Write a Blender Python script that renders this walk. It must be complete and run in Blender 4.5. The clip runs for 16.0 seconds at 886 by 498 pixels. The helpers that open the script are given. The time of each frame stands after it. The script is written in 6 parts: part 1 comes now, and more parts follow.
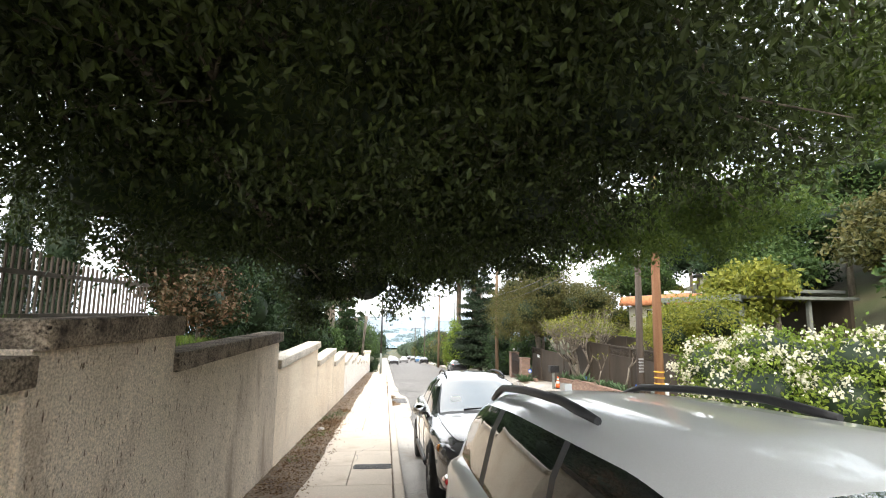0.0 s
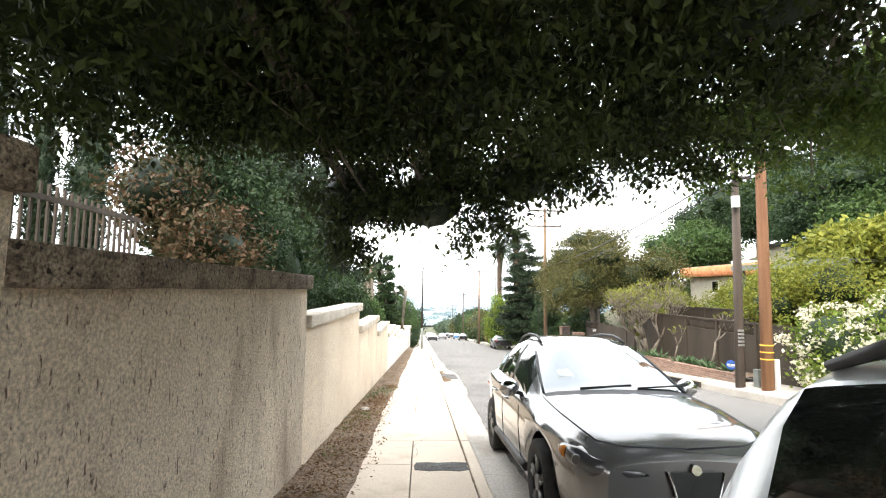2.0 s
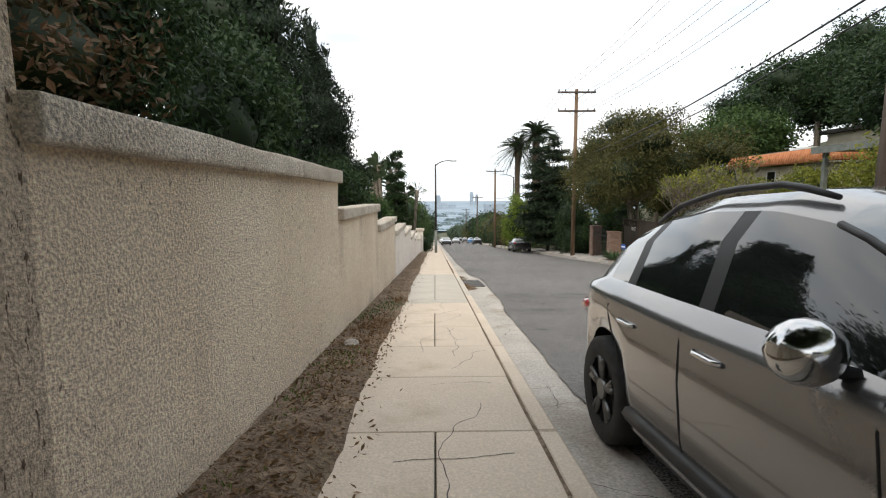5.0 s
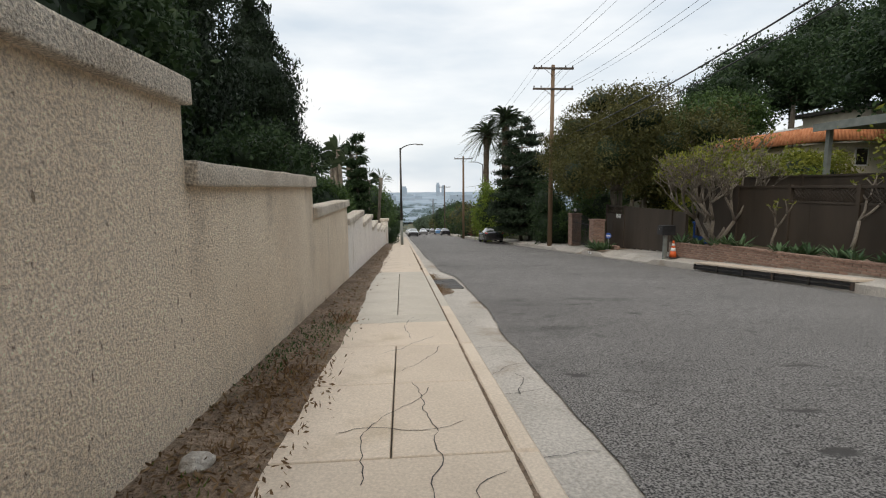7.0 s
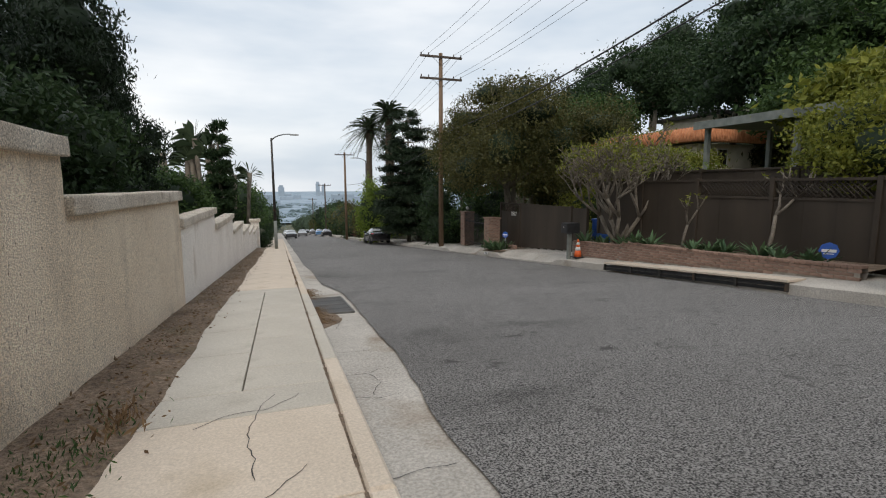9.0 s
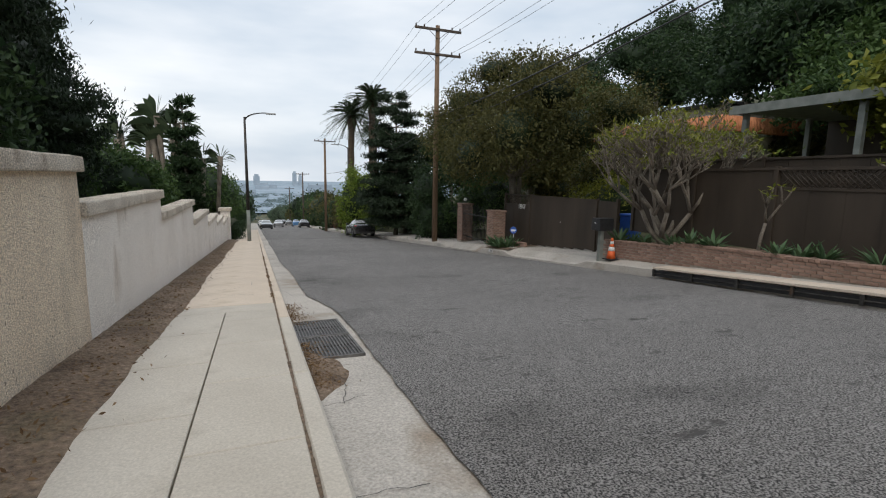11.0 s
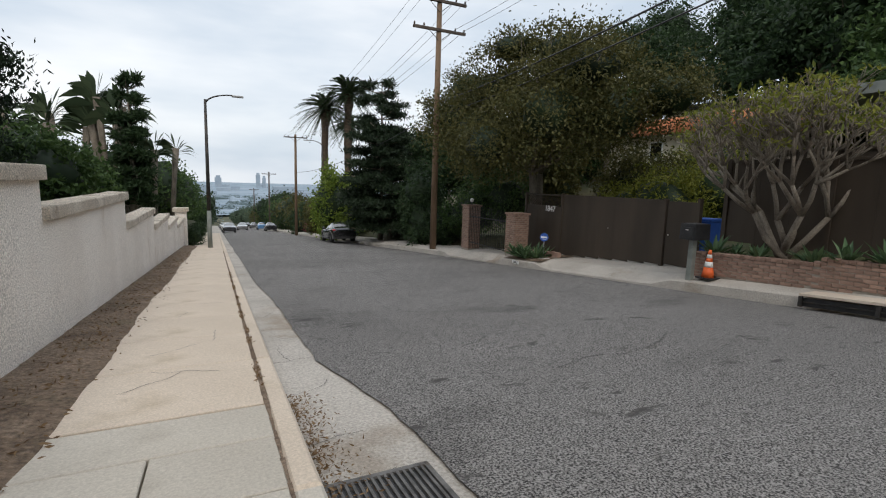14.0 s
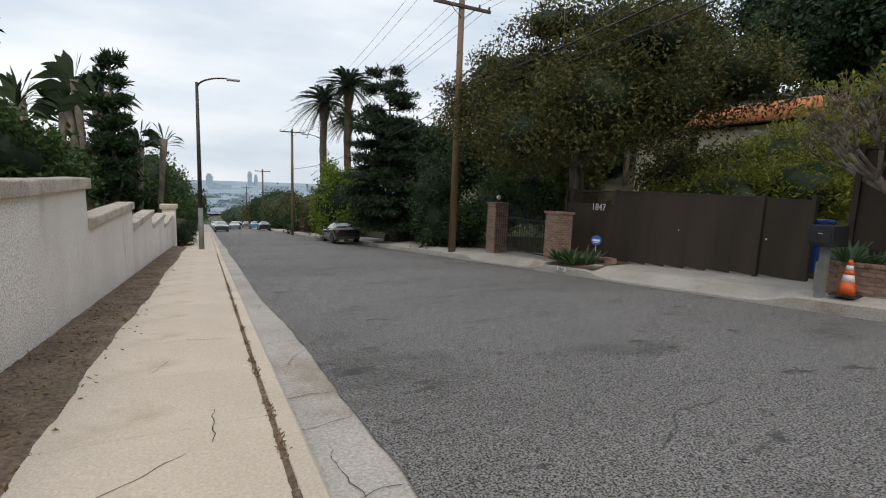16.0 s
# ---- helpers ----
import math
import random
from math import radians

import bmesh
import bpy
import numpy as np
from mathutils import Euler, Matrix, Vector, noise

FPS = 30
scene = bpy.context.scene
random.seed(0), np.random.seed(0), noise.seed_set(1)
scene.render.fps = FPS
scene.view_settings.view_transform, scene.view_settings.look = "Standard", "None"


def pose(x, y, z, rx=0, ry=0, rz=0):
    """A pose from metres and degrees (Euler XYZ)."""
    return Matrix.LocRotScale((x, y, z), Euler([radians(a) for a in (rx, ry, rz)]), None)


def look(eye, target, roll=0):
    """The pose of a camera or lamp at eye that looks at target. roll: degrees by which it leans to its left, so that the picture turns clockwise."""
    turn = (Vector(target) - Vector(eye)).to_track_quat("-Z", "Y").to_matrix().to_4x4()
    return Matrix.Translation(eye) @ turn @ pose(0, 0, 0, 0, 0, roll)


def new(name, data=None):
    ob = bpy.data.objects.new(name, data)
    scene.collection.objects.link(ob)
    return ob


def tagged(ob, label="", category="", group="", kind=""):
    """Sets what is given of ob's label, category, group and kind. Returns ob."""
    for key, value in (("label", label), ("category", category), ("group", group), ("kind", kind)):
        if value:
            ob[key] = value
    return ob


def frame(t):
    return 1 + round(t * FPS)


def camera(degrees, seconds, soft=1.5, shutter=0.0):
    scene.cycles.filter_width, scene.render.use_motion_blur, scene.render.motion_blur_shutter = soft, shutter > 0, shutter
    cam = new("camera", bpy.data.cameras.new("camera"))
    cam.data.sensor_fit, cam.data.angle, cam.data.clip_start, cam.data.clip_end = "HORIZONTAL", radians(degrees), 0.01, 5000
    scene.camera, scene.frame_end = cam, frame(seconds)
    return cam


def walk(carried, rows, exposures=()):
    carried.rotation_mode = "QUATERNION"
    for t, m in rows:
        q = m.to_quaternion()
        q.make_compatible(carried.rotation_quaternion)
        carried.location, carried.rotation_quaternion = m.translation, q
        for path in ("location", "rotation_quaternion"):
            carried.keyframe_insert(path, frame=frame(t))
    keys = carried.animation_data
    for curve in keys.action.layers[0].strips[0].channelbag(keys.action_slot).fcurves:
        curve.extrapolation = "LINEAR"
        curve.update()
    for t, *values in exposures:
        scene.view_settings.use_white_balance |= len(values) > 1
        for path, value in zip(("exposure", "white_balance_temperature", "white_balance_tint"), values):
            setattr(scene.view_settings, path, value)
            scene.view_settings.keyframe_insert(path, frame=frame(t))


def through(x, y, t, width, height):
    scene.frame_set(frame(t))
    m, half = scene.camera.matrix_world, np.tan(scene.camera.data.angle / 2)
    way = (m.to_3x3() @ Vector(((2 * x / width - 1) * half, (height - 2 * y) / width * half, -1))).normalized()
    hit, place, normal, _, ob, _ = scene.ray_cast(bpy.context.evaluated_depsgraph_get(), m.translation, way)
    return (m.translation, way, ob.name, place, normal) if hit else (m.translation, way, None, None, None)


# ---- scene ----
cam = camera(85.9, 16.0, soft=1.1)
# seconds, eye, target, roll
PATH = [
    (0, (-0.16, 1.217, 1.7), (0.068, 3.187, 1.962), 0.8),
    (0.5, (-0.326, 1.877, 1.505), (-0.115, 3.848, 1.772), 0.4),
    (1, (-0.454, 2.54, 1.388), (-0.276, 4.515, 1.643), 0.7),
    (1.5, (-0.485, 3.136, 1.267), (-0.359, 5.12, 1.492), 0.5),
    (2, (-0.561, 3.817, 1.201), (-0.478, 5.808, 1.372), 0.7),
    (2.5, (-0.596, 4.529, 1.15), (-0.554, 6.527, 1.247), 0.9),
    (3, (-0.625, 5.2, 1.035), (-0.616, 7.199, 1.066), 0.7),
    (3.5, (-0.638, 5.85, 0.871), (-0.63, 7.849, 0.822), 0.5),
    (4, (-0.666, 6.508, 0.724), (-0.663, 8.503, 0.579), 0.5),
    (4.2, (-0.663, 6.766, 0.694), (-0.656, 8.758, 0.514), 0.4),
    (6.3, (-0.633, 9.84, 0.378), (-0.523, 11.822, 0.128), -0.8),
    (6.5, (-0.623, 10.163, 0.341), (-0.496, 12.142, 0.082), -0.7),
    (7, (-0.582, 10.883, 0.263), (-0.41, 12.858, 0.004), -0.5),
    (7.5, (-0.539, 11.542, 0.196), (-0.239, 13.502, -0.07), -0.2),
    (8, (-0.471, 12.201, 0.158), (-0.029, 14.133, -0.109), -0.6),
    (8.5, (-0.388, 12.877, 0.106), (0.18, 14.777, -0.157), -0.2),
    (9, (-0.331, 13.619, 0.053), (0.316, 15.493, -0.21), -0.1),
    (9.2, (-0.308, 13.908, 0.017), (0.348, 15.779, -0.247), -0.1),
    (11.3, (-0.227, 17.039, -0.205), (0.516, 18.872, -0.498), 1.3),
    (11.5, (-0.207, 17.325, -0.234), (0.542, 19.156, -0.523), 1.4),
    (12, (-0.128, 18.082, -0.336), (0.64, 19.906, -0.626), 1.5),
    (12.5, (-0.169, 18.76, -0.379), (0.62, 20.575, -0.667), 1.6),
    (13, (-0.184, 19.435, -0.44), (0.633, 21.239, -0.723), 1.6),
    (13.5, (-0.251, 20.144, -0.497), (0.59, 21.938, -0.773), 1.8),
    (14, (-0.29, 20.828, -0.537), (0.57, 22.613, -0.81), 1.8),
    (14.5, (-0.324, 21.533, -0.602), (0.545, 23.314, -0.869), 1.8),
    (15, (-0.333, 22.187, -0.64), (0.547, 23.963, -0.91), 1.9),
    (15.5, (-0.349, 22.888, -0.728), (0.538, 24.66, -1.0), 2.0),
    (16, (-0.345, 23.536, -0.781), (0.543, 25.307, -1.053), 2.2),
]
# stops: the lens opens under the tree and closes down in the open street
EXPOSURES = [(0.0, 2.1, 6850, 10), (1.5, 2.5, 6850, 10), (2.5, 2.15, 6850, 10), (3.2, 1.6, 6850, 10), (4.2, 1.1, 6850, 10), (6.3, 0.5, 6850, 10), (9.0, 0.24, 6580, 10), (12.0, 0.25, 6450, 10), (16.0, 0.26, 6500, 10)]
walk(cam, [(t, look(eye, target, roll)) for t, eye, target, roll in PATH], EXPOSURES)

# ---- light ----
world = bpy.data.worlds.new("overcast_sky")
scene.world = world
world.use_nodes = True
wn, wl = world.node_tree.nodes, world.node_tree.links
wn.clear()
sky = wn.new("ShaderNodeTexSky")
sky.sky_type, sky.sun_disc = "NISHITA", False
sky.sun_elevation, sky.sun_rotation = radians(48), radians(200)
sky.air_density, sky.dust_density = 1.2, 3.0
coord = wn.new("ShaderNodeTexCoord")
stretch = wn.new("ShaderNodeMapping")
stretch.inputs["Scale"].default_value = (1.2, 1.2, 4.5)
cloud = wn.new("ShaderNodeTexNoise")
cloud.inputs["Scale"].default_value, cloud.inputs["Detail"].default_value, cloud.inputs["Roughness"].default_value = 1.6, 5.0, 0.5
tone = wn.new("ShaderNodeValToRGB")
tone.color_ramp.elements[0].position, tone.color_ramp.elements[0].color = 0.36, (5.6, 6.4, 7.3, 1)
tone.color_ramp.elements[1].position, tone.color_ramp.elements[1].color = 0.66, (9.0, 9.2, 9.4, 1)
blend = wn.new("ShaderNodeMix")
blend.data_type = "RGBA"
blend.inputs["Factor"].default_value = 0.88
shine = wn.new("ShaderNodeBackground")
shine.inputs["Strength"].default_value = 0.1
out = wn.new("ShaderNodeOutputWorld")
wl.new(coord.outputs["Generated"], stretch.inputs["Vector"])
wl.new(stretch.outputs["Vector"], cloud.inputs["Vector"])
wl.new(cloud.outputs["Fac"], tone.inputs["Fac"])
wl.new(sky.outputs["Color"], blend.inputs["A"])
wl.new(tone.outputs["Color"], blend.inputs["B"])
wl.new(blend.outputs["Result"], shine.inputs["Color"])
wl.new(shine.outputs["Background"], out.inputs["Surface"])
sun_data = bpy.data.lights.new("sun", "SUN")
sun_data.energy, sun_data.angle, sun_data.color = 0.9, radians(25), (1.0, 0.92, 0.82)
sun = new("sun", sun_data)
sun.rotation_euler = (radians(42), 0, radians(-20))

# ---- materials ----
def material(name, dark, light, scale=6.0, rough=0.8, bump=0.3, fine=60.0, metal=0.0, spread=(0.35, 0.65), depth=0.01,
             stains=None, stain_scale=1.2, stain_from=0.58, per_piece=0.0, per_island=0.0, stretch=(1, 1, 1), specular=0.5, coat=0.0, speck=0.0, sharp=0.2, pits=None, pit_scale=12.0, pit_size=0.62):
    """Two colours mixed by coarse and fine noise, stains on top, relief from the fine noise."""
    m = bpy.data.materials.new(name)
    m.use_nodes = True
    n, l = m.node_tree.nodes, m.node_tree.links
    b = n["Principled BSDF"]
    b.inputs["Roughness"].default_value, b.inputs["Metallic"].default_value = rough, metal
    b.inputs["Specular IOR Level"].default_value, b.inputs["Coat Weight"].default_value = specular, coat
    c = n.new("ShaderNodeTexCoord")
    mp = n.new("ShaderNodeMapping")
    mp.inputs["Scale"].default_value = stretch
    l.new(c.outputs["Object"], mp.inputs["Vector"])
    big, small = n.new("ShaderNodeTexNoise"), n.new("ShaderNodeTexNoise")
    big.inputs["Scale"].default_value, big.inputs["Detail"].default_value = scale, 4.0
    small.inputs["Scale"].default_value, small.inputs["Detail"].default_value = fine, 3.0
    l.new(mp.outputs["Vector"], big.inputs["Vector"])
    l.new(c.outputs["Object"], small.inputs["Vector"])
    small.inputs["Roughness"].default_value = 0.65
    both = n.new("ShaderNodeMath")
    both.operation = "MULTIPLY_ADD"
    both.inputs[1].default_value = 0.75
    half = n.new("ShaderNodeMath")
    half.operation = "MULTIPLY"
    half.inputs[1].default_value = 0.25
    l.new(small.outputs["Fac"], half.inputs[0])
    l.new(big.outputs["Fac"], both.inputs[0])
    l.new(half.outputs[0], both.inputs[2])
    ramp = n.new("ShaderNodeValToRGB")
    e = ramp.color_ramp.elements
    e[0].position, e[0].color = spread[0], (*dark, 1)
    e[1].position, e[1].color = spread[1], (*light, 1)
    l.new(both.outputs[0], ramp.inputs["Fac"])
    colour = ramp.outputs["Color"]
    if stains:
        s = n.new("ShaderNodeTexNoise")
        s.inputs["Scale"].default_value, s.inputs["Detail"].default_value = stain_scale, 6.0
        l.new(mp.outputs["Vector"], s.inputs["Vector"])
        r = n.new("ShaderNodeMapRange")
        r.inputs["From Min"].default_value, r.inputs["From Max"].default_value = stain_from, stain_from + 0.16
        l.new(s.outputs["Fac"], r.inputs["Value"])
        mix = n.new("ShaderNodeMix")
        mix.data_type = "RGBA"
        mix.inputs["B"].default_value = (*stains, 1)
        l.new(r.outputs["Result"], mix.inputs["Factor"])
        l.new(colour, mix.inputs["A"])
        colour = mix.outputs["Result"]
    for amount, node, socket in ((per_piece, "ShaderNodeObjectInfo", "Random"), (per_island, "ShaderNodeNewGeometry", "Random Per Island")):
        if amount:
            r = n.new("ShaderNodeMapRange")
            r.inputs["To Min"].default_value, r.inputs["To Max"].default_value = 1 - amount, 1 + amount
            h = n.new("ShaderNodeHueSaturation")
            l.new(n.new(node).outputs[socket], r.inputs["Value"])
            l.new(r.outputs["Result"], h.inputs["Value"])
            l.new(colour, h.inputs["Color"])
            colour = h.outputs["Color"]
    height = small.outputs["Fac"]
    if speck:
        r = n.new("ShaderNodeMapRange")
        r.inputs["From Min"].default_value, r.inputs["From Max"].default_value = 0.5 - sharp, 0.5 + sharp
        r.inputs["To Min"].default_value, r.inputs["To Max"].default_value = 1 - speck, 1 + speck
        h = n.new("ShaderNodeHueSaturation")
        l.new(small.outputs["Fac"], r.inputs["Value"])
        l.new(r.outputs["Result"], h.inputs["Value"])
        l.new(colour, h.inputs["Color"])
        colour = h.outputs["Color"]
    if pits:
        w = n.new("ShaderNodeTexNoise")
        w.inputs["Scale"].default_value, w.inputs["Detail"].default_value, w.inputs["Roughness"].default_value = pit_scale, 4.0, 0.6
        l.new(mp.outputs["Vector"], w.inputs["Vector"])
        less = n.new("ShaderNodeMapRange")
        less.inputs["From Min"].default_value, less.inputs["From Max"].default_value = pit_size, pit_size + 0.07
        l.new(w.outputs["Fac"], less.inputs["Value"])
        mix = n.new("ShaderNodeMix")
        mix.data_type = "RGBA"
        mix.inputs["B"].default_value = (*pits, 1)
        l.new(less.outputs["Result"], mix.inputs["Factor"])
        l.new(colour, mix.inputs["A"])
        colour = mix.outputs["Result"]
        dip = n.new("ShaderNodeMath")
        dip.operation = "SUBTRACT"
        l.new(height, dip.inputs[0])
        l.new(less.outputs["Result"], dip.inputs[1])
        height = dip.outputs[0]
    l.new(colour, b.inputs["Base Color"])
    if bump:
        k = n.new("ShaderNodeBump")
        k.inputs["Strength"].default_value, k.inputs["Distance"].default_value = bump, depth
        l.new(height, k.inputs["Height"])
        l.new(k.outputs["Normal"], b.inputs["Normal"])
    return m


def leaf_material(name, dark, light, through=0.25, rough=0.55):
    """Leaves that differ one from the next and let some light through."""
    m = bpy.data.materials.new(name)
    m.use_nodes = True
    n, l = m.node_tree.nodes, m.node_tree.links
    b = n["Principled BSDF"]
    b.inputs["Roughness"].default_value = rough
    b.inputs["Specular IOR Level"].default_value = 0.25
    ramp = n.new("ShaderNodeValToRGB")
    e = ramp.color_ramp.elements
    e[0].color, e[1].color = (*dark, 1), (*light, 1)
    e[0].position, e[1].position = 0.2, 0.95
    c = n.new("ShaderNodeTexCoord")
    t = n.new("ShaderNodeTexNoise")
    t.inputs["Scale"].default_value = 0.6
    l.new(c.outputs["Object"], t.inputs["Vector"])
    a = n.new("ShaderNodeMath")
    a.operation = "MULTIPLY_ADD"
    a.inputs[1].default_value = 0.55
    g = n.new("ShaderNodeMath")
    g.operation = "MULTIPLY"
    g.inputs[1].default_value = 0.55
    l.new(t.outputs["Fac"], g.inputs[0])
    l.new(n.new("ShaderNodeNewGeometry").outputs["Random Per Island"], a.inputs[0])
    l.new(g.outputs[0], a.inputs[2])
    l.new(a.outputs[0], ramp.inputs["Fac"])
    l.new(ramp.outputs["Color"], b.inputs["Base Color"])
    tr = n.new("ShaderNodeBsdfTranslucent")
    l.new(ramp.outputs["Color"], tr.inputs["Color"])
    mix = n.new("ShaderNodeMixShader")
    mix.inputs["Fac"].default_value = through
    l.new(b.outputs["BSDF"], mix.inputs[1])
    l.new(tr.outputs["BSDF"], mix.inputs[2])
    l.new(mix.outputs["Shader"], n["Material Output"].inputs["Surface"])
    return m


def glass_material(name, tint, rough=0.03, ior=1.6):
    """Dark car or window glass: glossy over a dark inside."""
    m = bpy.data.materials.new(name)
    m.use_nodes = True
    b = m.node_tree.nodes["Principled BSDF"]
    b.inputs["Base Color"].default_value = (*tint, 1)
    b.inputs["Roughness"].default_value = rough
    b.inputs["Specular IOR Level"].default_value = 0.5
    b.inputs["IOR"].default_value = ior
    b.inputs["Coat Weight"].default_value = 1.0
    return m


STUCCO = material("rough_stucco", (0.78, 0.625, 0.465), (0.92, 0.775, 0.605), 0.9, 0.92, 1.0, 64, depth=0.03, spread=(0.3, 0.6), stains=(0.64, 0.52, 0.39), stain_scale=1.1, stain_from=0.56, speck=0.26, sharp=0.14, pits=(0.36, 0.265, 0.18), pit_scale=30.0, pit_size=0.645, stretch=(1, 1, 0.5))
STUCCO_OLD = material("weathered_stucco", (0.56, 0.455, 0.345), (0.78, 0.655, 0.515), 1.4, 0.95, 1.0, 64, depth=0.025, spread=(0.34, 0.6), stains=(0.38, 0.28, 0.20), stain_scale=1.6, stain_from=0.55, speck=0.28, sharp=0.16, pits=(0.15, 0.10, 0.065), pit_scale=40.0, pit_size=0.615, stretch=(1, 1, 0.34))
STUCCO_PALE = material("pale_stucco", (0.80, 0.735, 0.665), (0.90, 0.84, 0.775), 0.9, 0.92, 1.0, 60, depth=0.012, spread=(0.3, 0.6), stains=(0.52, 0.42, 0.32), stain_scale=1.1, stain_from=0.6, speck=0.34, sharp=0.16, pits=(0.44, 0.35, 0.26), pit_scale=30.0, pit_size=0.68, stretch=(1, 1, 0.4))
COPING = material("coping_stucco", (0.52, 0.44, 0.35), (0.76, 0.68, 0.58), 2.0, 0.92, 1.0, 60, depth=0.03, spread=(0.32, 0.6), stains=(0.34, 0.26, 0.19), stain_scale=3.0, stain_from=0.60, speck=0.4, sharp=0.16, pits=(0.30, 0.23, 0.16), pit_scale=34.0, pit_size=0.66)
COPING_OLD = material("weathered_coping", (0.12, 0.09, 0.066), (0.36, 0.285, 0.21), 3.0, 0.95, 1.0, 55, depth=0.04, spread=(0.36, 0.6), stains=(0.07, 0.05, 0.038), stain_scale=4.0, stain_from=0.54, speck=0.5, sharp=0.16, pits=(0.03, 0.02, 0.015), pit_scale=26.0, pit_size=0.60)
CONCRETE = material("old_concrete", (0.55, 0.46, 0.365), (0.67, 0.57, 0.465), 0.8, 0.9, 0.5, 60, depth=0.006, spread=(0.3, 0.65), stains=(0.45, 0.36, 0.25), stain_scale=1.1, stain_from=0.58, per_piece=0.05, speck=0.13, pits=(0.30, 0.23, 0.16), pit_scale=5.0, pit_size=0.74)
CONCRETE_NEW = material("grey_concrete", (0.46, 0.415, 0.35), (0.57, 0.525, 0.455), 0.8, 0.9, 0.5, 60, depth=0.005, spread=(0.3, 0.65), stains=(0.38, 0.34, 0.28), stain_scale=1.2, stain_from=0.6, per_piece=0.04, speck=0.12, pits=(0.22, 0.18, 0.13), pit_scale=5.0, pit_size=0.74)
GUTTER = material("gutter_concrete", (0.36, 0.33, 0.29), (0.52, 0.48, 0.43), 1.0, 0.9, 0.8, 45, depth=0.012, spread=(0.3, 0.65), stains=(0.27, 0.21, 0.15), stain_scale=0.9, stain_from=0.58, per_piece=0.06, speck=0.25)
ASPHALT = material("worn_asphalt", (0.145, 0.137, 0.13), (0.205, 0.195, 0.186), 0.3, 0.93, 1.0, 74, depth=0.012, spread=(0.3, 0.7), stains=(0.10, 0.095, 0.09), stain_scale=0.9, stain_from=0.58, speck=0.9, sharp=0.1, pits=(0.07, 0.066, 0.062), pit_scale=3.2, pit_size=0.63, stretch=(0.55, 1.0, 1))
PATCH = material("dark_asphalt_patch", (0.07, 0.068, 0.064), (0.13, 0.126, 0.12), 3.0, 0.95, 1.0, 40, depth=0.02, spread=(0.4, 0.6), speck=0.6)
DIRT = material("dry_dirt", (0.13, 0.088, 0.058), (0.26, 0.19, 0.135), 2.0, 0.97, 1.0, 24, depth=0.05, spread=(0.35, 0.62), stains=(0.16, 0.125, 0.075), stain_scale=1.6, speck=0.4)
LAND = material("garden_soil", (0.05, 0.045, 0.025), (0.13, 0.12, 0.065), 0.6, 0.97, 0.6, 9, depth=0.05, stains=(0.07, 0.085, 0.035), stain_scale=0.3, stain_from=0.45)
TIMBER = material("dark_brown_paint", (0.034, 0.024, 0.015), (0.06, 0.043, 0.029), 1.5, 0.7, 0.25, 70, depth=0.004, stretch=(1, 1, 0.2))
BARK_RED = material("reddish_pole_wood", (0.16, 0.07, 0.035), (0.36, 0.19, 0.10), 4, 0.85, 0.6, 40, depth=0.01, stretch=(1, 1, 0.06))
BARK_DARK = material("dark_pole_wood", (0.05, 0.038, 0.03), (0.13, 0.10, 0.08), 4, 0.85, 0.6, 40, depth=0.01, stretch=(1, 1, 0.06))
PALM_BARK = material("palm_bark", (0.05, 0.036, 0.025), (0.13, 0.095, 0.065), 5, 0.95, 0.8, 30, depth=0.03, stretch=(0.4, 0.4, 2.5))
POLE_WOOD = material("brown_pole_wood", (0.12, 0.075, 0.045), (0.24, 0.16, 0.10), 4, 0.85, 0.6, 40, depth=0.01, stretch=(1, 1, 0.06))
BARK = material("grey_bark", (0.11, 0.09, 0.07), (0.25, 0.215, 0.17), 5, 0.9, 0.8, 30, depth=0.02, stretch=(1, 1, 0.3), speck=0.2)
BRICK = material("old_red_brick", (0.22, 0.135, 0.10), (0.36, 0.24, 0.185), 5, 0.9, 0.5, 60, depth=0.006, per_piece=0.22, stains=(0.40, 0.34, 0.28), stain_scale=6, stain_from=0.62)
MORTAR = material("grey_mortar", (0.26, 0.23, 0.19), (0.38, 0.34, 0.29), 8, 0.95, 0.5, 80)
GRATE = material("rusty_grate_iron", (0.10, 0.095, 0.09), (0.21, 0.20, 0.19), 8, 0.6, 0.3, 60, metal=0.5, stains=(0.17, 0.10, 0.06), stain_scale=5)
STEEL = material("galvanised_steel", (0.30, 0.30, 0.30), (0.48, 0.48, 0.47), 6, 0.5, 0.1, 60, metal=0.7)
IRON = material("dark_iron", (0.03, 0.028, 0.026), (0.09, 0.085, 0.08), 10, 0.6, 0.3, 80, metal=0.6, stains=(0.14, 0.09, 0.06), stain_scale=6)
BLACK = material("black_paint", (0.012, 0.012, 0.013), (0.03, 0.03, 0.032), 6, 0.5, 0.1, 80)
WHITE = material("white_paint", (0.72, 0.72, 0.70), (0.82, 0.82, 0.80), 6, 0.6, 0.05, 80)
BLUE = material("blue_sign_paint", (0.03, 0.10, 0.42), (0.04, 0.13, 0.50), 6, 0.5, 0.0)
ORANGE = material("orange_plastic", (0.72, 0.11, 0.02), (0.85, 0.17, 0.04), 6, 0.55, 0.1, 60)
YELLOW = material("yellow_band", (0.65, 0.36, 0.03), (0.8, 0.5, 0.06), 6, 0.6, 0.0)
TILE = material("orange_roof_tile", (0.42, 0.15, 0.06), (0.62, 0.27, 0.13), 4, 0.85, 0.4, 30, per_piece=0.12)
CREAM = material("cream_plaster", (0.52, 0.47, 0.36), (0.66, 0.60, 0.48), 2, 0.9, 0.3, 50)
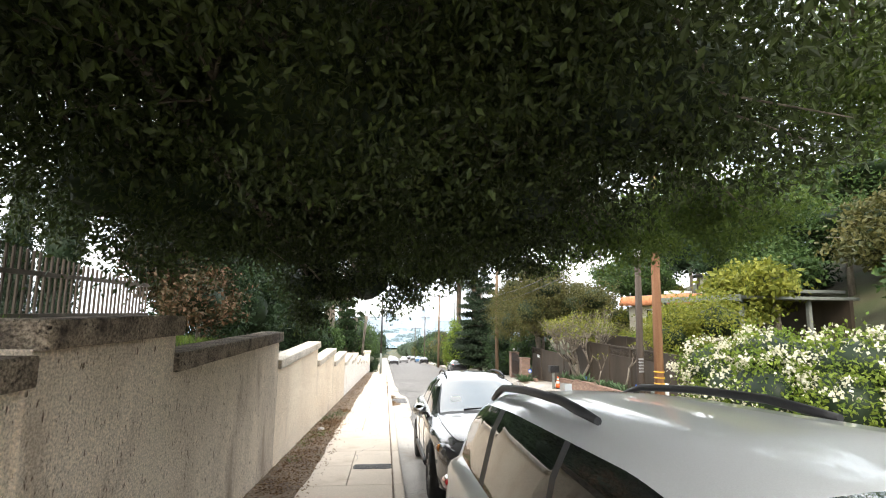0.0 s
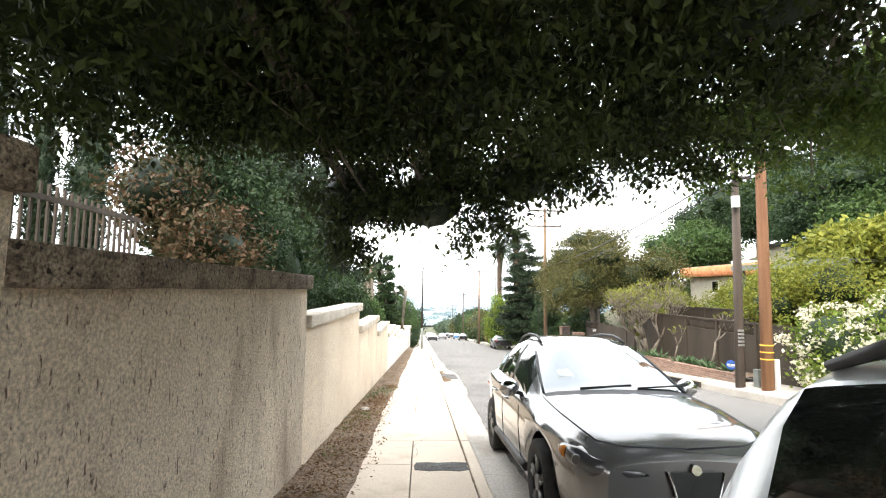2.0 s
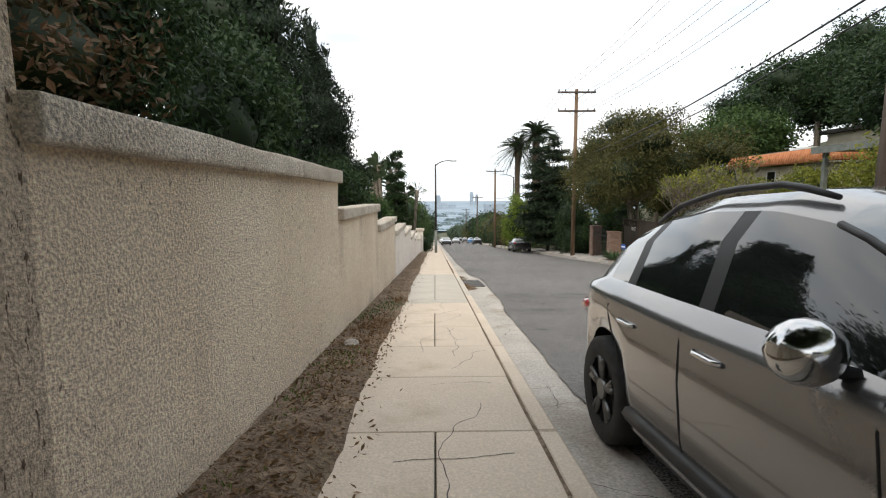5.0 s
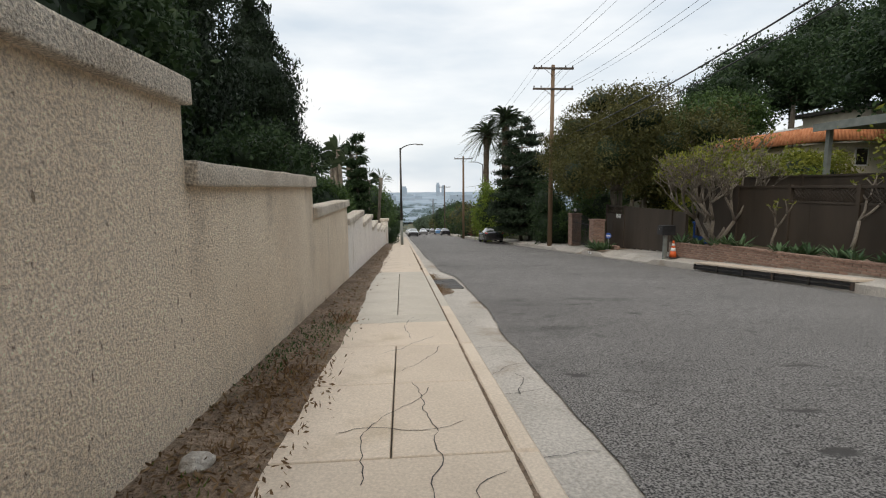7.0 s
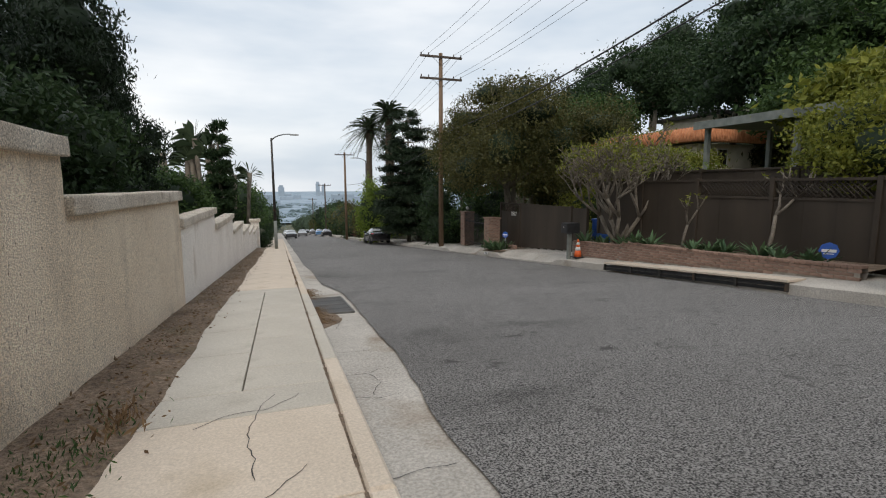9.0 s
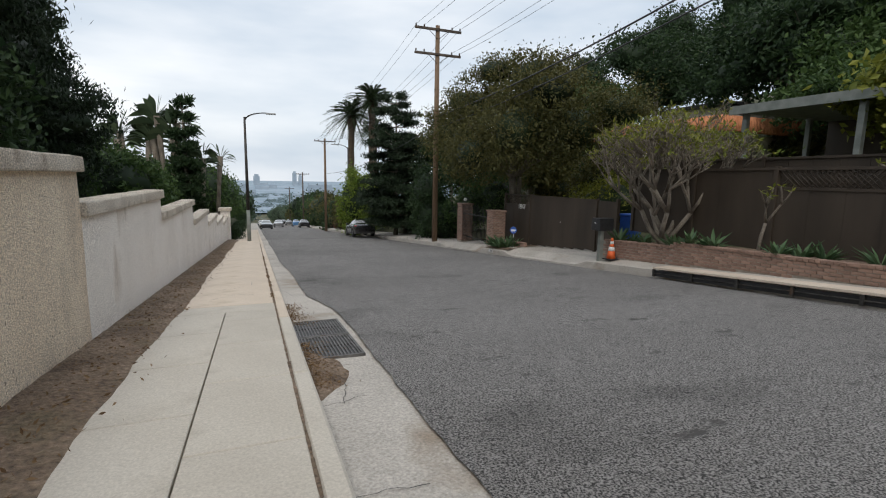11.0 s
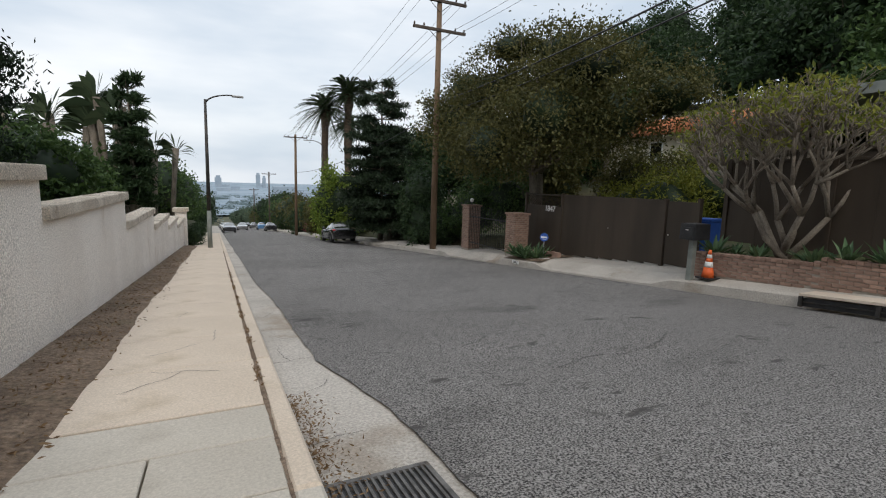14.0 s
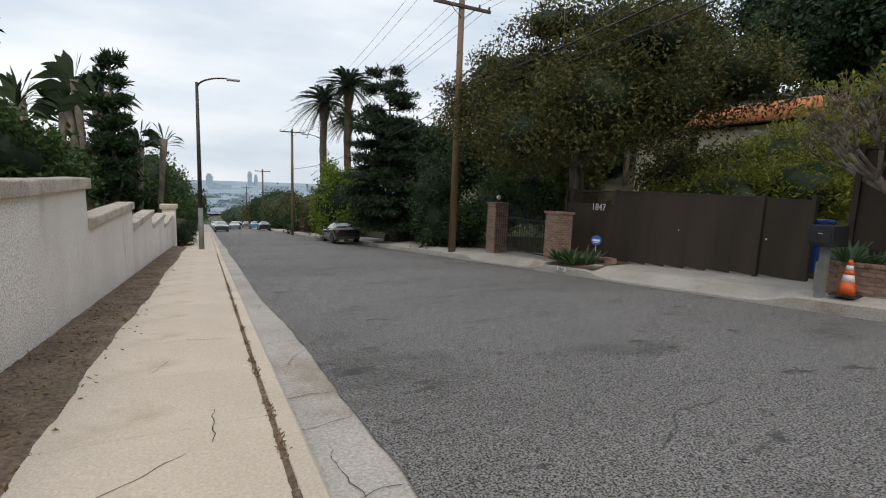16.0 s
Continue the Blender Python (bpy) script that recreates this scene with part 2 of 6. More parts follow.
GREYWOOD = material("grey_green_paint", (0.15, 0.165, 0.15), (0.25, 0.265, 0.24), 3, 0.7, 0.2, 50)
RUBBER = material("tyre_rubber", (0.015, 0.015, 0.015), (0.035, 0.034, 0.033), 12, 0.85, 0.3, 90)
PAINT_GREY = material("dark_grey_car_paint", (0.22, 0.215, 0.215), (0.25, 0.245, 0.245), 200, 0.2, 0.0, 400, metal=0.65, coat=1.0)
PAINT_SILVER = material("silver_car_paint", (0.68, 0.68, 0.67), (0.74, 0.74, 0.73), 200, 0.38, 0.0, 400, metal=0.3, coat=0.8)
PAINT_BLACK = material("black_car_paint", (0.02, 0.02, 0.022), (0.03, 0.03, 0.033), 200, 0.25, 0.0, 400, metal=0.3, coat=1.0)
CHROME = material("chrome", (0.6, 0.6, 0.6), (0.7, 0.7, 0.7), 6, 0.12, 0.0, metal=1.0)
ALLOY = material("dark_alloy", (0.12, 0.12, 0.12), (0.2, 0.2, 0.2), 6, 0.35, 0.0, metal=0.9)
GLASS = glass_material("tinted_glass", (0.012, 0.014, 0.015))
SCREEN = glass_material("windscreen_glass", (0.06, 0.085, 0.09), 0.02, 2.4)
RED_LAMP = glass_material("red_lamp", (0.45, 0.015, 0.02), 0.1)
CLEAR_LAMP = glass_material("clear_lamp", (0.05, 0.05, 0.055), 0.06)
AMBER = glass_material("amber_lamp", (0.55, 0.17, 0.02), 0.1)
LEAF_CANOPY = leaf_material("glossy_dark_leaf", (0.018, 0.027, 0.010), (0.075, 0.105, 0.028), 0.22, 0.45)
# lit copy of the street tree's leaf: sunlight is put into its green
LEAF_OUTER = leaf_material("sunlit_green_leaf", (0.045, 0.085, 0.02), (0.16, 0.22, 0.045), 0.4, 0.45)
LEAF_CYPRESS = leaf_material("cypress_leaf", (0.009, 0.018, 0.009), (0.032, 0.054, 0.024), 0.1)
LEAF_MID = leaf_material("mid_green_leaf", (0.025, 0.055, 0.018), (0.10, 0.16, 0.045))
LEAF_DARK = leaf_material("dark_green_leaf", (0.014, 0.032, 0.014), (0.05, 0.085, 0.03))
LEAF_OLIVE = leaf_material("olive_leaf", (0.045, 0.055, 0.018), (0.14, 0.125, 0.04))
LEAF_LIME = leaf_material("lime_leaf", (0.08, 0.14, 0.02), (0.24, 0.30, 0.05), 0.35)
LEAF_YELLOW = leaf_material("yellow_green_leaf", (0.09, 0.12, 0.02), (0.30, 0.30, 0.05), 0.35)
LEAF_PALM = leaf_material("palm_leaf", (0.025, 0.045, 0.022), (0.09, 0.12, 0.06), 0.15)
LEAF_AGAVE = leaf_material("agave_leaf", (0.05, 0.10, 0.05), (0.14, 0.22, 0.10), 0.1)
LEAF_DRY = leaf_material("dry_leaf", (0.10, 0.055, 0.025), (0.30, 0.20, 0.11), 0.1, 0.8)
FLOWER = leaf_material("white_blossom", (0.62, 0.58, 0.42), (0.80, 0.78, 0.66), 0.3, 0.8)
# greyed green: distance haze is put into the leaf colour
HAZED_GREEN = leaf_material("haze_tinted_leaf", (0.055, 0.085, 0.06), (0.12, 0.16, 0.10), 0.1, 0.9)
GRASS = leaf_material("grass_blade", (0.06, 0.11, 0.02), (0.20, 0.26, 0.06), 0.3)
# ---- building tools ----
SLOPE = math.tan(radians(5.0))


def street(y):
    """Height of the street's kerb line, which falls evenly and levels out far below."""
    if y < 260:
        return -SLOPE * y
    k = min((y - 260) / 700, 1)
    return -SLOPE * 260 - SLOPE * 700 * (k - k * k / 2)


def link(name, bm, mat, parent=None, label=""):
    me = bpy.data.meshes.new(name)
    bm.to_mesh(me)
    bm.free()
    for m in mat if isinstance(mat, (list, tuple)) else (mat,):
        me.materials.append(m)
    ob = new(name, me)
    if parent:
        ob.parent = parent
    if label:
        ob["label"] = label
    return ob


part = link


def thing(name, label, category, at=(0, 0, 0), turn=0.0, group="", kind=""):
    ob = new(name)
    ob.empty_display_size = 0.2
    ob.matrix_basis = pose(*at, 0, 0, turn)
    return tagged(ob, label, category, group, kind)


def cuboid(bm, lo, hi, bevel=0.0):
    """A box between two corners, with its edges rounded off."""
    c = [(a + b) / 2 for a, b in zip(lo, hi)]
    s = [abs(b - a) for a, b in zip(lo, hi)]
    v = bmesh.ops.create_cube(bm, size=1, matrix=Matrix.LocRotScale(c, None, s))["verts"]
    if bevel:
        e = list({e for a in v for e in a.link_edges})
        bmesh.ops.bevel(bm, geom=e, offset=bevel, segments=2, profile=0.7, affect="EDGES")
    return bm


def tube(bm, pts, radii, sides=8, cap=True):
    """A tapered tube along points."""
    pts = [Vector(p) for p in pts]
    if not isinstance(radii, (list, tuple)):
        radii = [radii] * len(pts)
    rings = []
    for i, p in enumerate(pts):
        d = (pts[min(i + 1, len(pts) - 1)] - pts[max(i - 1, 0)]).normalized()
        a = d.orthogonal().normalized() if abs(d.z) > 0.95 else d.cross(Vector((0, 0, 1))).normalized()
        if abs(d.z) > 0.95:
            a = Vector((1, 0, 0)) - d * d.x
            a.normalize()
        b = d.cross(a)
        rings.append([bm.verts.new(p + (a * math.cos(t) + b * math.sin(t)) * radii[i]) for t in (2 * math.pi * k / sides for k in range(sides))])
    for r, q in zip(rings, rings[1:]):
        for k in range(sides):
            f = bm.faces.new((r[k], r[(k + 1) % sides], q[(k + 1) % sides], q[k]))
            f.smooth = True
    if cap:
        bm.faces.new(rings[0][::-1])
        bm.faces.new(rings[-1])
    return bm


def prism(bm, outline, z0, z1):
    """An outline in x and y raised from z0 to z1."""
    lo = [bm.verts.new((x, y, z0)) for x, y in outline]
    hi = [bm.verts.new((x, y, z1)) for x, y in outline]
    bm.faces.new(lo[::-1])
    bm.faces.new(hi)
    for i in range(len(lo)):
        j = (i + 1) % len(lo)
        bm.faces.new((lo[i], lo[j], hi[j], hi[i]))
    return bm


def strip(bm, rows):
    """A sheet through rows of points."""
    grid = [[bm.verts.new(p) for p in row] for row in rows]
    for a, b in zip(grid, grid[1:]):
        for i in range(len(a) - 1):
            bm.faces.new((a[i], a[i + 1], b[i + 1], b[i]))
    return bm


def raw(name, verts, faces, mat, parent=None, label="", smooth=False):
    me = bpy.data.meshes.new(name)
    me.from_pydata(verts, [], faces)
    me.materials.append(mat)
    if smooth:
        me.polygons.foreach_set("use_smooth", [True] * len(me.polygons))
    ob = new(name, me)
    if parent:
        ob.parent = parent
    if label:
        ob["label"] = label
    return ob


def leaf_quads(places, length, width, rng, droop=0.0, towards=None):
    """Diamond leaves, slightly folded, at the places; returns vertices and faces."""
    n = len(places)
    d = rng.normal(size=(n, 3)) if towards is None else towards + rng.normal(size=(n, 3)) * 0.45
    d[:, 2] -= droop
    d /= np.linalg.norm(d, axis=1)[:, None] + 1e-9
    s = np.cross(d, rng.normal(size=(n, 3)))
    s /= np.linalg.norm(s, axis=1)[:, None] + 1e-9
    up = np.cross(d, s)
    k = rng.uniform(0.65, 1.35, size=(n, 1))
    ln, wd = length * k, width * k
    v = np.empty((n, 4, 3))
    v[:, 0] = places
    v[:, 1] = places + d * ln * 0.45 + s * wd * 0.5 + up * wd * 0.15
    v[:, 2] = places + d * ln
    v[:, 3] = places + d * ln * 0.45 - s * wd * 0.5 + up * wd * 0.15
    return v.reshape(-1, 3), np.arange(n * 4).reshape(-1, 4)


def leaf_cloud(blobs, count, length, width, seed, clumps=60, shell=0.6, spread=0.16, droop=0.2):
    """Leaves in clumps over ellipsoids (x, y, z, rx, ry, rz), with gaps between the clumps."""
    rng = np.random.default_rng(seed)
    b = np.array(blobs, float)
    size = (b[:, 3] * b[:, 4] * b[:, 5]) ** (2 / 3)
    share = size / size.sum()
    made = []
    for row, s in zip(b, share):
        m = max(6, int(clumps * s * len(b)))
        d = rng.normal(size=(m, 3))
        d /= np.linalg.norm(d, axis=1)[:, None]
        r = rng.uniform(shell, 1.06, size=(m, 1))
        centres = d * r
        k = max(8, int(count * s))
        pick = rng.integers(0, m, k)
        loose = rng.normal(size=(k, 3)) * spread * rng.uniform(0.6, 1.4, size=(k, 1))
        made.append((centres[pick] + loose) * row[3:] + row[:3])
    places = np.concatenate(made)
    return leaf_quads(places, length, width, rng, droop)


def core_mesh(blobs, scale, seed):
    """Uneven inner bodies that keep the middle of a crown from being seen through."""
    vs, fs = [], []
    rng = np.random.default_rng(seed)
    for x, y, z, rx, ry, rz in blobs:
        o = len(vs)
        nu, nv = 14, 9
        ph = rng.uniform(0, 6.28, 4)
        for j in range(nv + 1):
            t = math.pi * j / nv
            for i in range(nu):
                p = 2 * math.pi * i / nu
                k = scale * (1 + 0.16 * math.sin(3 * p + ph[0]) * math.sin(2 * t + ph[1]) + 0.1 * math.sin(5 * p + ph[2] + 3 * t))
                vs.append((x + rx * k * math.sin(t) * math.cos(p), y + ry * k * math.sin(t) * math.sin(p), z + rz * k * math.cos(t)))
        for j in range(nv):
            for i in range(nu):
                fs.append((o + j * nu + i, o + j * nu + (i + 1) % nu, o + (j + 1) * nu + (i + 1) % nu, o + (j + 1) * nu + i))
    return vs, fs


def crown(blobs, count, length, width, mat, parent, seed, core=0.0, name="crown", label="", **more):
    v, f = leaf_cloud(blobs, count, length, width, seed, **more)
    # inner shade and sky-blocking are added as dark bodies, not as leaves
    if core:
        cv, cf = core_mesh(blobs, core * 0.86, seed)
        raw("inner_" + name, cv, cf, LEAF_CYPRESS, parent, "dark filler body for the shade inside the crown", True)
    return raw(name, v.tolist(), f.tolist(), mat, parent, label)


def limbs(parent, trunk, branches, mat=None, name="trunk"):
    """One mesh of a tapered trunk with its limbs: rows of (points, first radius, last radius)."""
    bm = bmesh.new()
    for pts, r0, r1 in [trunk, *branches]:
        n = len(pts)
        tube(bm, pts, [r0 + (r1 - r0) * i / (n - 1) for i in range(n)], 8)
    return part(name, bm, mat or BARK, parent)


def tree(label, at, blobs, count, length, width, mat, seed, trunk_r=0.15, fork=0.45, core=0.0, bark=None, lean=(0, 0), stems=1, category="tree", name="tree", group="", **more):
    """A tree: trunk and limbs that reach into each mass of the crown. Blobs are given from the foot of the trunk."""
    t = thing(name, label, category, at, 0, group)
    rng = random.Random(seed)
    low = min(b[2] - b[5] for b in blobs)
    mid = [sum(b[k] for b in blobs) / len(blobs) for k in range(3)]
    rows = []
    for s in range(stems):
        ox, oy = (0, 0) if stems == 1 else (rng.uniform(-0.35, 0.35), rng.uniform(-0.35, 0.35))
        split = Vector((ox * 2 + lean[0], oy * 2 + lean[1], max(0.4, low + (mid[2] - low) * fork)))
        rows.append(([(ox, oy, -0.3), (ox * 1.3 + lean[0] * 0.3, oy * 1.3 + lean[1] * 0.3, split.z * 0.5), split], trunk_r, trunk_r * 0.7))
        for b in blobs[s::stems] if stems > 1 else blobs:
            tip = Vector(b[:3])
            bend = split.lerp(tip, 0.5) + Vector((rng.uniform(-0.2, 0.2), rng.uniform(-0.2, 0.2), 0.15))
            rows.append(([split, bend, tip], trunk_r * 0.5, trunk_r * 0.12))
            for _ in range(3):
                end = tip + Vector((rng.uniform(-0.8, 0.8) * b[3], rng.uniform(-0.8, 0.8) * b[4], rng.uniform(-0.3, 0.8) * b[5]))
                rows.append(([bend, bend.lerp(end, 0.5), end], trunk_r * 0.25, trunk_r * 0.05))
    limbs(t, rows[0], rows[1:], bark)
    crown(blobs, count, length, width, mat, t, seed, core, **more)
    return t


def rosette(bm, at, count, length, width, seed, rise=(0.3, 1.2)):
    """Stiff pointed leaves from one foot."""
    rng = random.Random(seed)
    for i in range(count):
        a, up = rng.uniform(0, 6.283), rng.uniform(*rise)
        d = Vector((math.cos(a) * math.cos(up), math.sin(a) * math.cos(up), math.sin(up)))
        s = Vector((-math.sin(a), math.cos(a), 0))
        k = length * rng.uniform(0.7, 1.2)
        p = Vector(at)
        q = p + d * k * 0.55
        tip = p + d * k + Vector((0, 0, -0.12 * k))
        n = d.cross(s) * width * 0.25
        v = [bm.verts.new(c) for c in (p + s * width * 0.35, q + s * width * 0.5, tip, q - s * width * 0.5, p - s * width * 0.35, p - n, q - n)]
        bm.faces.new((v[0], v[1], v[6], v[5]))
        bm.faces.new((v[5], v[6], v[3], v[4]))
        bm.faces.new((v[1], v[2], v[6]))
        bm.faces.new((v[6], v[2], v[3]))
    return bm
# ---- ground ----
def land(x, y):
    """The land beside the street: a garden terrace behind the wall, a hillside across the road."""
    h = street(y)
    near = max(0.0, min(1.0, (140 - y) / 60))
    if x < -2.0:
        return h + near * (min(1.55, (-2.0 - x) * 8) + 0.5 * min(1, max(0, (-2.6 - x) / 1.5)) * min(1, max(0, (34 - y) / 14))) - (1 - near) * 0.3 - max(0, -x - 9) * 0.06 * near
    if x > 11.15:
        up = min(1.0, (x - 11.15) / 1.0) * 0.55
        far = max(0.0, x - 14)
        return h + up * near + near * (far * 0.16 + 11 * (1 - math.exp(-max(0, x - 24) / 26))) - (1 - near) * 0.3
    return h - 0.42


xs = [-4000, -1500, -500, -160, -80, -50, -30, -20, -14, -10, -7, -5, -3.5, -2.3, -2.1, -1.9, 2, 6, 10, 11.1, 11.3, 11.8, 12.5, 14, 16, 19, 23, 28, 34, 42, 52, 65, 80, 110, 160, 400, 1200, 4000]
ys = [-300, -120, -60, -30, -15, -8] + list(range(-4, 70, 3)) + [75, 85, 95, 110, 130, 150, 180, 220, 260, 320, 400, 500, 620, 760, 960, 1300, 2000, 3200, 4800]
tagged(link("ground", strip(bmesh.new(), [[(x, y, land(x, y)) for x in xs] for y in ys]), LAND), "brown garden soil and dry hillside beside the street", "ground", kind="structure")

def far_kerb(y):
    """The far kerb, slightly wider apart down the hill."""
    k = min(1, max(0, (y - 16) / 10))
    return 8.92 + 0.18 * k * k * (3 - 2 * k)


# road with a low crown, its edges against the gutters
EDGE_ROAD = random.Random(5)
rows = []
y = -14.0
while y < 262:
    a = 0.63 + 0.03 * math.sin(y * 0.9) + 0.018 * EDGE_ROAD.uniform(-1, 1) + 0.22 * min(1, max(0, (y - 16.4) / 2.2)) * min(1, max(0, (25.6 - y) / 1.6)) - 0.1 * min(1, max(0, (y - 26) / 8))
    row = []
    for k in range(11):
        x = a + (far_kerb(y) + 0.02 - a) * k / 10
        c = 1 - abs(k - 5) / 5
        row.append((x, y, street(y) - 0.135 - 0.175 * k / 10 + 0.08 * c))
    rows.append(row)
    y += 0.22 if y < 34 else 4.0
bm = strip(bmesh.new(), rows)
for f in bm.faces:
    f.smooth = True
tagged(link("road", bm, ASPHALT), "worn grey asphalt street sloping downhill", "road", kind="structure")

bm = bmesh.new()
rows = []
for y in range(-14, 262, 2):
    rows.append([(0.12, y, street(y) - 0.142), (0.5, y, street(y) - 0.15), (1.2, y, street(y) - 0.165), (1.25, y, street(y) - 0.4)])
gutter = tagged(link("gutter", strip(bm, rows), GUTTER), "cracked pale concrete gutter along the kerb", "gutter", kind="structure")

# dirt strip between wall and pavement, humped and littered
rows = []
EDGE_DIRT = random.Random(9)
y = -14.0
while y < 50:
    e = -1.27 + 0.03 * math.sin(y * 0.8) + 0.014 * math.sin(y * 3.7) + 0.008 * EDGE_DIRT.uniform(-1, 1)
    rows.append([(-1.99, y, street(y) + 0.05), (-1.8, y, street(y) + 0.045 + 0.02 * EDGE_DIRT.random()), (-1.6, y, street(y) + 0.03 + 0.03 * EDGE_DIRT.random()), (-1.42, y, street(y) + 0.02 + 0.02 * EDGE_DIRT.random()), (e, y, street(y) + 0.007), (e + 0.06, y, street(y) - 0.03)])
    y += 0.13
bm = strip(bmesh.new(), rows)
for f in bm.faces:
    f.smooth = True
tagged(link("dirt_strip", bm, DIRT), "dry brown dirt strip under the garden wall", "dirt", kind="structure")


def slab_mesh(name, x0, x1, y0, y1, thick=0.1, gap=0.006, bevel=0.006):
    bm = bmesh.new()
    cuboid(bm, (x0 + gap, y0 + gap, -thick), (x1 - gap, y1 - gap, 0))
    top = [e for e in bm.edges if all(v.co.z > -0.001 for v in e.verts)]
    bmesh.ops.bevel(bm, geom=top, offset=bevel, segments=1, affect="EDGES")
    for v in bm.verts:
        v.co.z += -SLOPE * v.co.y
    me = bpy.data.meshes.new(name)
    bm.to_mesh(me)
    bm.free()
    return me


def piece(name, me, mat, parent, at):
    ob = new(name, me)
    if not me.materials:
        me.materials.append(mat)
    ob.parent = parent
    ob.matrix_basis = Matrix.Translation(at)
    return ob


pavement = thing("pavement", "beige concrete pavement with cracked slabs", "pavement", kind="structure")
rows = [[(x, y, street(y) - 0.09) for x in (-1.45, 0.16)] for y in range(-14, 262, 4)]
link("bedding", strip(bmesh.new(), rows), GUTTER, pavement)
STEP = 1.22
OLD_ONE, OLD_HALF, OLD_OTHER = slab_mesh("slab", -1.4, 0, 0, STEP), slab_mesh("slab", -1.4, -0.66, 0, STEP), slab_mesh("slab", -0.66, 0, 0, STEP)
KERB, KERB_NEW = (slab_mesh("kerb_stone", 0.0, 0.155, 0, STEP * 2, 0.3, 0.004, 0.02) for _ in range(2))
NEW_LEFT, NEW_RIGHT, NEW_SHORT, NEW_BAND = slab_mesh("slab", -1.4, -0.66, 0, 1.24), slab_mesh("slab", -0.66, 0, 0, 1.24), slab_mesh("slab", -0.66, 0, 0, 0.62), slab_mesh("slab", -1.4, 0, 0, 0.55)
i = 0
while i * STEP - 9 < 84:
    y = i * STEP - 8.70
    w = 0.006 * math.sin(i * 2.3)
    at = (w, y, street(y))
    if 13.0 < y < 14.6 or 8.0 < y < 10.4:
        piece("slab", OLD_HALF, CONCRETE, pavement, at)
        piece("slab", OLD_OTHER, CONCRETE, pavement, at)
    elif not 16.9 < y < 23.5:
        piece("slab", OLD_ONE, CONCRETE, pavement, at)
    if i % 2 == 0:
        fresh = 16.0 < y < 23.0
        piece("kerb_stone", KERB_NEW if fresh else KERB, CONCRETE_NEW if fresh else CONCRETE, pavement, (0, y, street(y)))
    i += 1
# the newer grey stretch: staggered slabs between two full-width bands
for y, me in [(16.92, NEW_BAND), (23.67, NEW_BAND), (17.47, NEW_SHORT), (23.05, NEW_SHORT)] + [(17.47 + 1.24 * k, NEW_LEFT) for k in range(5)] + [(18.09 + 1.24 * k, NEW_RIGHT) for k in range(4)]:
    piece("slab", me, CONCRETE_NEW, pavement, (0, y, street(y)))
# ---- garden wall on the near side ----
# (from, to, top): level copings that step down with the street
SPANS = [(-9.0, 3.75, 1.47), (3.75, 5.33, 1.64), (5.33, 9.30, 1.345), (9.30, 13.90, 0.905), (13.90, 18.0, 0.43), (18.0, 22.4, -0.02),
         (22.4, 26.9, -0.475), (26.9, 31.9, -0.89), (31.9, 36.45, -1.46), (36.45, 41.0, -1.94), (41.0, 45.6, -2.37), (45.6, 50.2, -2.80)]


def rounded_block(lo, hi, r, cuts):
    """A block with soft edges and a slightly uneven skin."""
    bm = bmesh.new()
    cuboid(bm, lo, hi, r)
    bmesh.ops.subdivide_edges(bm, edges=[e for e in bm.edges if abs(e.verts[0].co.y - e.verts[1].co.y) > 1], cuts=cuts, use_grid_fill=True)
    for v in bm.verts:
        n = noise.noise(v.co * 1.7) * 0.008 + noise.noise(v.co * 6.0) * 0.004
        v.co += Vector((n, n * 0.5, n))
    for f in bm.faces:
        f.smooth = True
    return bm


for k, (y0, y1, top) in enumerate(SPANS):
    wall = tagged(new("wall_%d" % (k + 1)), "rough stucco garden wall with a level coping", "wall", kind="structure")
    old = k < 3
    cap = 0.155
    out = 0.03 if k == 1 else 0.0
    body = bmesh.new()
    rows = []
    ny, nz = max(4, int((y1 - y0) * 4)), 12
    for a in range(ny + 1):
        y = y0 + (y1 - y0) * a / ny
        lo = street(y) - 0.25
        row = []
        for b in range(nz + 1):
            z = lo + (top - cap + 0.01 - lo) * b / nz
            p = Vector((0, y, z))
            row.append((-1.865 + out + noise.noise(p * 1.3) * 0.012 + noise.noise(p * 4) * 0.005, y, z))
        rows.append(row)
    strip(body, rows)
    back = [[(-2.08, y, z) for _, y, z in row] for row in rows]
    strip(body, back[::-1])
    for e in (0, -1):
        strip(body, [rows[e], back[e]] if e else [back[e], rows[e]])
    strip(body, [[r[-1] for r in rows], [r[-1] for r in back]])
    for f in body.faces:
        f.smooth = True
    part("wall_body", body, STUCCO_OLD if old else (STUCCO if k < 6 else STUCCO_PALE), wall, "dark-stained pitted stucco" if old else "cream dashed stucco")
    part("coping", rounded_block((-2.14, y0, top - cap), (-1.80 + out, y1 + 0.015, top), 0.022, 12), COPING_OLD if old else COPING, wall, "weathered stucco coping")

pier = tagged(new("wall_13"), "pale stucco end pier of the garden wall", "wall", kind="structure")
bm = bmesh.new()
cuboid(bm, (-2.25, 50.2, street(51) - 0.3), (-1.7, 51.0, -2.5), 0.02)
part("pier_body", bm, STUCCO_PALE, pier)
bm = bmesh.new()
cuboid(bm, (-2.35, 50.1, -2.5), (-1.6, 51.1, -2.3), 0.03)
part("coping", bm, COPING, pier)
# ---- trees and planting ----
def on(x, y, up=0.0):
    return (x, y, land(x, y) + up)


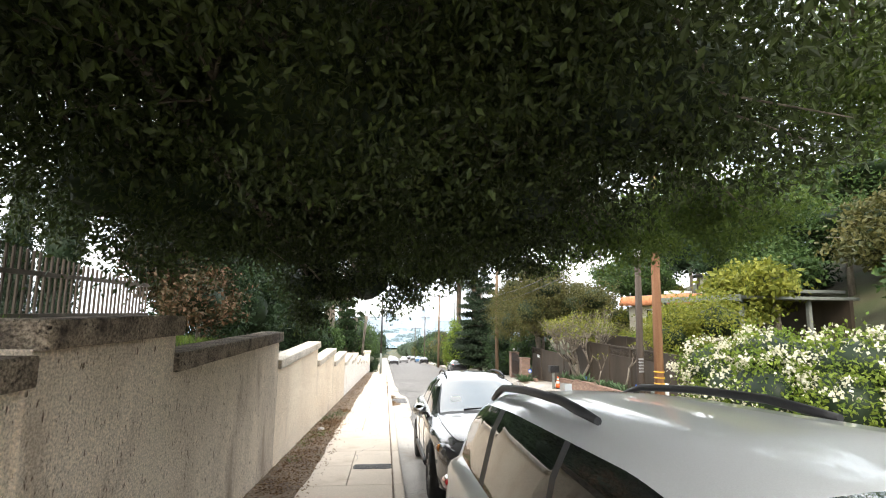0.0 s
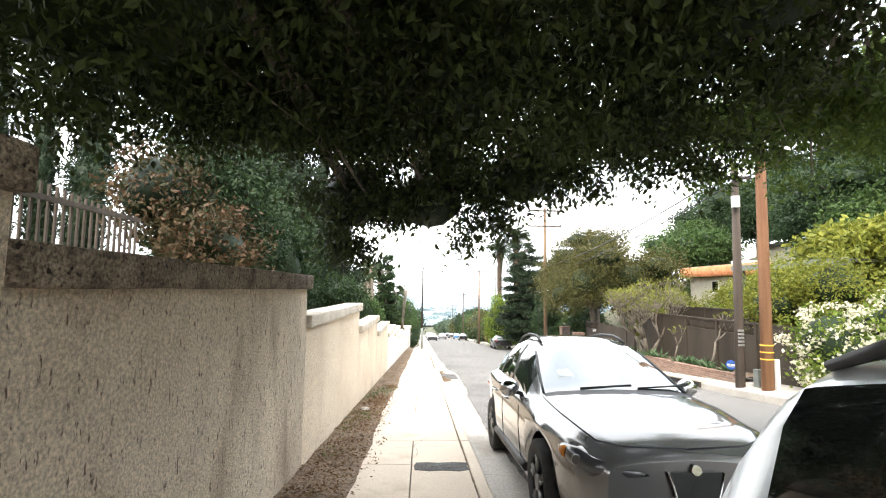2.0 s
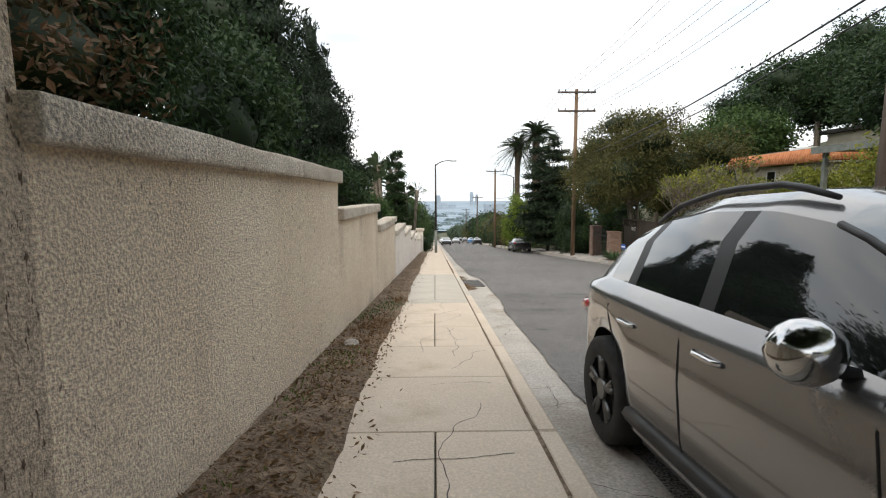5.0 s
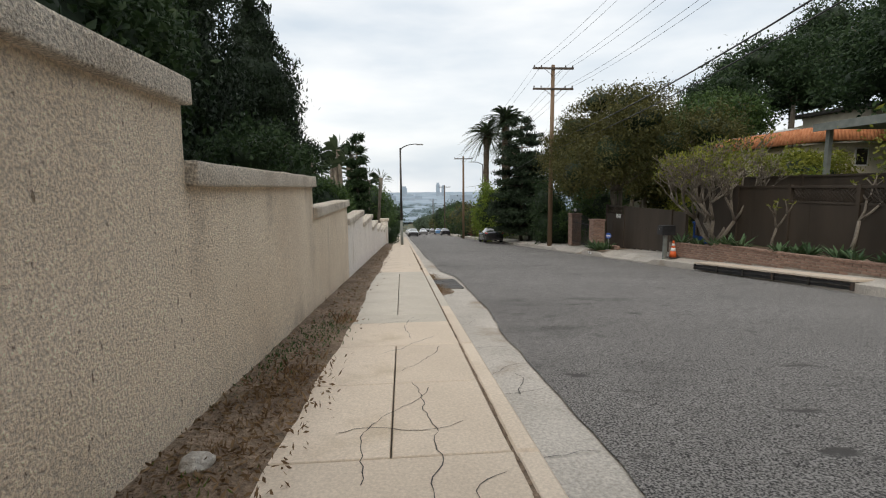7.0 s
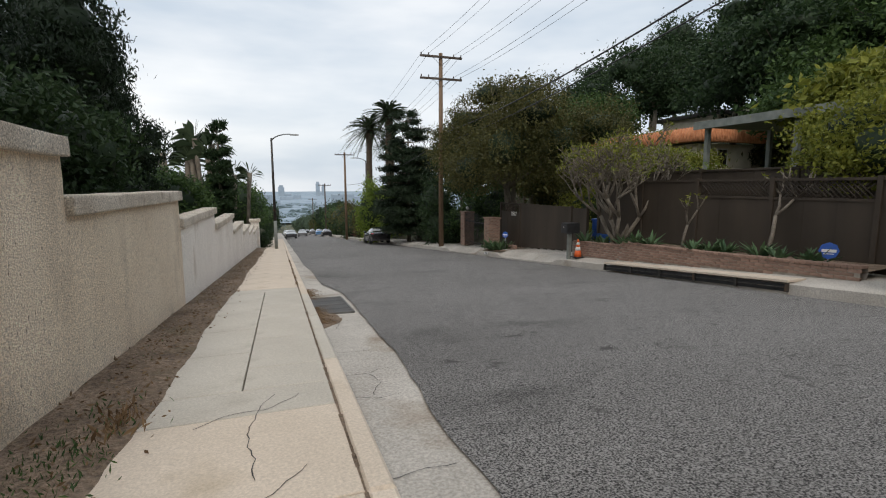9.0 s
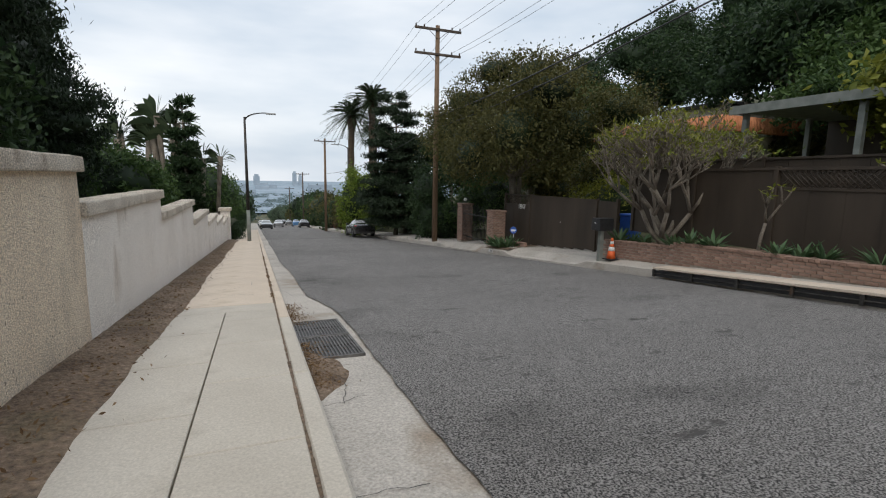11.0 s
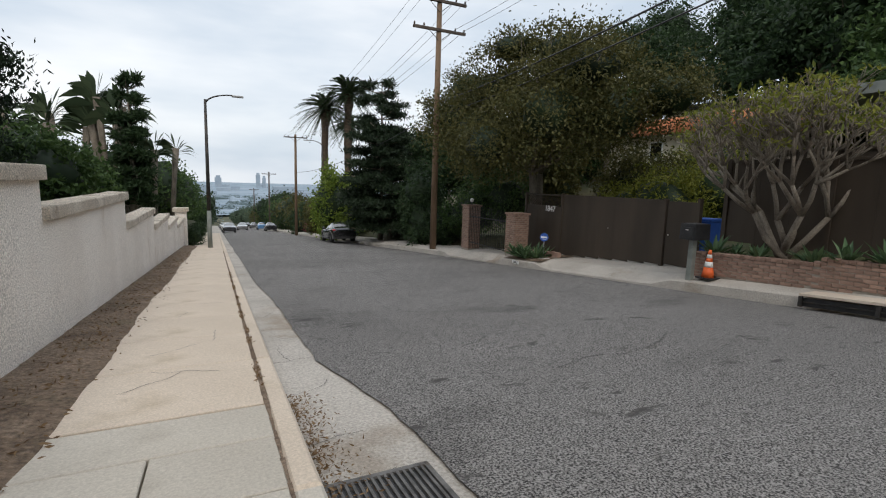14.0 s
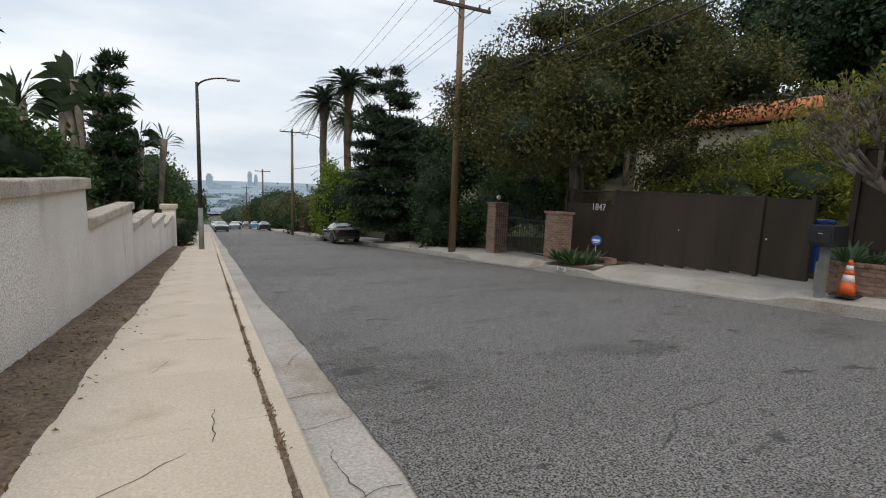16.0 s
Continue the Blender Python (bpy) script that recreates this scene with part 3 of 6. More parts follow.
# the street tree whose boughs hang over the pavement
street_tree = thing("street_tree", "large leafy street tree with dark drooping boughs over the pavement", "tree", (-3.4, -2.2, street(-2.2) + 1.1))
ox, oy, oz = -3.4, -2.2, street(-2.2) + 1.1
boughs = [([(0, 0, -0.4), (0.1, 0.2, 1.2), (0.5, 0.8, 2.6)], 0.3, 0.2)]
HANG = [(-2.7, 8.0, 3.1, 1.3, 1.3, 0.7), (-1.3, 8.8, 2.15, 0.8, 0.7, 0.62), (-0.5, 8.9, 2.15, 0.8, 0.75, 0.6), (0.45, 8.7, 2.4, 0.75, 0.7, 0.55), (1.4, 8.0, 2.75, 0.9, 0.9, 0.6), (2.7, 7.6, 2.9, 1.2, 1.0, 0.68), (4.2, 7.4, 3.3, 1.5, 1.4, 0.8),
        (-0.9, 7.8, 2.75, 1.4, 0.9, 0.55), (-2.6, 6.6, 2.95, 2.0, 1.6, 0.8), (-0.4, 7.2, 2.85, 1.6, 1.4, 0.7), (1.2, 6.6, 3.1, 1.6, 1.4, 0.7), (-0.8, 5.2, 3.35, 2.2, 1.8, 0.8), (1.8, 4.9, 3.55, 2.0, 1.9, 0.8), (4.2, 5.0, 4.0, 1.8, 1.8, 0.8),
        (-3.4, 3.8, 3.5, 2.4, 2.2, 0.8), (-3.0, 2.0, 3.9, 2.4, 2.0, 0.9), (0.0, 2.8, 4.0, 2.2, 2.0, 0.9), (-2.0, 0.0, 4.7, 3.0, 2.2, 1.2), (3.3, 8.9, 3.15, 1.3, 1.0, 0.7), (4.9, 8.8, 3.4, 1.3, 1.2, 0.8)]
UPPER = [(-2.4, 5.4, 4.2, 3.4, 3.0, 0.9), (0.8, 5.2, 4.4, 2.8, 2.8, 0.9), (-2.6, 0.8, 5.4, 2.2, 2.4, 0.9), (-1.2, 7.7, 3.4, 1.9, 1.3, 0.5), (1.6, 7.1, 3.75, 1.7, 1.1, 0.45)]
TREE_RNG = random.Random(3)
for x, y, z, rx, ry, rz in HANG:
    tip = Vector((x - ox, y - oy, z - oz))
    bend = Vector((0.5, 0.8, 2.6)).lerp(tip, 0.5) + Vector((0, 0, 0.7))
    boughs.append(([(0.5, 0.8, 2.6), bend, tip], 0.09, 0.02))
    for _ in range(6):
        end = tip + Vector((TREE_RNG.uniform(-0.8, 0.8) * rx, TREE_RNG.uniform(-0.7, 0.9) * ry, TREE_RNG.uniform(-0.9, 0.3) * rz))
        boughs.append(([bend.lerp(tip, TREE_RNG.uniform(0.3, 0.9)), tip.lerp(end, 0.5) + Vector((0, 0, 0.1)), end], 0.02, 0.004))
limbs(street_tree, boughs[0], boughs[1:])
# road-side boughs take the lit leaf colour, the rest the dark one
crown([(x - ox, y - oy, z - oz, rx, ry, rz) for x, y, z, rx, ry, rz in HANG if x > 2.5], 60000, 0.068, 0.032, LEAF_OUTER, street_tree, 13, name="outer_crown", label="crown-edge leaves coloured lighter for the sunlight on them", clumps=55, shell=0.1, spread=0.12, droop=0.8)
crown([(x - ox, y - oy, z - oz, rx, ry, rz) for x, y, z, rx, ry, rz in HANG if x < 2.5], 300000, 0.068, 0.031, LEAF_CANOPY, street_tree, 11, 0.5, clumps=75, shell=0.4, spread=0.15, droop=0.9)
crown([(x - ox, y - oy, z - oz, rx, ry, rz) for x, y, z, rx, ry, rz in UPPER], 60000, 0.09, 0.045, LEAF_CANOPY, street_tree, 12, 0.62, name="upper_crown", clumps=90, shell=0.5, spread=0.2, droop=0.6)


def cypress(x, y, height, r, seed, mat=None, lean=0.0, count=15000):
    """A dense dark column of upright sprays."""
    t = thing("cypress_tree", "tall dense dark green cypress behind the garden wall", "tree", on(x, y), group="cypresses behind the wall")
    rng = random.Random(seed)
    bl = []
    n = 9
    for i in range(n):
        k = i / (n - 1)
        rr = r * (0.75 + 0.35 * math.sin(k * 2.6 + 0.3)) * (1 - 0.72 * max(0, k - 0.55) / 0.45)
        bl.append((rng.uniform(-0.25, 0.25) * r + lean * k, rng.uniform(-0.25, 0.25) * r, 0.8 + k * (height - 1.2), rr, rr, height / n * 0.95))
    limbs(t, ([(0, 0, -0.3), (0, 0, height * 0.4), (lean * 0.8, 0, height * 0.8)], 0.22, 0.05), [])
    crown(bl, count * 2, 0.17, 0.055, mat or LEAF_CYPRESS, t, seed, 0.8, clumps=90, shell=0.8, spread=0.11, droop=-1.3)
    return t


cypress(-7.0, 36.4, 7.2, 2.0, 21)
cypress(-6.9, 31.6, 9.4, 1.7, 22, lean=0.3)
cypress(-7.4, 26.5, 10.8, 2.2, 23)
cypress(-6.6, 22.4, 8.8, 1.9, 24)
cypress(-15.1, 22.3, 9.6, 0.5, 25, count=4000)
cypress(-13.6, 22.6, 10.8, 0.8, 26, count=5000)
cypress(-16.6, 22.0, 9.8, 0.6, 27, count=4000)
tree("bushy dark green garden shrub behind the wall", on(-4.6, 17.6), [(0, 0, 1.6, 1.1, 1.3, 1.4), (0.3, -1.4, 1.3, 0.9, 1.0, 1.1), (-0.5, 1.3, 2.2, 1.1, 1.2, 1.5)], 15000, 0.13, 0.07, LEAF_DARK, 31, 0.08, core=0.68, category="shrub", name="garden_shrub")
tree("dark bushy thuja behind the wall", on(-4.9, 12.8), [(0.2, 0.4, 1.5, 1.1, 1.3, 1.4), (-0.1, 1.4, 2.4, 1.1, 1.2, 1.5)], 24000, 0.11, 0.05, LEAF_DARK, 32, 0.08, core=0.66, category="shrub", name="garden_shrub")
tree("low leafy shrub with reddish tips on the terrace", on(-4.2, 12.2), [(0, 0, 0.9, 0.8, 1.2, 0.7), (-0.5, 1.1, 1.2, 0.8, 0.9, 0.9), (-0.9, -0.2, 1.8, 0.8, 0.9, 0.9)], 10000, 0.10, 0.05, leaf_material("reddish_shrub_leaf", (0.03, 0.042, 0.016), (0.16, 0.085, 0.05)), 33, 0.05, core=0.7, category="shrub", name="garden_shrub")
tree("dark green shrub on the terrace", on(-3.9, 22.5), [(0, 0, 0.9, 1.0, 1.6, 0.9), (0.2, 2.0, 0.7, 0.8, 1.2, 0.8)], 7000, 0.12, 0.06, LEAF_DARK, 34, 0.06, core=0.75, category="shrub", name="garden_shrub")
tree("vine-hung dark shrub behind the wall", on(-5.2, 40.5), [(0, 0, 1.3, 1.5, 1.8, 1.2), (-1.2, 2.4, 1.7, 1.6, 1.6, 1.4), (0.2, 3.6, 1.0, 1.2, 1.4, 0.9)], 10000, 0.2, 0.11, LEAF_MID, 35, 0.1, core=0.8, category="shrub", name="garden_shrub")


def paddle_tree(x, y, height, seed, stems):
    """Giant bird-of-paradise: bare stems with fans of torn paddle leaves."""
    t = thing("paddle_leaf_tree", "tall strelitzia with bare brown stems and paddle leaves", "tree", on(x, y), group="strelitzias behind the wall")
    rng = random.Random(seed)
    for s in range(stems):
        bx, by = rng.uniform(-1.0, 1.0), rng.uniform(-0.8, 0.8)
        h = height * rng.uniform(0.72, 1.0)
        tx, ty = bx + rng.uniform(-0.5, 0.5), by + rng.uniform(-0.4, 0.4)
        bm = bmesh.new()
        tube(bm, [(bx, by, -0.3), ((bx + tx) / 2, (by + ty) / 2, h * 0.4), (tx, ty, h * 0.8)], [0.16, 0.13, 0.2], 8)
        part("stem", bm, BARK, t)
        bm = bmesh.new()
        for k in range(22):
            side = rng.choice((-1, 1))
            up = rng.uniform(0.1, 1.5)
            a = rng.uniform(-0.5, 0.5)
            d = Vector((side * math.cos(up) * math.cos(a), math.cos(up) * math.sin(a), math.sin(up)))
            w = Vector((-d.y, d.x, 0)).normalized() * 0.6 + Vector((0, 0.5, 0.3))
            w = (w - d * w.dot(d)).normalized()
            p = Vector((tx, ty, h * rng.uniform(0.72, 0.82)))
            q = p + d * 0.5
            ln = rng.uniform(0.7, 1.05) * height / 7
            v0 = bm.verts.new(p)
            prev = (v0, v0)
            for j in range(1, 7):
                u = j / 6
                c = q + d * ln * u + Vector((0, 0, -0.55 * ln * u * u * math.cos(up)))
                wd = 0.2 * ln * math.sin(math.pi * min(0.97, 0.12 + 0.88 * u)) * rng.uniform(0.7, 1.1)
                l, r = bm.verts.new(c - w * wd), bm.verts.new(c + w * wd)
                if prev[0] is prev[1]:
                    bm.faces.new((v0, r, l))
                else:
                    bm.faces.new((prev[0], prev[1], r, l))
                prev = (l, r)
        part("fan", bm, LEAF_PALM, t)
    return t


paddle_tree(-6.6, 53.5, 8.2, 41, 4)
paddle_tree(-5.0, 53.0, 8.8, 42, 3)
paddle_tree(-8.6, 50.0, 7.0, 45, 3)
paddle_tree(-3.6, 55.0, 6.0, 43, 4)


def tiered_conifer(x, y, height, r, seed, label, tiers=9, mat=None, dense=1.0, ground=None):
    """A conifer of flat storeys of needles with gaps of sky between them."""
    t = thing("tiered_conifer", label, "tree", on(x, y))
    rng = random.Random(seed)
    bl, rows = [], []
    for i in range(tiers):
        k = i / (tiers - 1)
        z = height * (0.12 + 0.86 * k)
        rr = r * (1 - 0.5 * k ** 2)
        m = 5 if k < 0.8 else 3
        for j in range(m):
            a = 2 * math.pi * j / m + rng.uniform(0, 1.2)
            c = rr * rng.uniform(0.45, 0.75)
            bl.append((math.cos(a) * c, math.sin(a) * c, z + rng.uniform(-0.2, 0.3), rr * 0.42, rr * 0.42, height / tiers * 0.26))
            rows.append(([(0, 0, z - 0.2), (math.cos(a) * c * 0.6, math.sin(a) * c * 0.6, z - 0.15), (math.cos(a) * rr, math.sin(a) * rr, z + 0.15)], 0.05, 0.015))
    limbs(t, ([(0, 0, -0.3), (0.05, 0, height * 0.5), (0, 0, height * 1.03)], 0.2, 0.03), rows)
    crown(bl, int(26000 * dense), 0.3, 0.07, mat or LEAF_CYPRESS, t, seed, 0.6, clumps=30, shell=0.4, spread=0.22, droop=-0.5)
    return t


tiered_conifer(9.9, 52.0, 10.6, 2.6, 51, "tall dark norfolk-type pine with flat storeys of needles", 12, None, 1.7)
tiered_conifer(11.3, 54.0, 7.6, 2.6, 52, "dark broad conifer beside the road", 8)
tiered_conifer(-4.1, 50.3, 6.9, 1.1, 53, "slim young conifer with upright tip", 8, LEAF_DARK, 0.6)


def feather_palm(x, y, height, r, seed):
    """A date palm: ringed trunk, a head of arching fronds with leaflets."""
    t = thing("feather_palm", "tall date palm with arching grey-green fronds", "palm", on(x, y), group="date palms")
    rng = random.Random(seed)
    bm = bmesh.new()
    n = 14
    tube(bm, [(0.1 * math.sin(i * 0.5), 0, -0.3 + (height + 0.3) * i / n) for i in range(n + 1)], [0.36 + 0.04 * (i % 2) + (0.16 if i > n - 2 else 0) for i in range(n + 1)], 10)
    part("trunk", bm, PALM_BARK, t)
    vs, fs = [], []
    for k in range(105):
        a, up = rng.uniform(0, 6.283), rng.uniform(-0.55, 1.35)
        d = Vector((math.cos(a) * math.cos(up), math.sin(a) * math.cos(up), math.sin(up)))
        side = Vector((-math.sin(a), math.cos(a), 0))
        ln = r * rng.uniform(0.8, 1.1)
        last = None
        for j in range(13):
            u = j / 12
            c = Vector((0, 0, height + 0.1)) + d * ln * u + Vector((0, 0, -0.5 * ln * u * u))
            if last is not None:
                for s in (-1, 1):
                    for q in range(2):
                        b = last.lerp(c, q / 2)
                        tip = b + side * s * 0.62 * (1 - u * 0.6) + d * 0.3 + Vector((0, 0, -0.10))
                        o = len(vs)
                        vs += [tuple(b - d * 0.13), tuple(b.lerp(tip, 0.5) + d * 0.06), tuple(tip), tuple(b + d * 0.13)]
                        fs.append((o, o + 1, o + 2, o + 3))
            last = c
    raw("fronds", vs, fs, LEAF_PALM, t)
    return t


feather_palm(13.4, 74.5, 14.8, 3.7, 61)
feather_palm(11.2, 76.0, 13.8, 3.7, 62)
feather_palm(16.0, 84.0, 13.0, 3.0, 63)
feather_palm(52.0, 93.0, 9.0, 2.6, 64)

# planting across the road
tree("broad round olive-brown street tree above the gate", on(11.6, 36.6, 0.3), [(0, 0, 5.0, 2.6, 2.8, 2.0), (0.2, -0.6, 7.2, 1.9, 2.2, 1.1), (-0.6, -3.2, 6.0, 1.8, 1.8, 1.2), (-0.8, 2.6, 6.2, 1.8, 1.8, 1.2), (2.6, -3.6, 5.4, 1.7, 1.7, 1.3), (-1.2, 4.6, 5.2, 1.8, 1.8, 1.5), (-1.4, 6.2, 5.2, 1.4, 1.5, 1.3), (-1.1, 4.4, 6.6, 1.5, 1.6, 1.0), (-1.0, 1.0, 7.5, 1.5, 1.6, 0.9), (-1.6, -2.4, 4.6, 2.0, 2.0, 1.6), (-1.4, 2.6, 4.3, 2.0, 2.2, 1.7), (1.6, -2.0, 4.8, 2.2, 2.2, 1.6), (0.4, 0.2, 6.0, 2.0, 2.2, 1.1), (-2.4, 0.2, 3.6, 1.6, 2.0, 1.3), (1.8, 2.0, 4.2, 2.0, 2.0, 1.5)],
     78000, 0.13, 0.065, LEAF_OLIVE, 71, 0.16, 0.1, 0.55, stems=4, clumps=80, shell=0.45)
tree("dense camellia with dark glossy leaves beside the pole", on(10.6, 45.6), [(0, 0, 1.6, 1.4, 1.8, 1.6), (-0.2, 0.6, 3.4, 1.2, 1.5, 1.5), (0.2, -1.6, 1.5, 1.1, 1.0, 1.3), (0.5, 2.4, 2.2, 1.2, 1.2, 1.8)], 15000, 0.16, 0.085, LEAF_DARK, 72, 0.08, core=0.78, category="shrub", name="camellia")
tree("ivy-covered mass of bright lime leaves beside the road", on(9.5, 61.5), [(-0.9, 0.2, 3.2, 1.4, 2.2, 3.0), (0, 0, 2.2, 1.5, 2.4, 2.4), (0.2, 0, 4.4, 1.3, 2.0, 1.5), (1.6, 1.5, 3.0, 1.8, 2.0, 2.4), (-0.5, -1.5, 3.6, 0.9, 1.0, 1.8)], 24000, 0.22, 0.13, LEAF_LIME, 73, 0.1, core=0.85, category="ivy", name="ivy_mass")
for k, (x, y, h, r) in enumerate([(11.6, 70, 3.6, 2.2), (11.4, 78, 3.8, 2.4), (11.0, 87, 3.4, 2.3), (12.2, 97, 3.8, 2.6), (11.8, 108, 3.2, 2.5)]):
    tree("rounded green hedge tree along the far kerb", on(x, y), [(0, 0, h * 0.5, r, r * 1.3, h * 0.55), (0.6, 1.8, h * 0.7, r * 0.8, r, h * 0.45), (-0.3, -1.6, h * 0.45, r * 0.8, r, h * 0.5)], 7000, 0.3, 0.16, LEAF_OLIVE if k % 2 else LEAF_DARK, 80 + k, 0.1, core=0.85, category="shrub", name="hedge_tree", group="hedge trees down the street")
tree("tangled grey-green shrub behind the brick pier", on(11.9, 42.2), [(0, 0, 1.5, 1.4, 1.8, 1.5), (0.6, -1.8, 2.0, 1.3, 1.4, 1.6), (-0.6, 1.2, 0.9, 1.0, 1.2, 0.9)], 9000, 0.14, 0.07, LEAF_MID, 91, 0.06, core=0.7, category="shrub", name="garden_shrub")
tree("yellow-green citrus tree leaning over the fence", on(12.6, 21.0, -0.5), [(0, 0, 3.1, 1.5, 1.6, 1.2), (-0.9, -1.0, 2.6, 1.1, 1.2, 1.0), (0.6, 0.9, 2.7, 1.0, 1.0, 0.8), (0.3, -2.2, 3.2, 1.4, 1.4, 1.2)], 15000, 0.12, 0.06, LEAF_YELLOW, 92, 0.1, 0.3, 0.6, name="citrus_tree", shell=0.45)
tree("golden bamboo-like shrub behind the gate", on(14.6, 33.2), [(0, 0, 1.2, 1.3, 2.0, 1.3), (0.2, 1.8, 1.0, 1.2, 1.4, 1.0)], 8000, 0.16, 0.05, LEAF_YELLOW, 93, 0.05, core=0.7, category="shrub", name="garden_shrub")
tree("low green shrubs behind the fence", on(13.6, 26.5), [(0, 0, 1.3, 1.0, 2.0, 1.0), (0.4, -2.4, 1.2, 1.0, 1.4, 0.9)], 6000, 0.13, 0.06, LEAF_LIME, 94, 0.05, core=0.7, category="shrub", name="garden_shrub")

tree("yellow-green leafy tree in front of the house", on(16.8, 34.6), [(0, 0, 1.5, 1.6, 1.8, 1.3), (0.5, -1.8, 1.3, 1.3, 1.4, 1.1), (-0.3, 1.8, 1.7, 1.5, 1.6, 1.4)], 14000, 0.16, 0.08, LEAF_OLIVE, 98, 0.1, core=0.7)
tree("yellow-green leafy tree below the tiled house", on(20.4, 34.6), [(0, 0, 2.2, 1.5, 1.7, 1.3), (0.3, 1.8, 1.9, 1.3, 1.5, 1.2), (-0.4, -1.6, 2.0, 1.2, 1.4, 1.2)], 11000, 0.17, 0.08, LEAF_YELLOW, 104, 0.1, core=0.65)
tree("golden shrub in front of the house", on(15.2, 31.4), [(0, 0, 1.4, 1.1, 1.5, 1.2)], 5000, 0.15, 0.05, LEAF_YELLOW, 99, 0.05, core=0.7, category="shrub", name="garden_shrub")

# the bush with white blossom and the hedge uphill
blossom = thing("blossom_bush", "large green bush covered in white blossom", "shrub", on(10.9, 15.6))
BB = [(0, 0, 1.0, 1.2, 1.8, 1.2), (0.2, 1.2, 1.6, 1.2, 1.4, 1.1), (-0.2, -1.6, 1.2, 1.2, 1.4, 1.1), (0.6, -3.2, 1.3, 1.2, 1.5, 1.2), (1.0, -0.6, 2.2, 1.3, 1.8, 1.0), (1.2, -3.0, 2.2, 1.3, 1.6, 1.0)]
limbs(blossom, ([(0, 0, -0.2), (0, 0, 0.6), (0.1, 0.1, 1.2)], 0.1, 0.04), [])
crown(BB, 13000, 0.12, 0.07, LEAF_LIME, blossom, 95, 0.8)
crown(BB, 5200, 0.10, 0.09, FLOWER, blossom, 96, name="blossom", label="clusters of small white flowers", clumps=60, shell=0.98, spread=0.07)
for k, (x, y, r) in enumerate([(13.4, 9.4, 1.5), (13.6, 5.6, 1.6), (13.5, 1.6, 1.5), (13.8, -2.5, 1.6)]):
    tree("clipped green hedge bush beside the drive", on(x, y), [(0, 0, 0.9, r, r * 1.3, 1.1), (0.4, 1.2, 1.2, r, r, 0.9)], 6500, 0.12, 0.07, LEAF_MID if k % 2 else LEAF_LIME, 97 + k, 0.06, core=0.85, category="hedge", name="hedge_bush", group="hedge uphill")

# trees on the hillside
HILL = [(20, 24, 5.0, 3.2, LEAF_YELLOW), (26, 30, 6.5, 3.6, LEAF_MID), (31, 40, 8.5, 4.4, LEAF_DARK), (36, 33, 10.0, 4.8, LEAF_DARK), (33, 24, 10.0, 4.6, LEAF_OLIVE), (40, 47, 11, 5.0, LEAF_DARK), (27, 49, 7.5, 3.8, LEAF_MID), (45, 60, 12, 5.2, LEAF_DARK), (24, 58, 8.0, 3.6, LEAF_OLIVE), (36, 66, 10, 4.4, LEAF_DARK),
        (44, 28, 12, 5.6, LEAF_DARK), (30, 12, 8, 4.4, LEAF_MID), (38, 14, 11, 5, LEAF_DARK), (24, 8, 6, 3.4, LEAF_DARK), (48, 78, 12, 5, LEAF_DARK), (22, 66, 8, 3.4, LEAF_DARK), (28, 2, 8, 4, LEAF_MID), (22, 16, 4.6, 2.8, LEAF_MID), (58, 100, 13, 6, LEAF_DARK), (40, 100, 11, 5, LEAF_OLIVE),
        (31, 30, 9.5, 5.0, LEAF_MID), (29, 36, 8.0, 4.5, LEAF_DARK), (36, 40, 11, 5.5, LEAF_DARK), (33, 50, 10, 5, LEAF_DARK), (40, 36, 12, 6, LEAF_DARK), (38, 56, 11, 5, LEAF_DARK), (30, 60, 9, 4.5, LEAF_MID), (26, 20, 7.0, 4.2, LEAF_OLIVE), (34, 18, 11, 5.5, LEAF_MID), (20, 52, 7, 3.4, LEAF_DARK), (18, 46, 6, 3.2, LEAF_OLIVE), (17, 58, 7.5, 3.2, LEAF_DARK)]
for k, (x, y, h, r, mt) in enumerate(HILL):
    g = random.Random(200 + k)
    bl = [(g.uniform(-0.6, 0.6) * r, g.uniform(-0.6, 0.6) * r, h * g.uniform(0.5, 0.92), r * g.uniform(0.4, 0.62), r * g.uniform(0.4, 0.62), h * g.uniform(0.13, 0.2)) for _ in range(8)]
    tree("tall dark evergreen tree on the hillside" if mt is LEAF_DARK else "leafy green tree on the hillside", on(x, y), bl, 12000, 0.30, 0.16, mt, 200 + k, 0.22, 0.4, 0.62, group="hillside trees", clumps=45, shell=0.5, spread=0.2)
for k in range(26):
    g = random.Random(300 + k)
    x, y = g.uniform(15.5, 46), g.uniform(0, 84)
    if 15 < x < 27 and 18 < y < 46:
        x += 13
    r = g.uniform(1.2, 2.4)
    tree("scrubby green bush on the slope", on(x, y), [(0, 0, r * 0.5, r, r, r * 0.8), (g.uniform(-1, 1), g.uniform(-1, 1), r * 0.9, r * 0.7, r * 0.8, r * 0.6)], 2600, 0.26, 0.14, g.choice((LEAF_MID, LEAF_OLIVE, LEAF_DARK, LEAF_YELLOW)), 300 + k, 0.06, core=0.82, category="shrub", name="hill_shrub", group="hillside scrub")


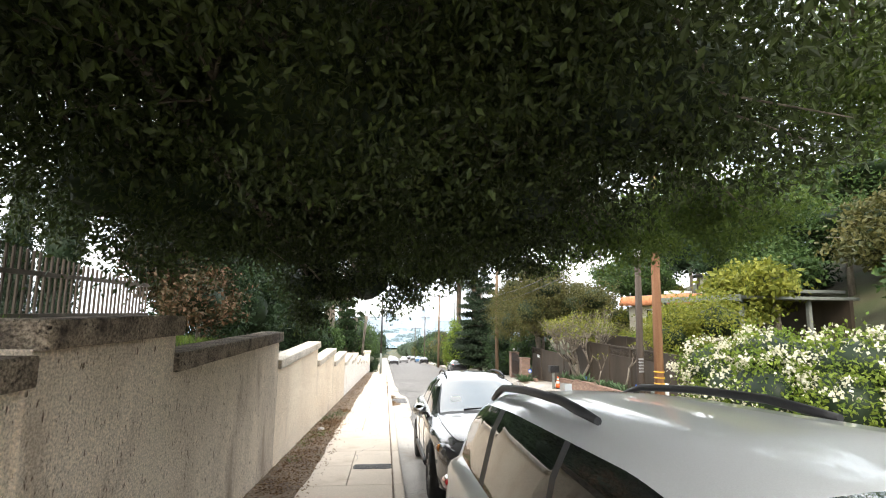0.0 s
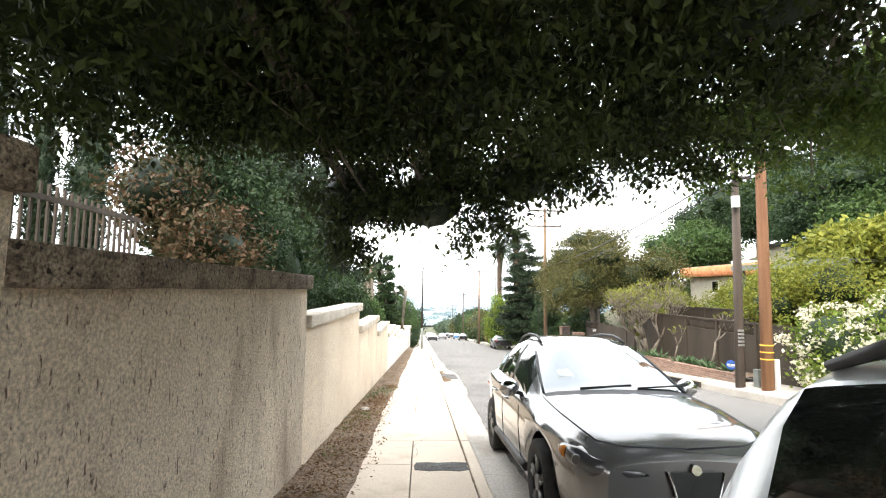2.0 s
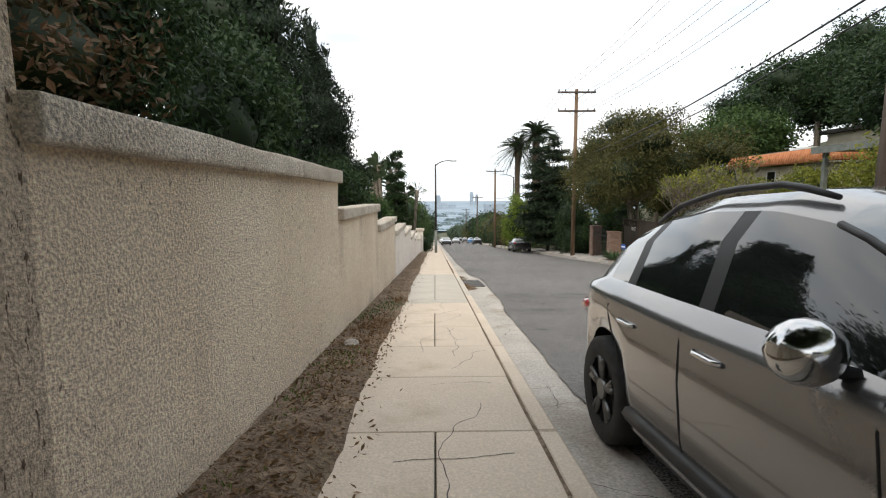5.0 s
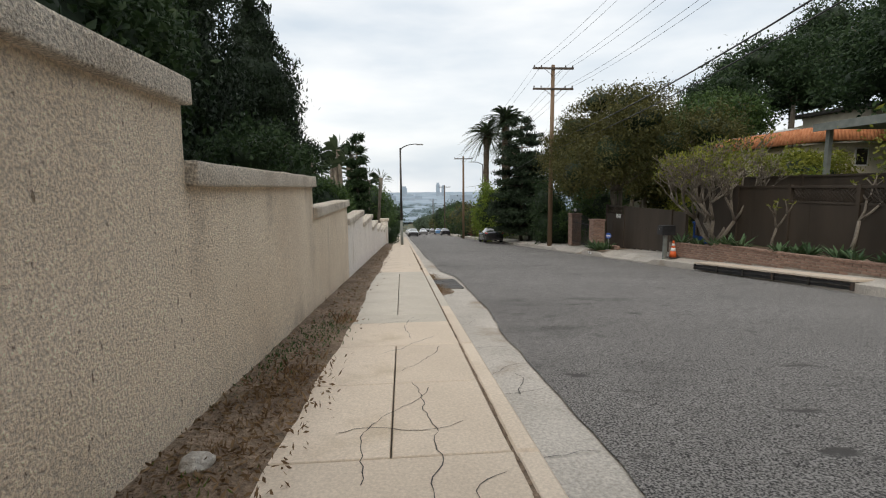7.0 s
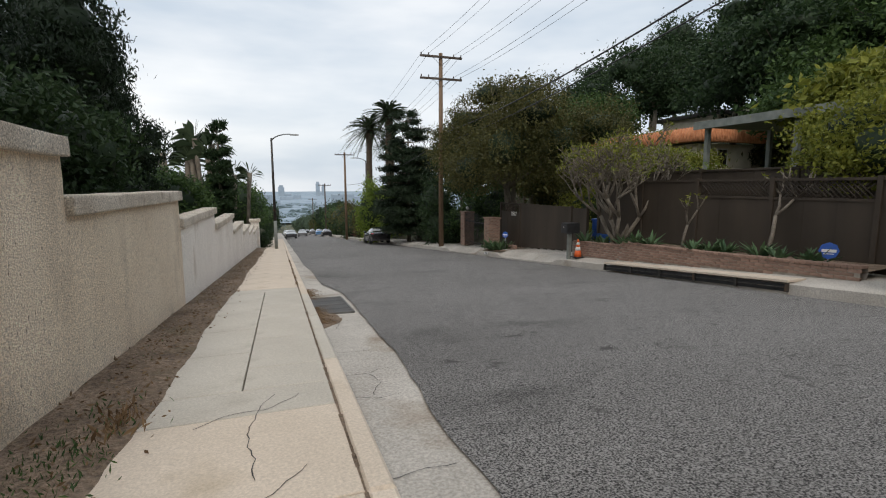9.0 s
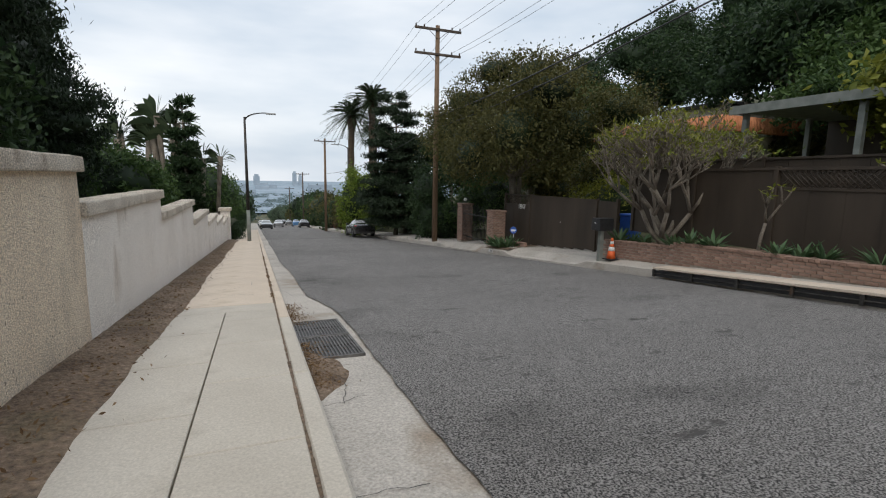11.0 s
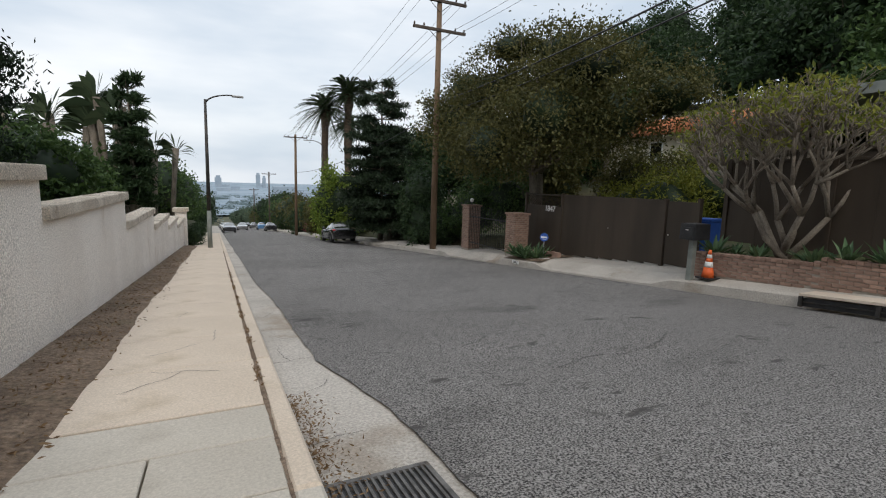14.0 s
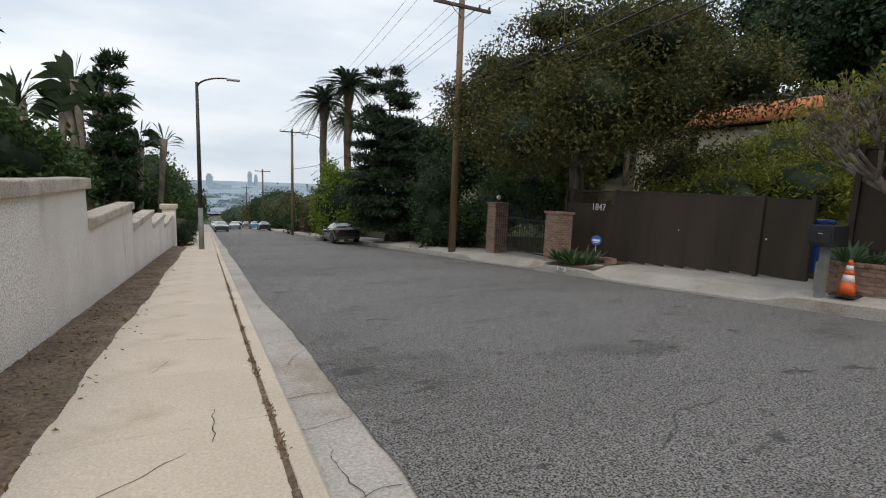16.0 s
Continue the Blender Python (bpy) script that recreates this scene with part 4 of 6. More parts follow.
def plumeria(x, y, up, seed, size, depth, label):
    """A bare forking tree with stubby pale branches and a few leaves at the tips."""
    t = thing("plumeria_tree", label, "tree", on(x, y, up))
    rng = random.Random(seed)
    bm, tips = bmesh.new(), []

    def fork(p, d, ln, r, left):
        q = p + d * ln
        mid = p.lerp(q, 0.5) + Vector((rng.uniform(-0.06, 0.06), rng.uniform(-0.06, 0.06), -0.03)) * ln
        tube(bm, [p, mid, q], [r, r * 0.85, r * 0.75], 6)
        if not left:
            tips.append(q)
            return
        for _ in range(3 if left > 1 and rng.random() < 0.75 else 2):
            nd = (d + Vector((rng.uniform(-0.95, 0.95), rng.uniform(-0.95, 0.95), rng.uniform(0.05, 0.7)))).normalized()
            nd.z = max(nd.z, 0.05)
            fork(q, nd, ln * rng.uniform(0.62, 0.85), r * 0.68, left - 1)

    stems = 6 if depth > 4 else 1
    for s in range(stems):
        a = 6.283 * s / stems + rng.uniform(-0.3, 0.3)
        out = 0.5 if stems > 1 else 0.2
        fork(Vector((rng.uniform(-0.12, 0.12), rng.uniform(-0.12, 0.12), -0.1)), Vector((math.cos(a) * out, math.sin(a) * out * 1.1, 0.8)).normalized(), size * rng.uniform(0.85, 1.1), 0.062 * size / 0.9, depth)
    part("branch_crown", bm, BARK, t, "smooth pale grey forking branches")
    places = np.repeat(np.array([list(p) for p in tips]), 2 if depth > 4 else 5, axis=0)
    v, f = leaf_quads(places, 0.13, 0.045, np.random.default_rng(seed), -0.4)
    raw("tip_foliage", v.tolist(), f.tolist(), LEAF_YELLOW, t, "small yellow-green leaves at the tips")
    return t


plumeria(10.35, 26.6, 0.95, 401, 1.12, 6, "spreading bare plumeria tree in the brick planter")
plumeria(10.15, 23.6, 0.98, 407, 0.62, 2, "thin young plumeria with few branches")
plumeria(10.25, 21.5, 0.98, 409, 0.75, 3, "young forked plumeria beside the fence")
# ---- across the road: kerb, planter, fence, gate ----
far_walk = thing("far_pavement", "narrow concrete pavement and driveway aprons across the road", "pavement", kind="structure")
def kerb_drop(y):
    """How far the far kerb is lowered at the two driveways."""
    a = min(1, max(0, (y - 28.3) / 0.5)) * min(1, max(0, (33.4 - y) / 0.5))
    b = min(1, max(0, (y - 35.4) / 0.5)) * min(1, max(0, (40.2 - y) / 0.5))
    c = min(1, max(0, (y - 6.0) / 0.8)) * min(1, max(0, (14.5 - y) / 0.8))
    return 0.15 * max(a, b, c)


rows = []
y = -14.0
while y < 262:
    s, k = street(y), kerb_drop(y)
    drive = 1 if k > 0.02 else 0
    back = 0.03 if drive else 0.0
    if 33.4 < y < 35.4:
        back = 0.05
    j = far_kerb(y) - 9.1
    rows.append([(9.09 + j, y, s - 0.4), (9.10 + j, y, s - 0.11 - k), (9.14 + j, y, s - 0.09 - k), (9.28 + j, y, s - 0.08 - k), (9.7, y, s + back * 0.4 - k * 0.3), (10.7, y, s + back), (11.3, y, s + back)])
    y += 0.25 if y < 46 else 4
link("apron", strip(bmesh.new(), rows), GUTTER, far_walk)

# long storm-drain mouth in the far kerb
drain = thing("storm_drain", "long kerbside storm drain with iron bars and a concrete lid", "drain", (9.0, 20.0, street(20.0) - 0.05))
# no hollow here: a flat black strip paints the opening's shade
bm = bmesh.new()
strip(bm, [[(-0.03, d, -SLOPE * d - 0.2), (-0.03, d, -SLOPE * d - 0.05)] for d in (0.0, 5.5)])
part("mouth", bm, BLACK, drain, "black strip for the shade inside the opening")
bm = bmesh.new()
cuboid(bm, (-0.07, 0, 0), (0.45, 5.5, 0.05), 0.008)
for v in bm.verts:
    v.co.z += -SLOPE * v.co.y - 0.02
part("lid", bm, CONCRETE, drain, "pale concrete lid")
for k in range(6):
    bm = bmesh.new()
    d = 0.02 + k * 1.09
    cuboid(bm, (-0.075, d - 0.03, -SLOPE * d - 0.21), (-0.02, d + 0.03, -SLOPE * d - 0.02), 0.006)
    part("bar", bm, IRON, drain)
bm = bmesh.new()
tube(bm, [(-0.055, 0, -0.12), (-0.055, 5.5, -0.12 - SLOPE * 5.5)], 0.012, 6)
part("rail", bm, IRON, drain)


def brick_wall(name, label, runs, base, tops, thick=0.22, cap=True):
    """Courses of single bricks before a mortar core, along +y from the thing's foot; tops: height by distance."""
    t = tagged(thing(name, label, "wall", base), kind="")
    length = runs
    core = bmesh.new()
    strip(core, [[(0.012, d, -SLOPE * d - 0.2), (0.012, d, tops(d) - 0.03), (thick, d, tops(d) - 0.03), (thick, d, -SLOPE * d - 0.2)] for d in np.linspace(0, length, 24)])
    part("mortar", core, MORTAR, t)
    bm = bmesh.new()
    cuboid(bm, (0, 0, 0), (0.06, 0.205, 0.062), 0.006)
    me = bpy.data.meshes.new("brick")
    bm.to_mesh(me)
    bm.free()
    me.materials.append(BRICK)
    bm = bmesh.new()
    cuboid(bm, (-0.02, 0, 0), (thick + 0.01, 0.098, 0.062), 0.007)
    cap_me = bpy.data.meshes.new("cap_brick")
    bm.to_mesh(cap_me)
    bm.free()
    cap_me.materials.append(BRICK)
    return t, me, cap_me


def planter_top(d):
    """Top of the planter along its length, with one step."""
    return (0.26 - d * 0.05 if d < 3.7 else 0.2 - d * 0.03 if d < 6.3 else -0.1 - (d - 6.3) * 0.05)


planter, brick_me, cap_me = brick_wall("brick_planter", "low red brick planter wall in front of the brown fence", 8.9, (9.62, 19.2, street(19.2)), planter_top)
z0 = street(19.2)
d = 0.0
while d < 8.9:
    c = new("cap_brick", cap_me)
    c.parent = planter
    c.matrix_basis = pose(0, d, planter_top(d) - 0.05, random.uniform(-1.5, 1.5), 0, random.uniform(-2, 2))
    d += 0.106
for course in range(13):
    d = 0.1 * (course % 2)
    while d < 8.75:
        zz = planter_top(d) - 0.125 - course * 0.073
        if zz > -SLOPE * d - 0.03 and len(planter.children) < 420:
            c = new("brick", brick_me)
            c.parent = planter
            c.matrix_basis = pose(random.uniform(-0.006, 0.004), d, zz, 0, 0, random.uniform(-1, 1))
        d += 0.216
bm = bmesh.new()
strip(bm, [[(9.67, y, z0 + planter_top(y - 19.2) - 0.12), (10.72, y, z0 + planter_top(y - 19.2) - 0.05)] for y in np.linspace(19.2, 28.1, 40)])
tagged(link("planter_soil", bm, DIRT), "dry soil filling the brick planter", "soil", kind="structure")
bm = bmesh.new()
cuboid(bm, (9.64, 28.0, street(28.1) - 0.2), (10.7, 28.2, z0 + planter_top(8.7) - 0.03), 0.01)
tagged(link("planter_end", bm, MORTAR), "rendered end of the brick planter", "wall", kind="structure")


def fence_run(x, y0, y1, foot, top, label, lattice=(), posts=2.35, rail=True):
    """Brown boarded fence: wide boards, posts, a top rail, some panels with lattice above."""
    f = thing("fence", label, "fence", (x, y0, 0))
    n = max(1, round((y1 - y0) / posts))
    w = (y1 - y0) / n
    for k in range(n + 1):
        bm = bmesh.new()
        yy = k * w
        cuboid(bm, (-0.06, yy - 0.05, foot(y0 + yy) - 0.1), (0.06, yy + 0.05, top + 0.07), 0.008)
        part("post", bm, TIMBER, f)
    for k in range(n):
        a, b = k * w + 0.05, (k + 1) * w - 0.05
        low = min(foot(y0 + a), foot(y0 + b)) - 0.1
        t = top - 0.42 if k in lattice else top
        boards = max(1, round((b - a) / 0.62))
        for j in range(boards):
            bm = bmesh.new()
            c = a + (b - a) * j / boards
            e = a + (b - a) * (j + 1) / boards
            cuboid(bm, (-0.015 + 0.002 * (j % 2), c + 0.0015, low), (0.02, e - 0.0015, t), 0.003)
            part("board", bm, TIMBER, f)
        if k in lattice:
            bm = bmesh.new()
            s = a
            while s < b - 0.3:
                tube(bm, [(0, s, t + 0.02), (0, s + 0.38, top - 0.02)], 0.014, 4)
                tube(bm, [(0.02, s + 0.38, t + 0.02), (0.02, s, top - 0.02)], 0.014, 4)
                s += 0.11
            part("lattice", bm, TIMBER, f, "diagonal lattice")
            bm = bmesh.new()
            cuboid(bm, (-0.04, a, t - 0.03), (0.04, b, t + 0.03), 0.005)
            part("rail", bm, TIMBER, f)
        bm = bmesh.new()
        cuboid(bm, (-0.05, a, top - 0.02), (0.05, b, top + 0.04), 0.006)
        part("rail", bm, TIMBER, f)
    return f


fence_run(10.75, 17.5, 28.2, lambda y: z0 + 0.1, 0.17, "tall dark brown boarded fence with lattice panels", lattice=(1, 2))
fence_run(12.5, 19.4, 28.5, lambda y: land(13, y), 0.5, "dark brown upper fence behind the planter", posts=3.0)
fence_run(10.75, 34.1, 36.3, lambda y: street(y) + 0.2, -0.84, "dark brown fence panel carrying the house number", lattice=(0,), posts=2.4)

gate = thing("driveway_gate", "wide dark brown sliding driveway gate, closed", "gate", (10.7, 29.85, 0))
for k in range(7):
    bm = bmesh.new()
    a, b = k * 4.2 / 7, (k + 1) * 4.2 / 7
    cuboid(bm, (-0.02, a + 0.0012, street(29.85 + b) + 0.1), (0.03, b - 0.0012, -0.84), 0.002)
    part("panel", bm, TIMBER, gate)
for yy in (0.0, 4.24):
    bm = bmesh.new()
    cuboid(bm, (-0.06, yy - 0.04, street(29.85 + yy) - 0.1), (0.06, yy + 0.04, -0.76), 0.008)
    part("post", bm, TIMBER, gate)
bm = bmesh.new()
cuboid(bm, (-0.03, 0, -0.84), (0.05, 4.2, -0.79), 0.006)
part("top_rail", bm, TIMBER, gate)
bm = bmesh.new()
tube(bm, [(-0.05, 2.0, -1.74), (-0.02, 2.0, -1.74)], 0.02, 8)
part("lock", bm, CHROME, gate)
side_door = thing("side_door", "dark brown boarded pedestrian door beside the gate", "door", (10.7, 28.87, 0))
bm = bmesh.new()
cuboid(bm, (-0.02, 0.02, street(29.4) + 0.06), (0.03, 0.9, -0.82), 0.004)
part("leaf", bm, TIMBER, side_door)
bm = bmesh.new()
tube(bm, [(-0.02, 0.8, -1.72), (-0.06, 0.8, -1.72)], 0.025, 8)
part("knob", bm, CHROME, side_door)
bm = bmesh.new()
cuboid(bm, (-0.06, -0.06, street(28.9) - 0.1), (0.06, 0.02, -0.72), 0.006)
part("post", bm, TIMBER, side_door)


def words(text, size, mat, parent, m, name="lettering", thick=0.004):
    """Lettering as a mesh of its own."""
    c = bpy.data.curves.new(name, "FONT")
    c.body, c.size, c.extrude, c.align_x, c.align_y = text, size, thick, "CENTER", "CENTER"
    ob = bpy.data.objects.new(name, c)
    me = bpy.data.meshes.new_from_object(ob)
    bpy.data.objects.remove(ob)
    me.materials.clear()
    me.materials.append(mat)
    t = new(name, me)
    t.parent = parent
    t.matrix_basis = m
    return t


FACE_ROAD = Matrix(((0, 0, -1, 0), (-1, 0, 0, 0), (0, 1, 0, 0), (0, 0, 0, 1)))
number = thing("house_number", "white house number 1847 on the brown fence", "number", (10.7, 34.75, -1.33))
words("1847", 0.3, WHITE, number, Matrix.Translation((-0.03, 0, 0)) @ FACE_ROAD)
plaque = thing("kerb_number", "white kerb plate with black number 1847", "number", (9.05, 34.4, street(34.4) - 0.15))
bm = bmesh.new()
cuboid(bm, (-0.008, -0.2, -0.055), (0.006, 0.2, 0.055), 0.003)
part("plate", bm, WHITE, plaque)
words("1847", 0.13, BLACK, plaque, Matrix.Translation((-0.012, 0, 0)) @ FACE_ROAD, thick=0.002)


def brick_pier(x, y, height, width):
    """A square pier of single bricks with a flat brick cap."""
    p = thing("brick_pier", "square red brick gate pier with a flat cap", "pier", (x, y, street(y) + 0.05), group="brick gate piers")
    bm = bmesh.new()
    cuboid(bm, (0.014, 0.014, -0.2), (width - 0.014, width - 0.014, height - 0.06))
    part("mortar", bm, MORTAR, p)
    h = 0.0
    row = 0
    while h < height - 0.12:
        for side in range(4):
            s = 0.0 if row % 2 else -0.1
            while s < width - 0.03:
                a, b = max(0.0, s), min(width, s + 0.19)
                if b - a > 0.05:
                    o = new("brick", BRICK_BLOCK)
                    o.parent = p
                    m = pose(width / 2, width / 2, 0, 0, 0, 90 * side) @ pose(-width / 2 + random.uniform(0, 0.006), a - width / 2, h)
                    o.matrix_basis = m @ Matrix.Diagonal((1, (b - a) / 0.2, 1, 1))
                s += 0.2
        h += 0.076
        row += 1
    bm = bmesh.new()
    cuboid(bm, (-0.04, -0.04, height - 0.06), (width + 0.04, width + 0.04, height + 0.01), 0.01)
    part("cap", bm, BRICK, p)
    return p


bm = bmesh.new()
cuboid(bm, (0, 0, 0), (0.05, 0.2, 0.066), 0.006)
BRICK_BLOCK = bpy.data.meshes.new("brick")
bm.to_mesh(BRICK_BLOCK)
bm.free()
BRICK_BLOCK.materials.append(BRICK)
brick_pier(9.93, 39.5, 1.95, 0.62)
brick_pier(9.63, 35.4, 1.5, 0.62)
iron_gate = thing("iron_gate", "black iron bar gate between brick piers", "gate", (10.0, 36.05, street(37.7)))
for k in range(24):
    bm = bmesh.new()
    yy = 0.02 + k * 3.4 / 23
    top = 1.55 + 0.16 * math.sin(math.pi * k / 23) + 0.25 * k / 23
    tube(bm, [(0, yy, 0.12 - SLOPE * (yy - 1.4)), (0, yy, top)], 0.011, 6)
    part("bar", bm, BLACK, iron_gate)
for zz in (0.2, 1.35):
    bm = bmesh.new()
    cuboid(bm, (-0.016, 0, zz - 0.02), (0.016, 3.43, zz + 0.02), 0.003)
    part("rail", bm, BLACK, iron_gate)
globe = thing("pier_lamp", "small globe lamp on the brick pier", "lamp", (10.24, 39.81, street(39.5) + 2.01))
bm = bmesh.new()
bmesh.ops.create_uvsphere(bm, u_segments=12, v_segments=8, radius=0.09, matrix=Matrix.Translation((0, 0, 0.2)))
part("globe", bm, WHITE, globe)
bm = bmesh.new()
tube(bm, [(0, 0, 0), (0, 0, 0.12)], 0.03, 8)
part("base", bm, BLACK, globe)


def aloe(x, y, z, n, ln, seed):
    t = thing("agave_plant", "green rosette of pointed agave leaves", "plant", (x, y, z), group="agaves")
    part("leaves", rosette(bmesh.new(), (0, 0, 0), n, ln, 0.09, seed), LEAF_AGAVE, t)
    return t


PL = random.Random(12)
for k, y in enumerate([20.2, 20.5, 20.9, 21.4, 22.4, 22.8, 23.2, 24.7, 25.3, 25.8, 26.9, 27.5, 27.8]):
    aloe(9.98 + PL.uniform(-0.1, 0.25), y, z0 + planter_top(y - 19.2) - 0.1, 26, PL.uniform(0.4, 0.62), 500 + k)
for k in range(6):
    aloe(9.55 + PL.uniform(-0.25, 0.4), 34.3 + PL.uniform(-0.4, 0.9), street(34.5) - 0.01, 26, PL.uniform(0.5, 0.75), 530 + k)
for k, (x, y) in enumerate([(13.3, 24.6), (13.4, 26.4), (13.2, 22.6)]):
    aloe(x, y, land(x, y) + 0.55, 34, 0.75, 550 + k)
bm = bmesh.new()
strip(bm, [[(9.2, y, street(y) - 0.06), (9.95, y, street(y) + 0.045), (10.75, y, street(y) + 0.07)] for y in np.linspace(33.3, 35.4, 6)])
tagged(link("planting_bed", bm, DIRT), "small dirt bed between the two driveways", "soil", kind="structure")
bm = bmesh.new()
for k in range(5):
    cuboid(bm, (10.0, 33.35 + k * 0.42, street(33.6 + k * 0.42)), (10.15, 33.75 + k * 0.42, street(33.6 + k * 0.42) + 0.22), 0.015)
tagged(link("bed_edging", bm, BRICK), "low brick edging of the bed beside the gate", "wall", kind="structure")


def yard_sign(x, y, z, r):
    """A small round blue sign on a thin post, facing up the street."""
    t = thing("yard_sign", "small round blue security sign on a post", "sign", (x, y, z), -50, group="security signs")
    bm = bmesh.new()
    tube(bm, [(0, 0.01, -0.1), (0, 0.01, 0.5)], 0.012, 6)
    part("post", bm, STEEL, t)
    bm = bmesh.new()
    tube(bm, [(0, 0.0, 0.6), (0, -0.012, 0.6)], r, 8)
    part("plate", bm, BLUE, t, "blue octagonal plate")
    bm = bmesh.new()
    cuboid(bm, (-r * 0.7, -0.018, 0.57), (r * 0.7, -0.014, 0.63))
    part("mark", bm, WHITE, t, "white bar mark")
    bm = bmesh.new()
    cuboid(bm, (-r * 0.5, -0.018, 0.53), (r * 0.5, -0.014, 0.545))
    part("mark", bm, WHITE, t, "white bar mark")
    return t


yard_sign(10.1, 20.05, street(20.05) - 0.1, 0.17)
yard_sign(9.75, 33.8, street(33.8) + 0.12, 0.15)

mailbox = thing("mailbox", "black box mailbox on a grey square post", "mailbox", (9.32, 27.93, street(27.93)))
bm = bmesh.new()
cuboid(bm, (-0.06, -0.06, -0.1), (0.06, 0.06, 0.84), 0.006)
part("post", bm, GREYWOOD, mailbox)
bm = bmesh.new()
cuboid(bm, (-0.22, -0.2, 0.84), (0.28, 0.2, 1.2), 0.02)
for v in bm.verts:
    if v.co.z > 1.0:
        v.co.y *= 0.92
part("box", bm, BLACK, mailbox)
bm = bmesh.new()
cuboid(bm, (-0.235, -0.15, 0.9), (-0.22, 0.15, 1.12), 0.006)
part("door", bm, BLACK, mailbox)
bm = bmesh.new()
cuboid(bm, (-0.245, -0.04, 1.05), (-0.235, 0.04, 1.075), 0.003)
part("handle", bm, CHROME, mailbox)

cone = thing("traffic_cone", "orange traffic cone with white collars on the kerb", "traffic cone", (9.46, 27.6, street(27.6) - 0.02))
bm = bmesh.new()
cuboid(bm, (-0.18, -0.18, 0), (0.18, 0.18, 0.035), 0.012)
part("base", bm, BLACK, cone)
for nm, a, b, ra, rb, mt in (("body", 0.035, 0.26, 0.13, 0.095, ORANGE), ("collar", 0.26, 0.38, 0.096, 0.074, WHITE), ("body", 0.38, 0.46, 0.074, 0.06, ORANGE), ("collar", 0.46, 0.54, 0.061, 0.047, WHITE), ("tip", 0.54, 0.64, 0.047, 0.028, ORANGE)):
    bm = bmesh.new()
    tube(bm, [(0, 0, a), (0, 0, b)], [ra, rb], 16)
    part(nm, bm, mt, cone)
bin_ = thing("recycling_bin", "blue recycling bin behind the fence", "bin", (11.7, 29.3, street(29.3)))
bm = bmesh.new()
cuboid(bm, (-0.25, -0.25, 0), (0.25, 0.25, 1.24), 0.03)
part("body", bm, BLUE, bin_)
bm = bmesh.new()
cuboid(bm, (-0.28, -0.28, 1.24), (0.28, 0.28, 1.32), 0.03)
part("lid", bm, BLUE, bin_)

# ---- houses on the slope ----
house = thing("house", "cream house with an orange tiled roof edge", "house", (22.6, 35.2, 0.9))
bm = bmesh.new()
cuboid(bm, (0, 0, -3.0), (8, 9.0, 1.55), 0.02)
part("wall", bm, CREAM, house)
roof = bmesh.new()
cuboid(roof, (-0.6, -0.6, 2.35), (8.6, 9.6, 2.45), 0.02)
part("roof", roof, GREYWOOD, house, "flat grey roof")
bm = bmesh.new()
for k in range(48):
    tube(bm, [(-0.75, -0.6 + k * 0.21, 1.6), (-0.55, -0.6 + k * 0.21, 2.4)], 0.11, 6)
part("tile_edge", bm, TILE, house, "orange clay tile mansard")
bm = bmesh.new()
for k in range(40):
    tube(bm, [(-0.6 + k * 0.21, -0.75, 1.6), (-0.6 + k * 0.21, -0.55, 2.4)], 0.11, 6)
part("tile_edge", bm, TILE, house, "orange clay tile mansard")
for k, yy in enumerate((1.6, 5.0)):
    w = part("window", cuboid(bmesh.new(), (-0.03, yy, 0.3), (0.05, yy + 0.9, 1.3), 0.01), WHITE, house)
    part("pane", cuboid(bmesh.new(), (-0.04, yy + 0.08, 0.38), (-0.025, yy + 0.82, 1.22)), GLASS, w)
w = part("window", cuboid(bmesh.new(), (1.5, -0.04, 0.3), (2.3, 0.05, 1.3), 0.01), WHITE, house)
part("pane", cuboid(bmesh.new(), (1.57, -0.05, 0.37), (2.23, -0.035, 1.23)), GLASS, w)
skylight = thing("rooftop_unit", "pale box on the flat roof of the house", "roof unit", (24.9, 40.7, 3.35))
part("box", cuboid(bmesh.new(), (0, 0, 0), (1.8, 1.4, 0.5), 0.03), WHITE, skylight)

carport = thing("carport", "flat-roofed carport of grey-green painted timber", "carport", (17.0, 22.7, 0.2))
part("roof", cuboid(bmesh.new(), (0, 0, 2.35), (6.5, 7.4, 2.5), 0.02), GREYWOOD, carport)
part("fascia", cuboid(bmesh.new(), (-0.06, -0.06, 2.24), (0.0, 7.46, 2.56), 0.01), GREYWOOD, carport)
part("upper_roof", cuboid(bmesh.new(), (2.5, 1.0, 2.75), (6.8, 5.5, 2.9), 0.02), GREYWOOD, carport)
for x, yy in ((0.3, 0.4), (0.3, 3.2), (0.3, 7.0), (4, 0.4), (4, 7.0)):
    part("post", cuboid(bmesh.new(), (x - 0.09, yy - 0.09, land(17 + x, 22.7 + yy) - 0.6), (x + 0.09, yy + 0.09, 2.36), 0.01), GREYWOOD, carport)
part("back_wall", cuboid(bmesh.new(), (5.9, 0, land(21.5, 26) - 0.5), (6.1, 7.4, 2.36)), TIMBER, carport, "dark wall at the back")
terrace = thing("hill_house", "far small house with a dark roof on the hill", "house", (34, 44, land(34, 44)))
part("wall", cuboid(bmesh.new(), (0, 0, -1), (7, 6, 2.4)), CREAM, terrace)
part("roof", cuboid(bmesh.new(), (-0.6, -0.6, 2.4), (7.6, 6.6, 2.7), 0.05), IRON, terrace)
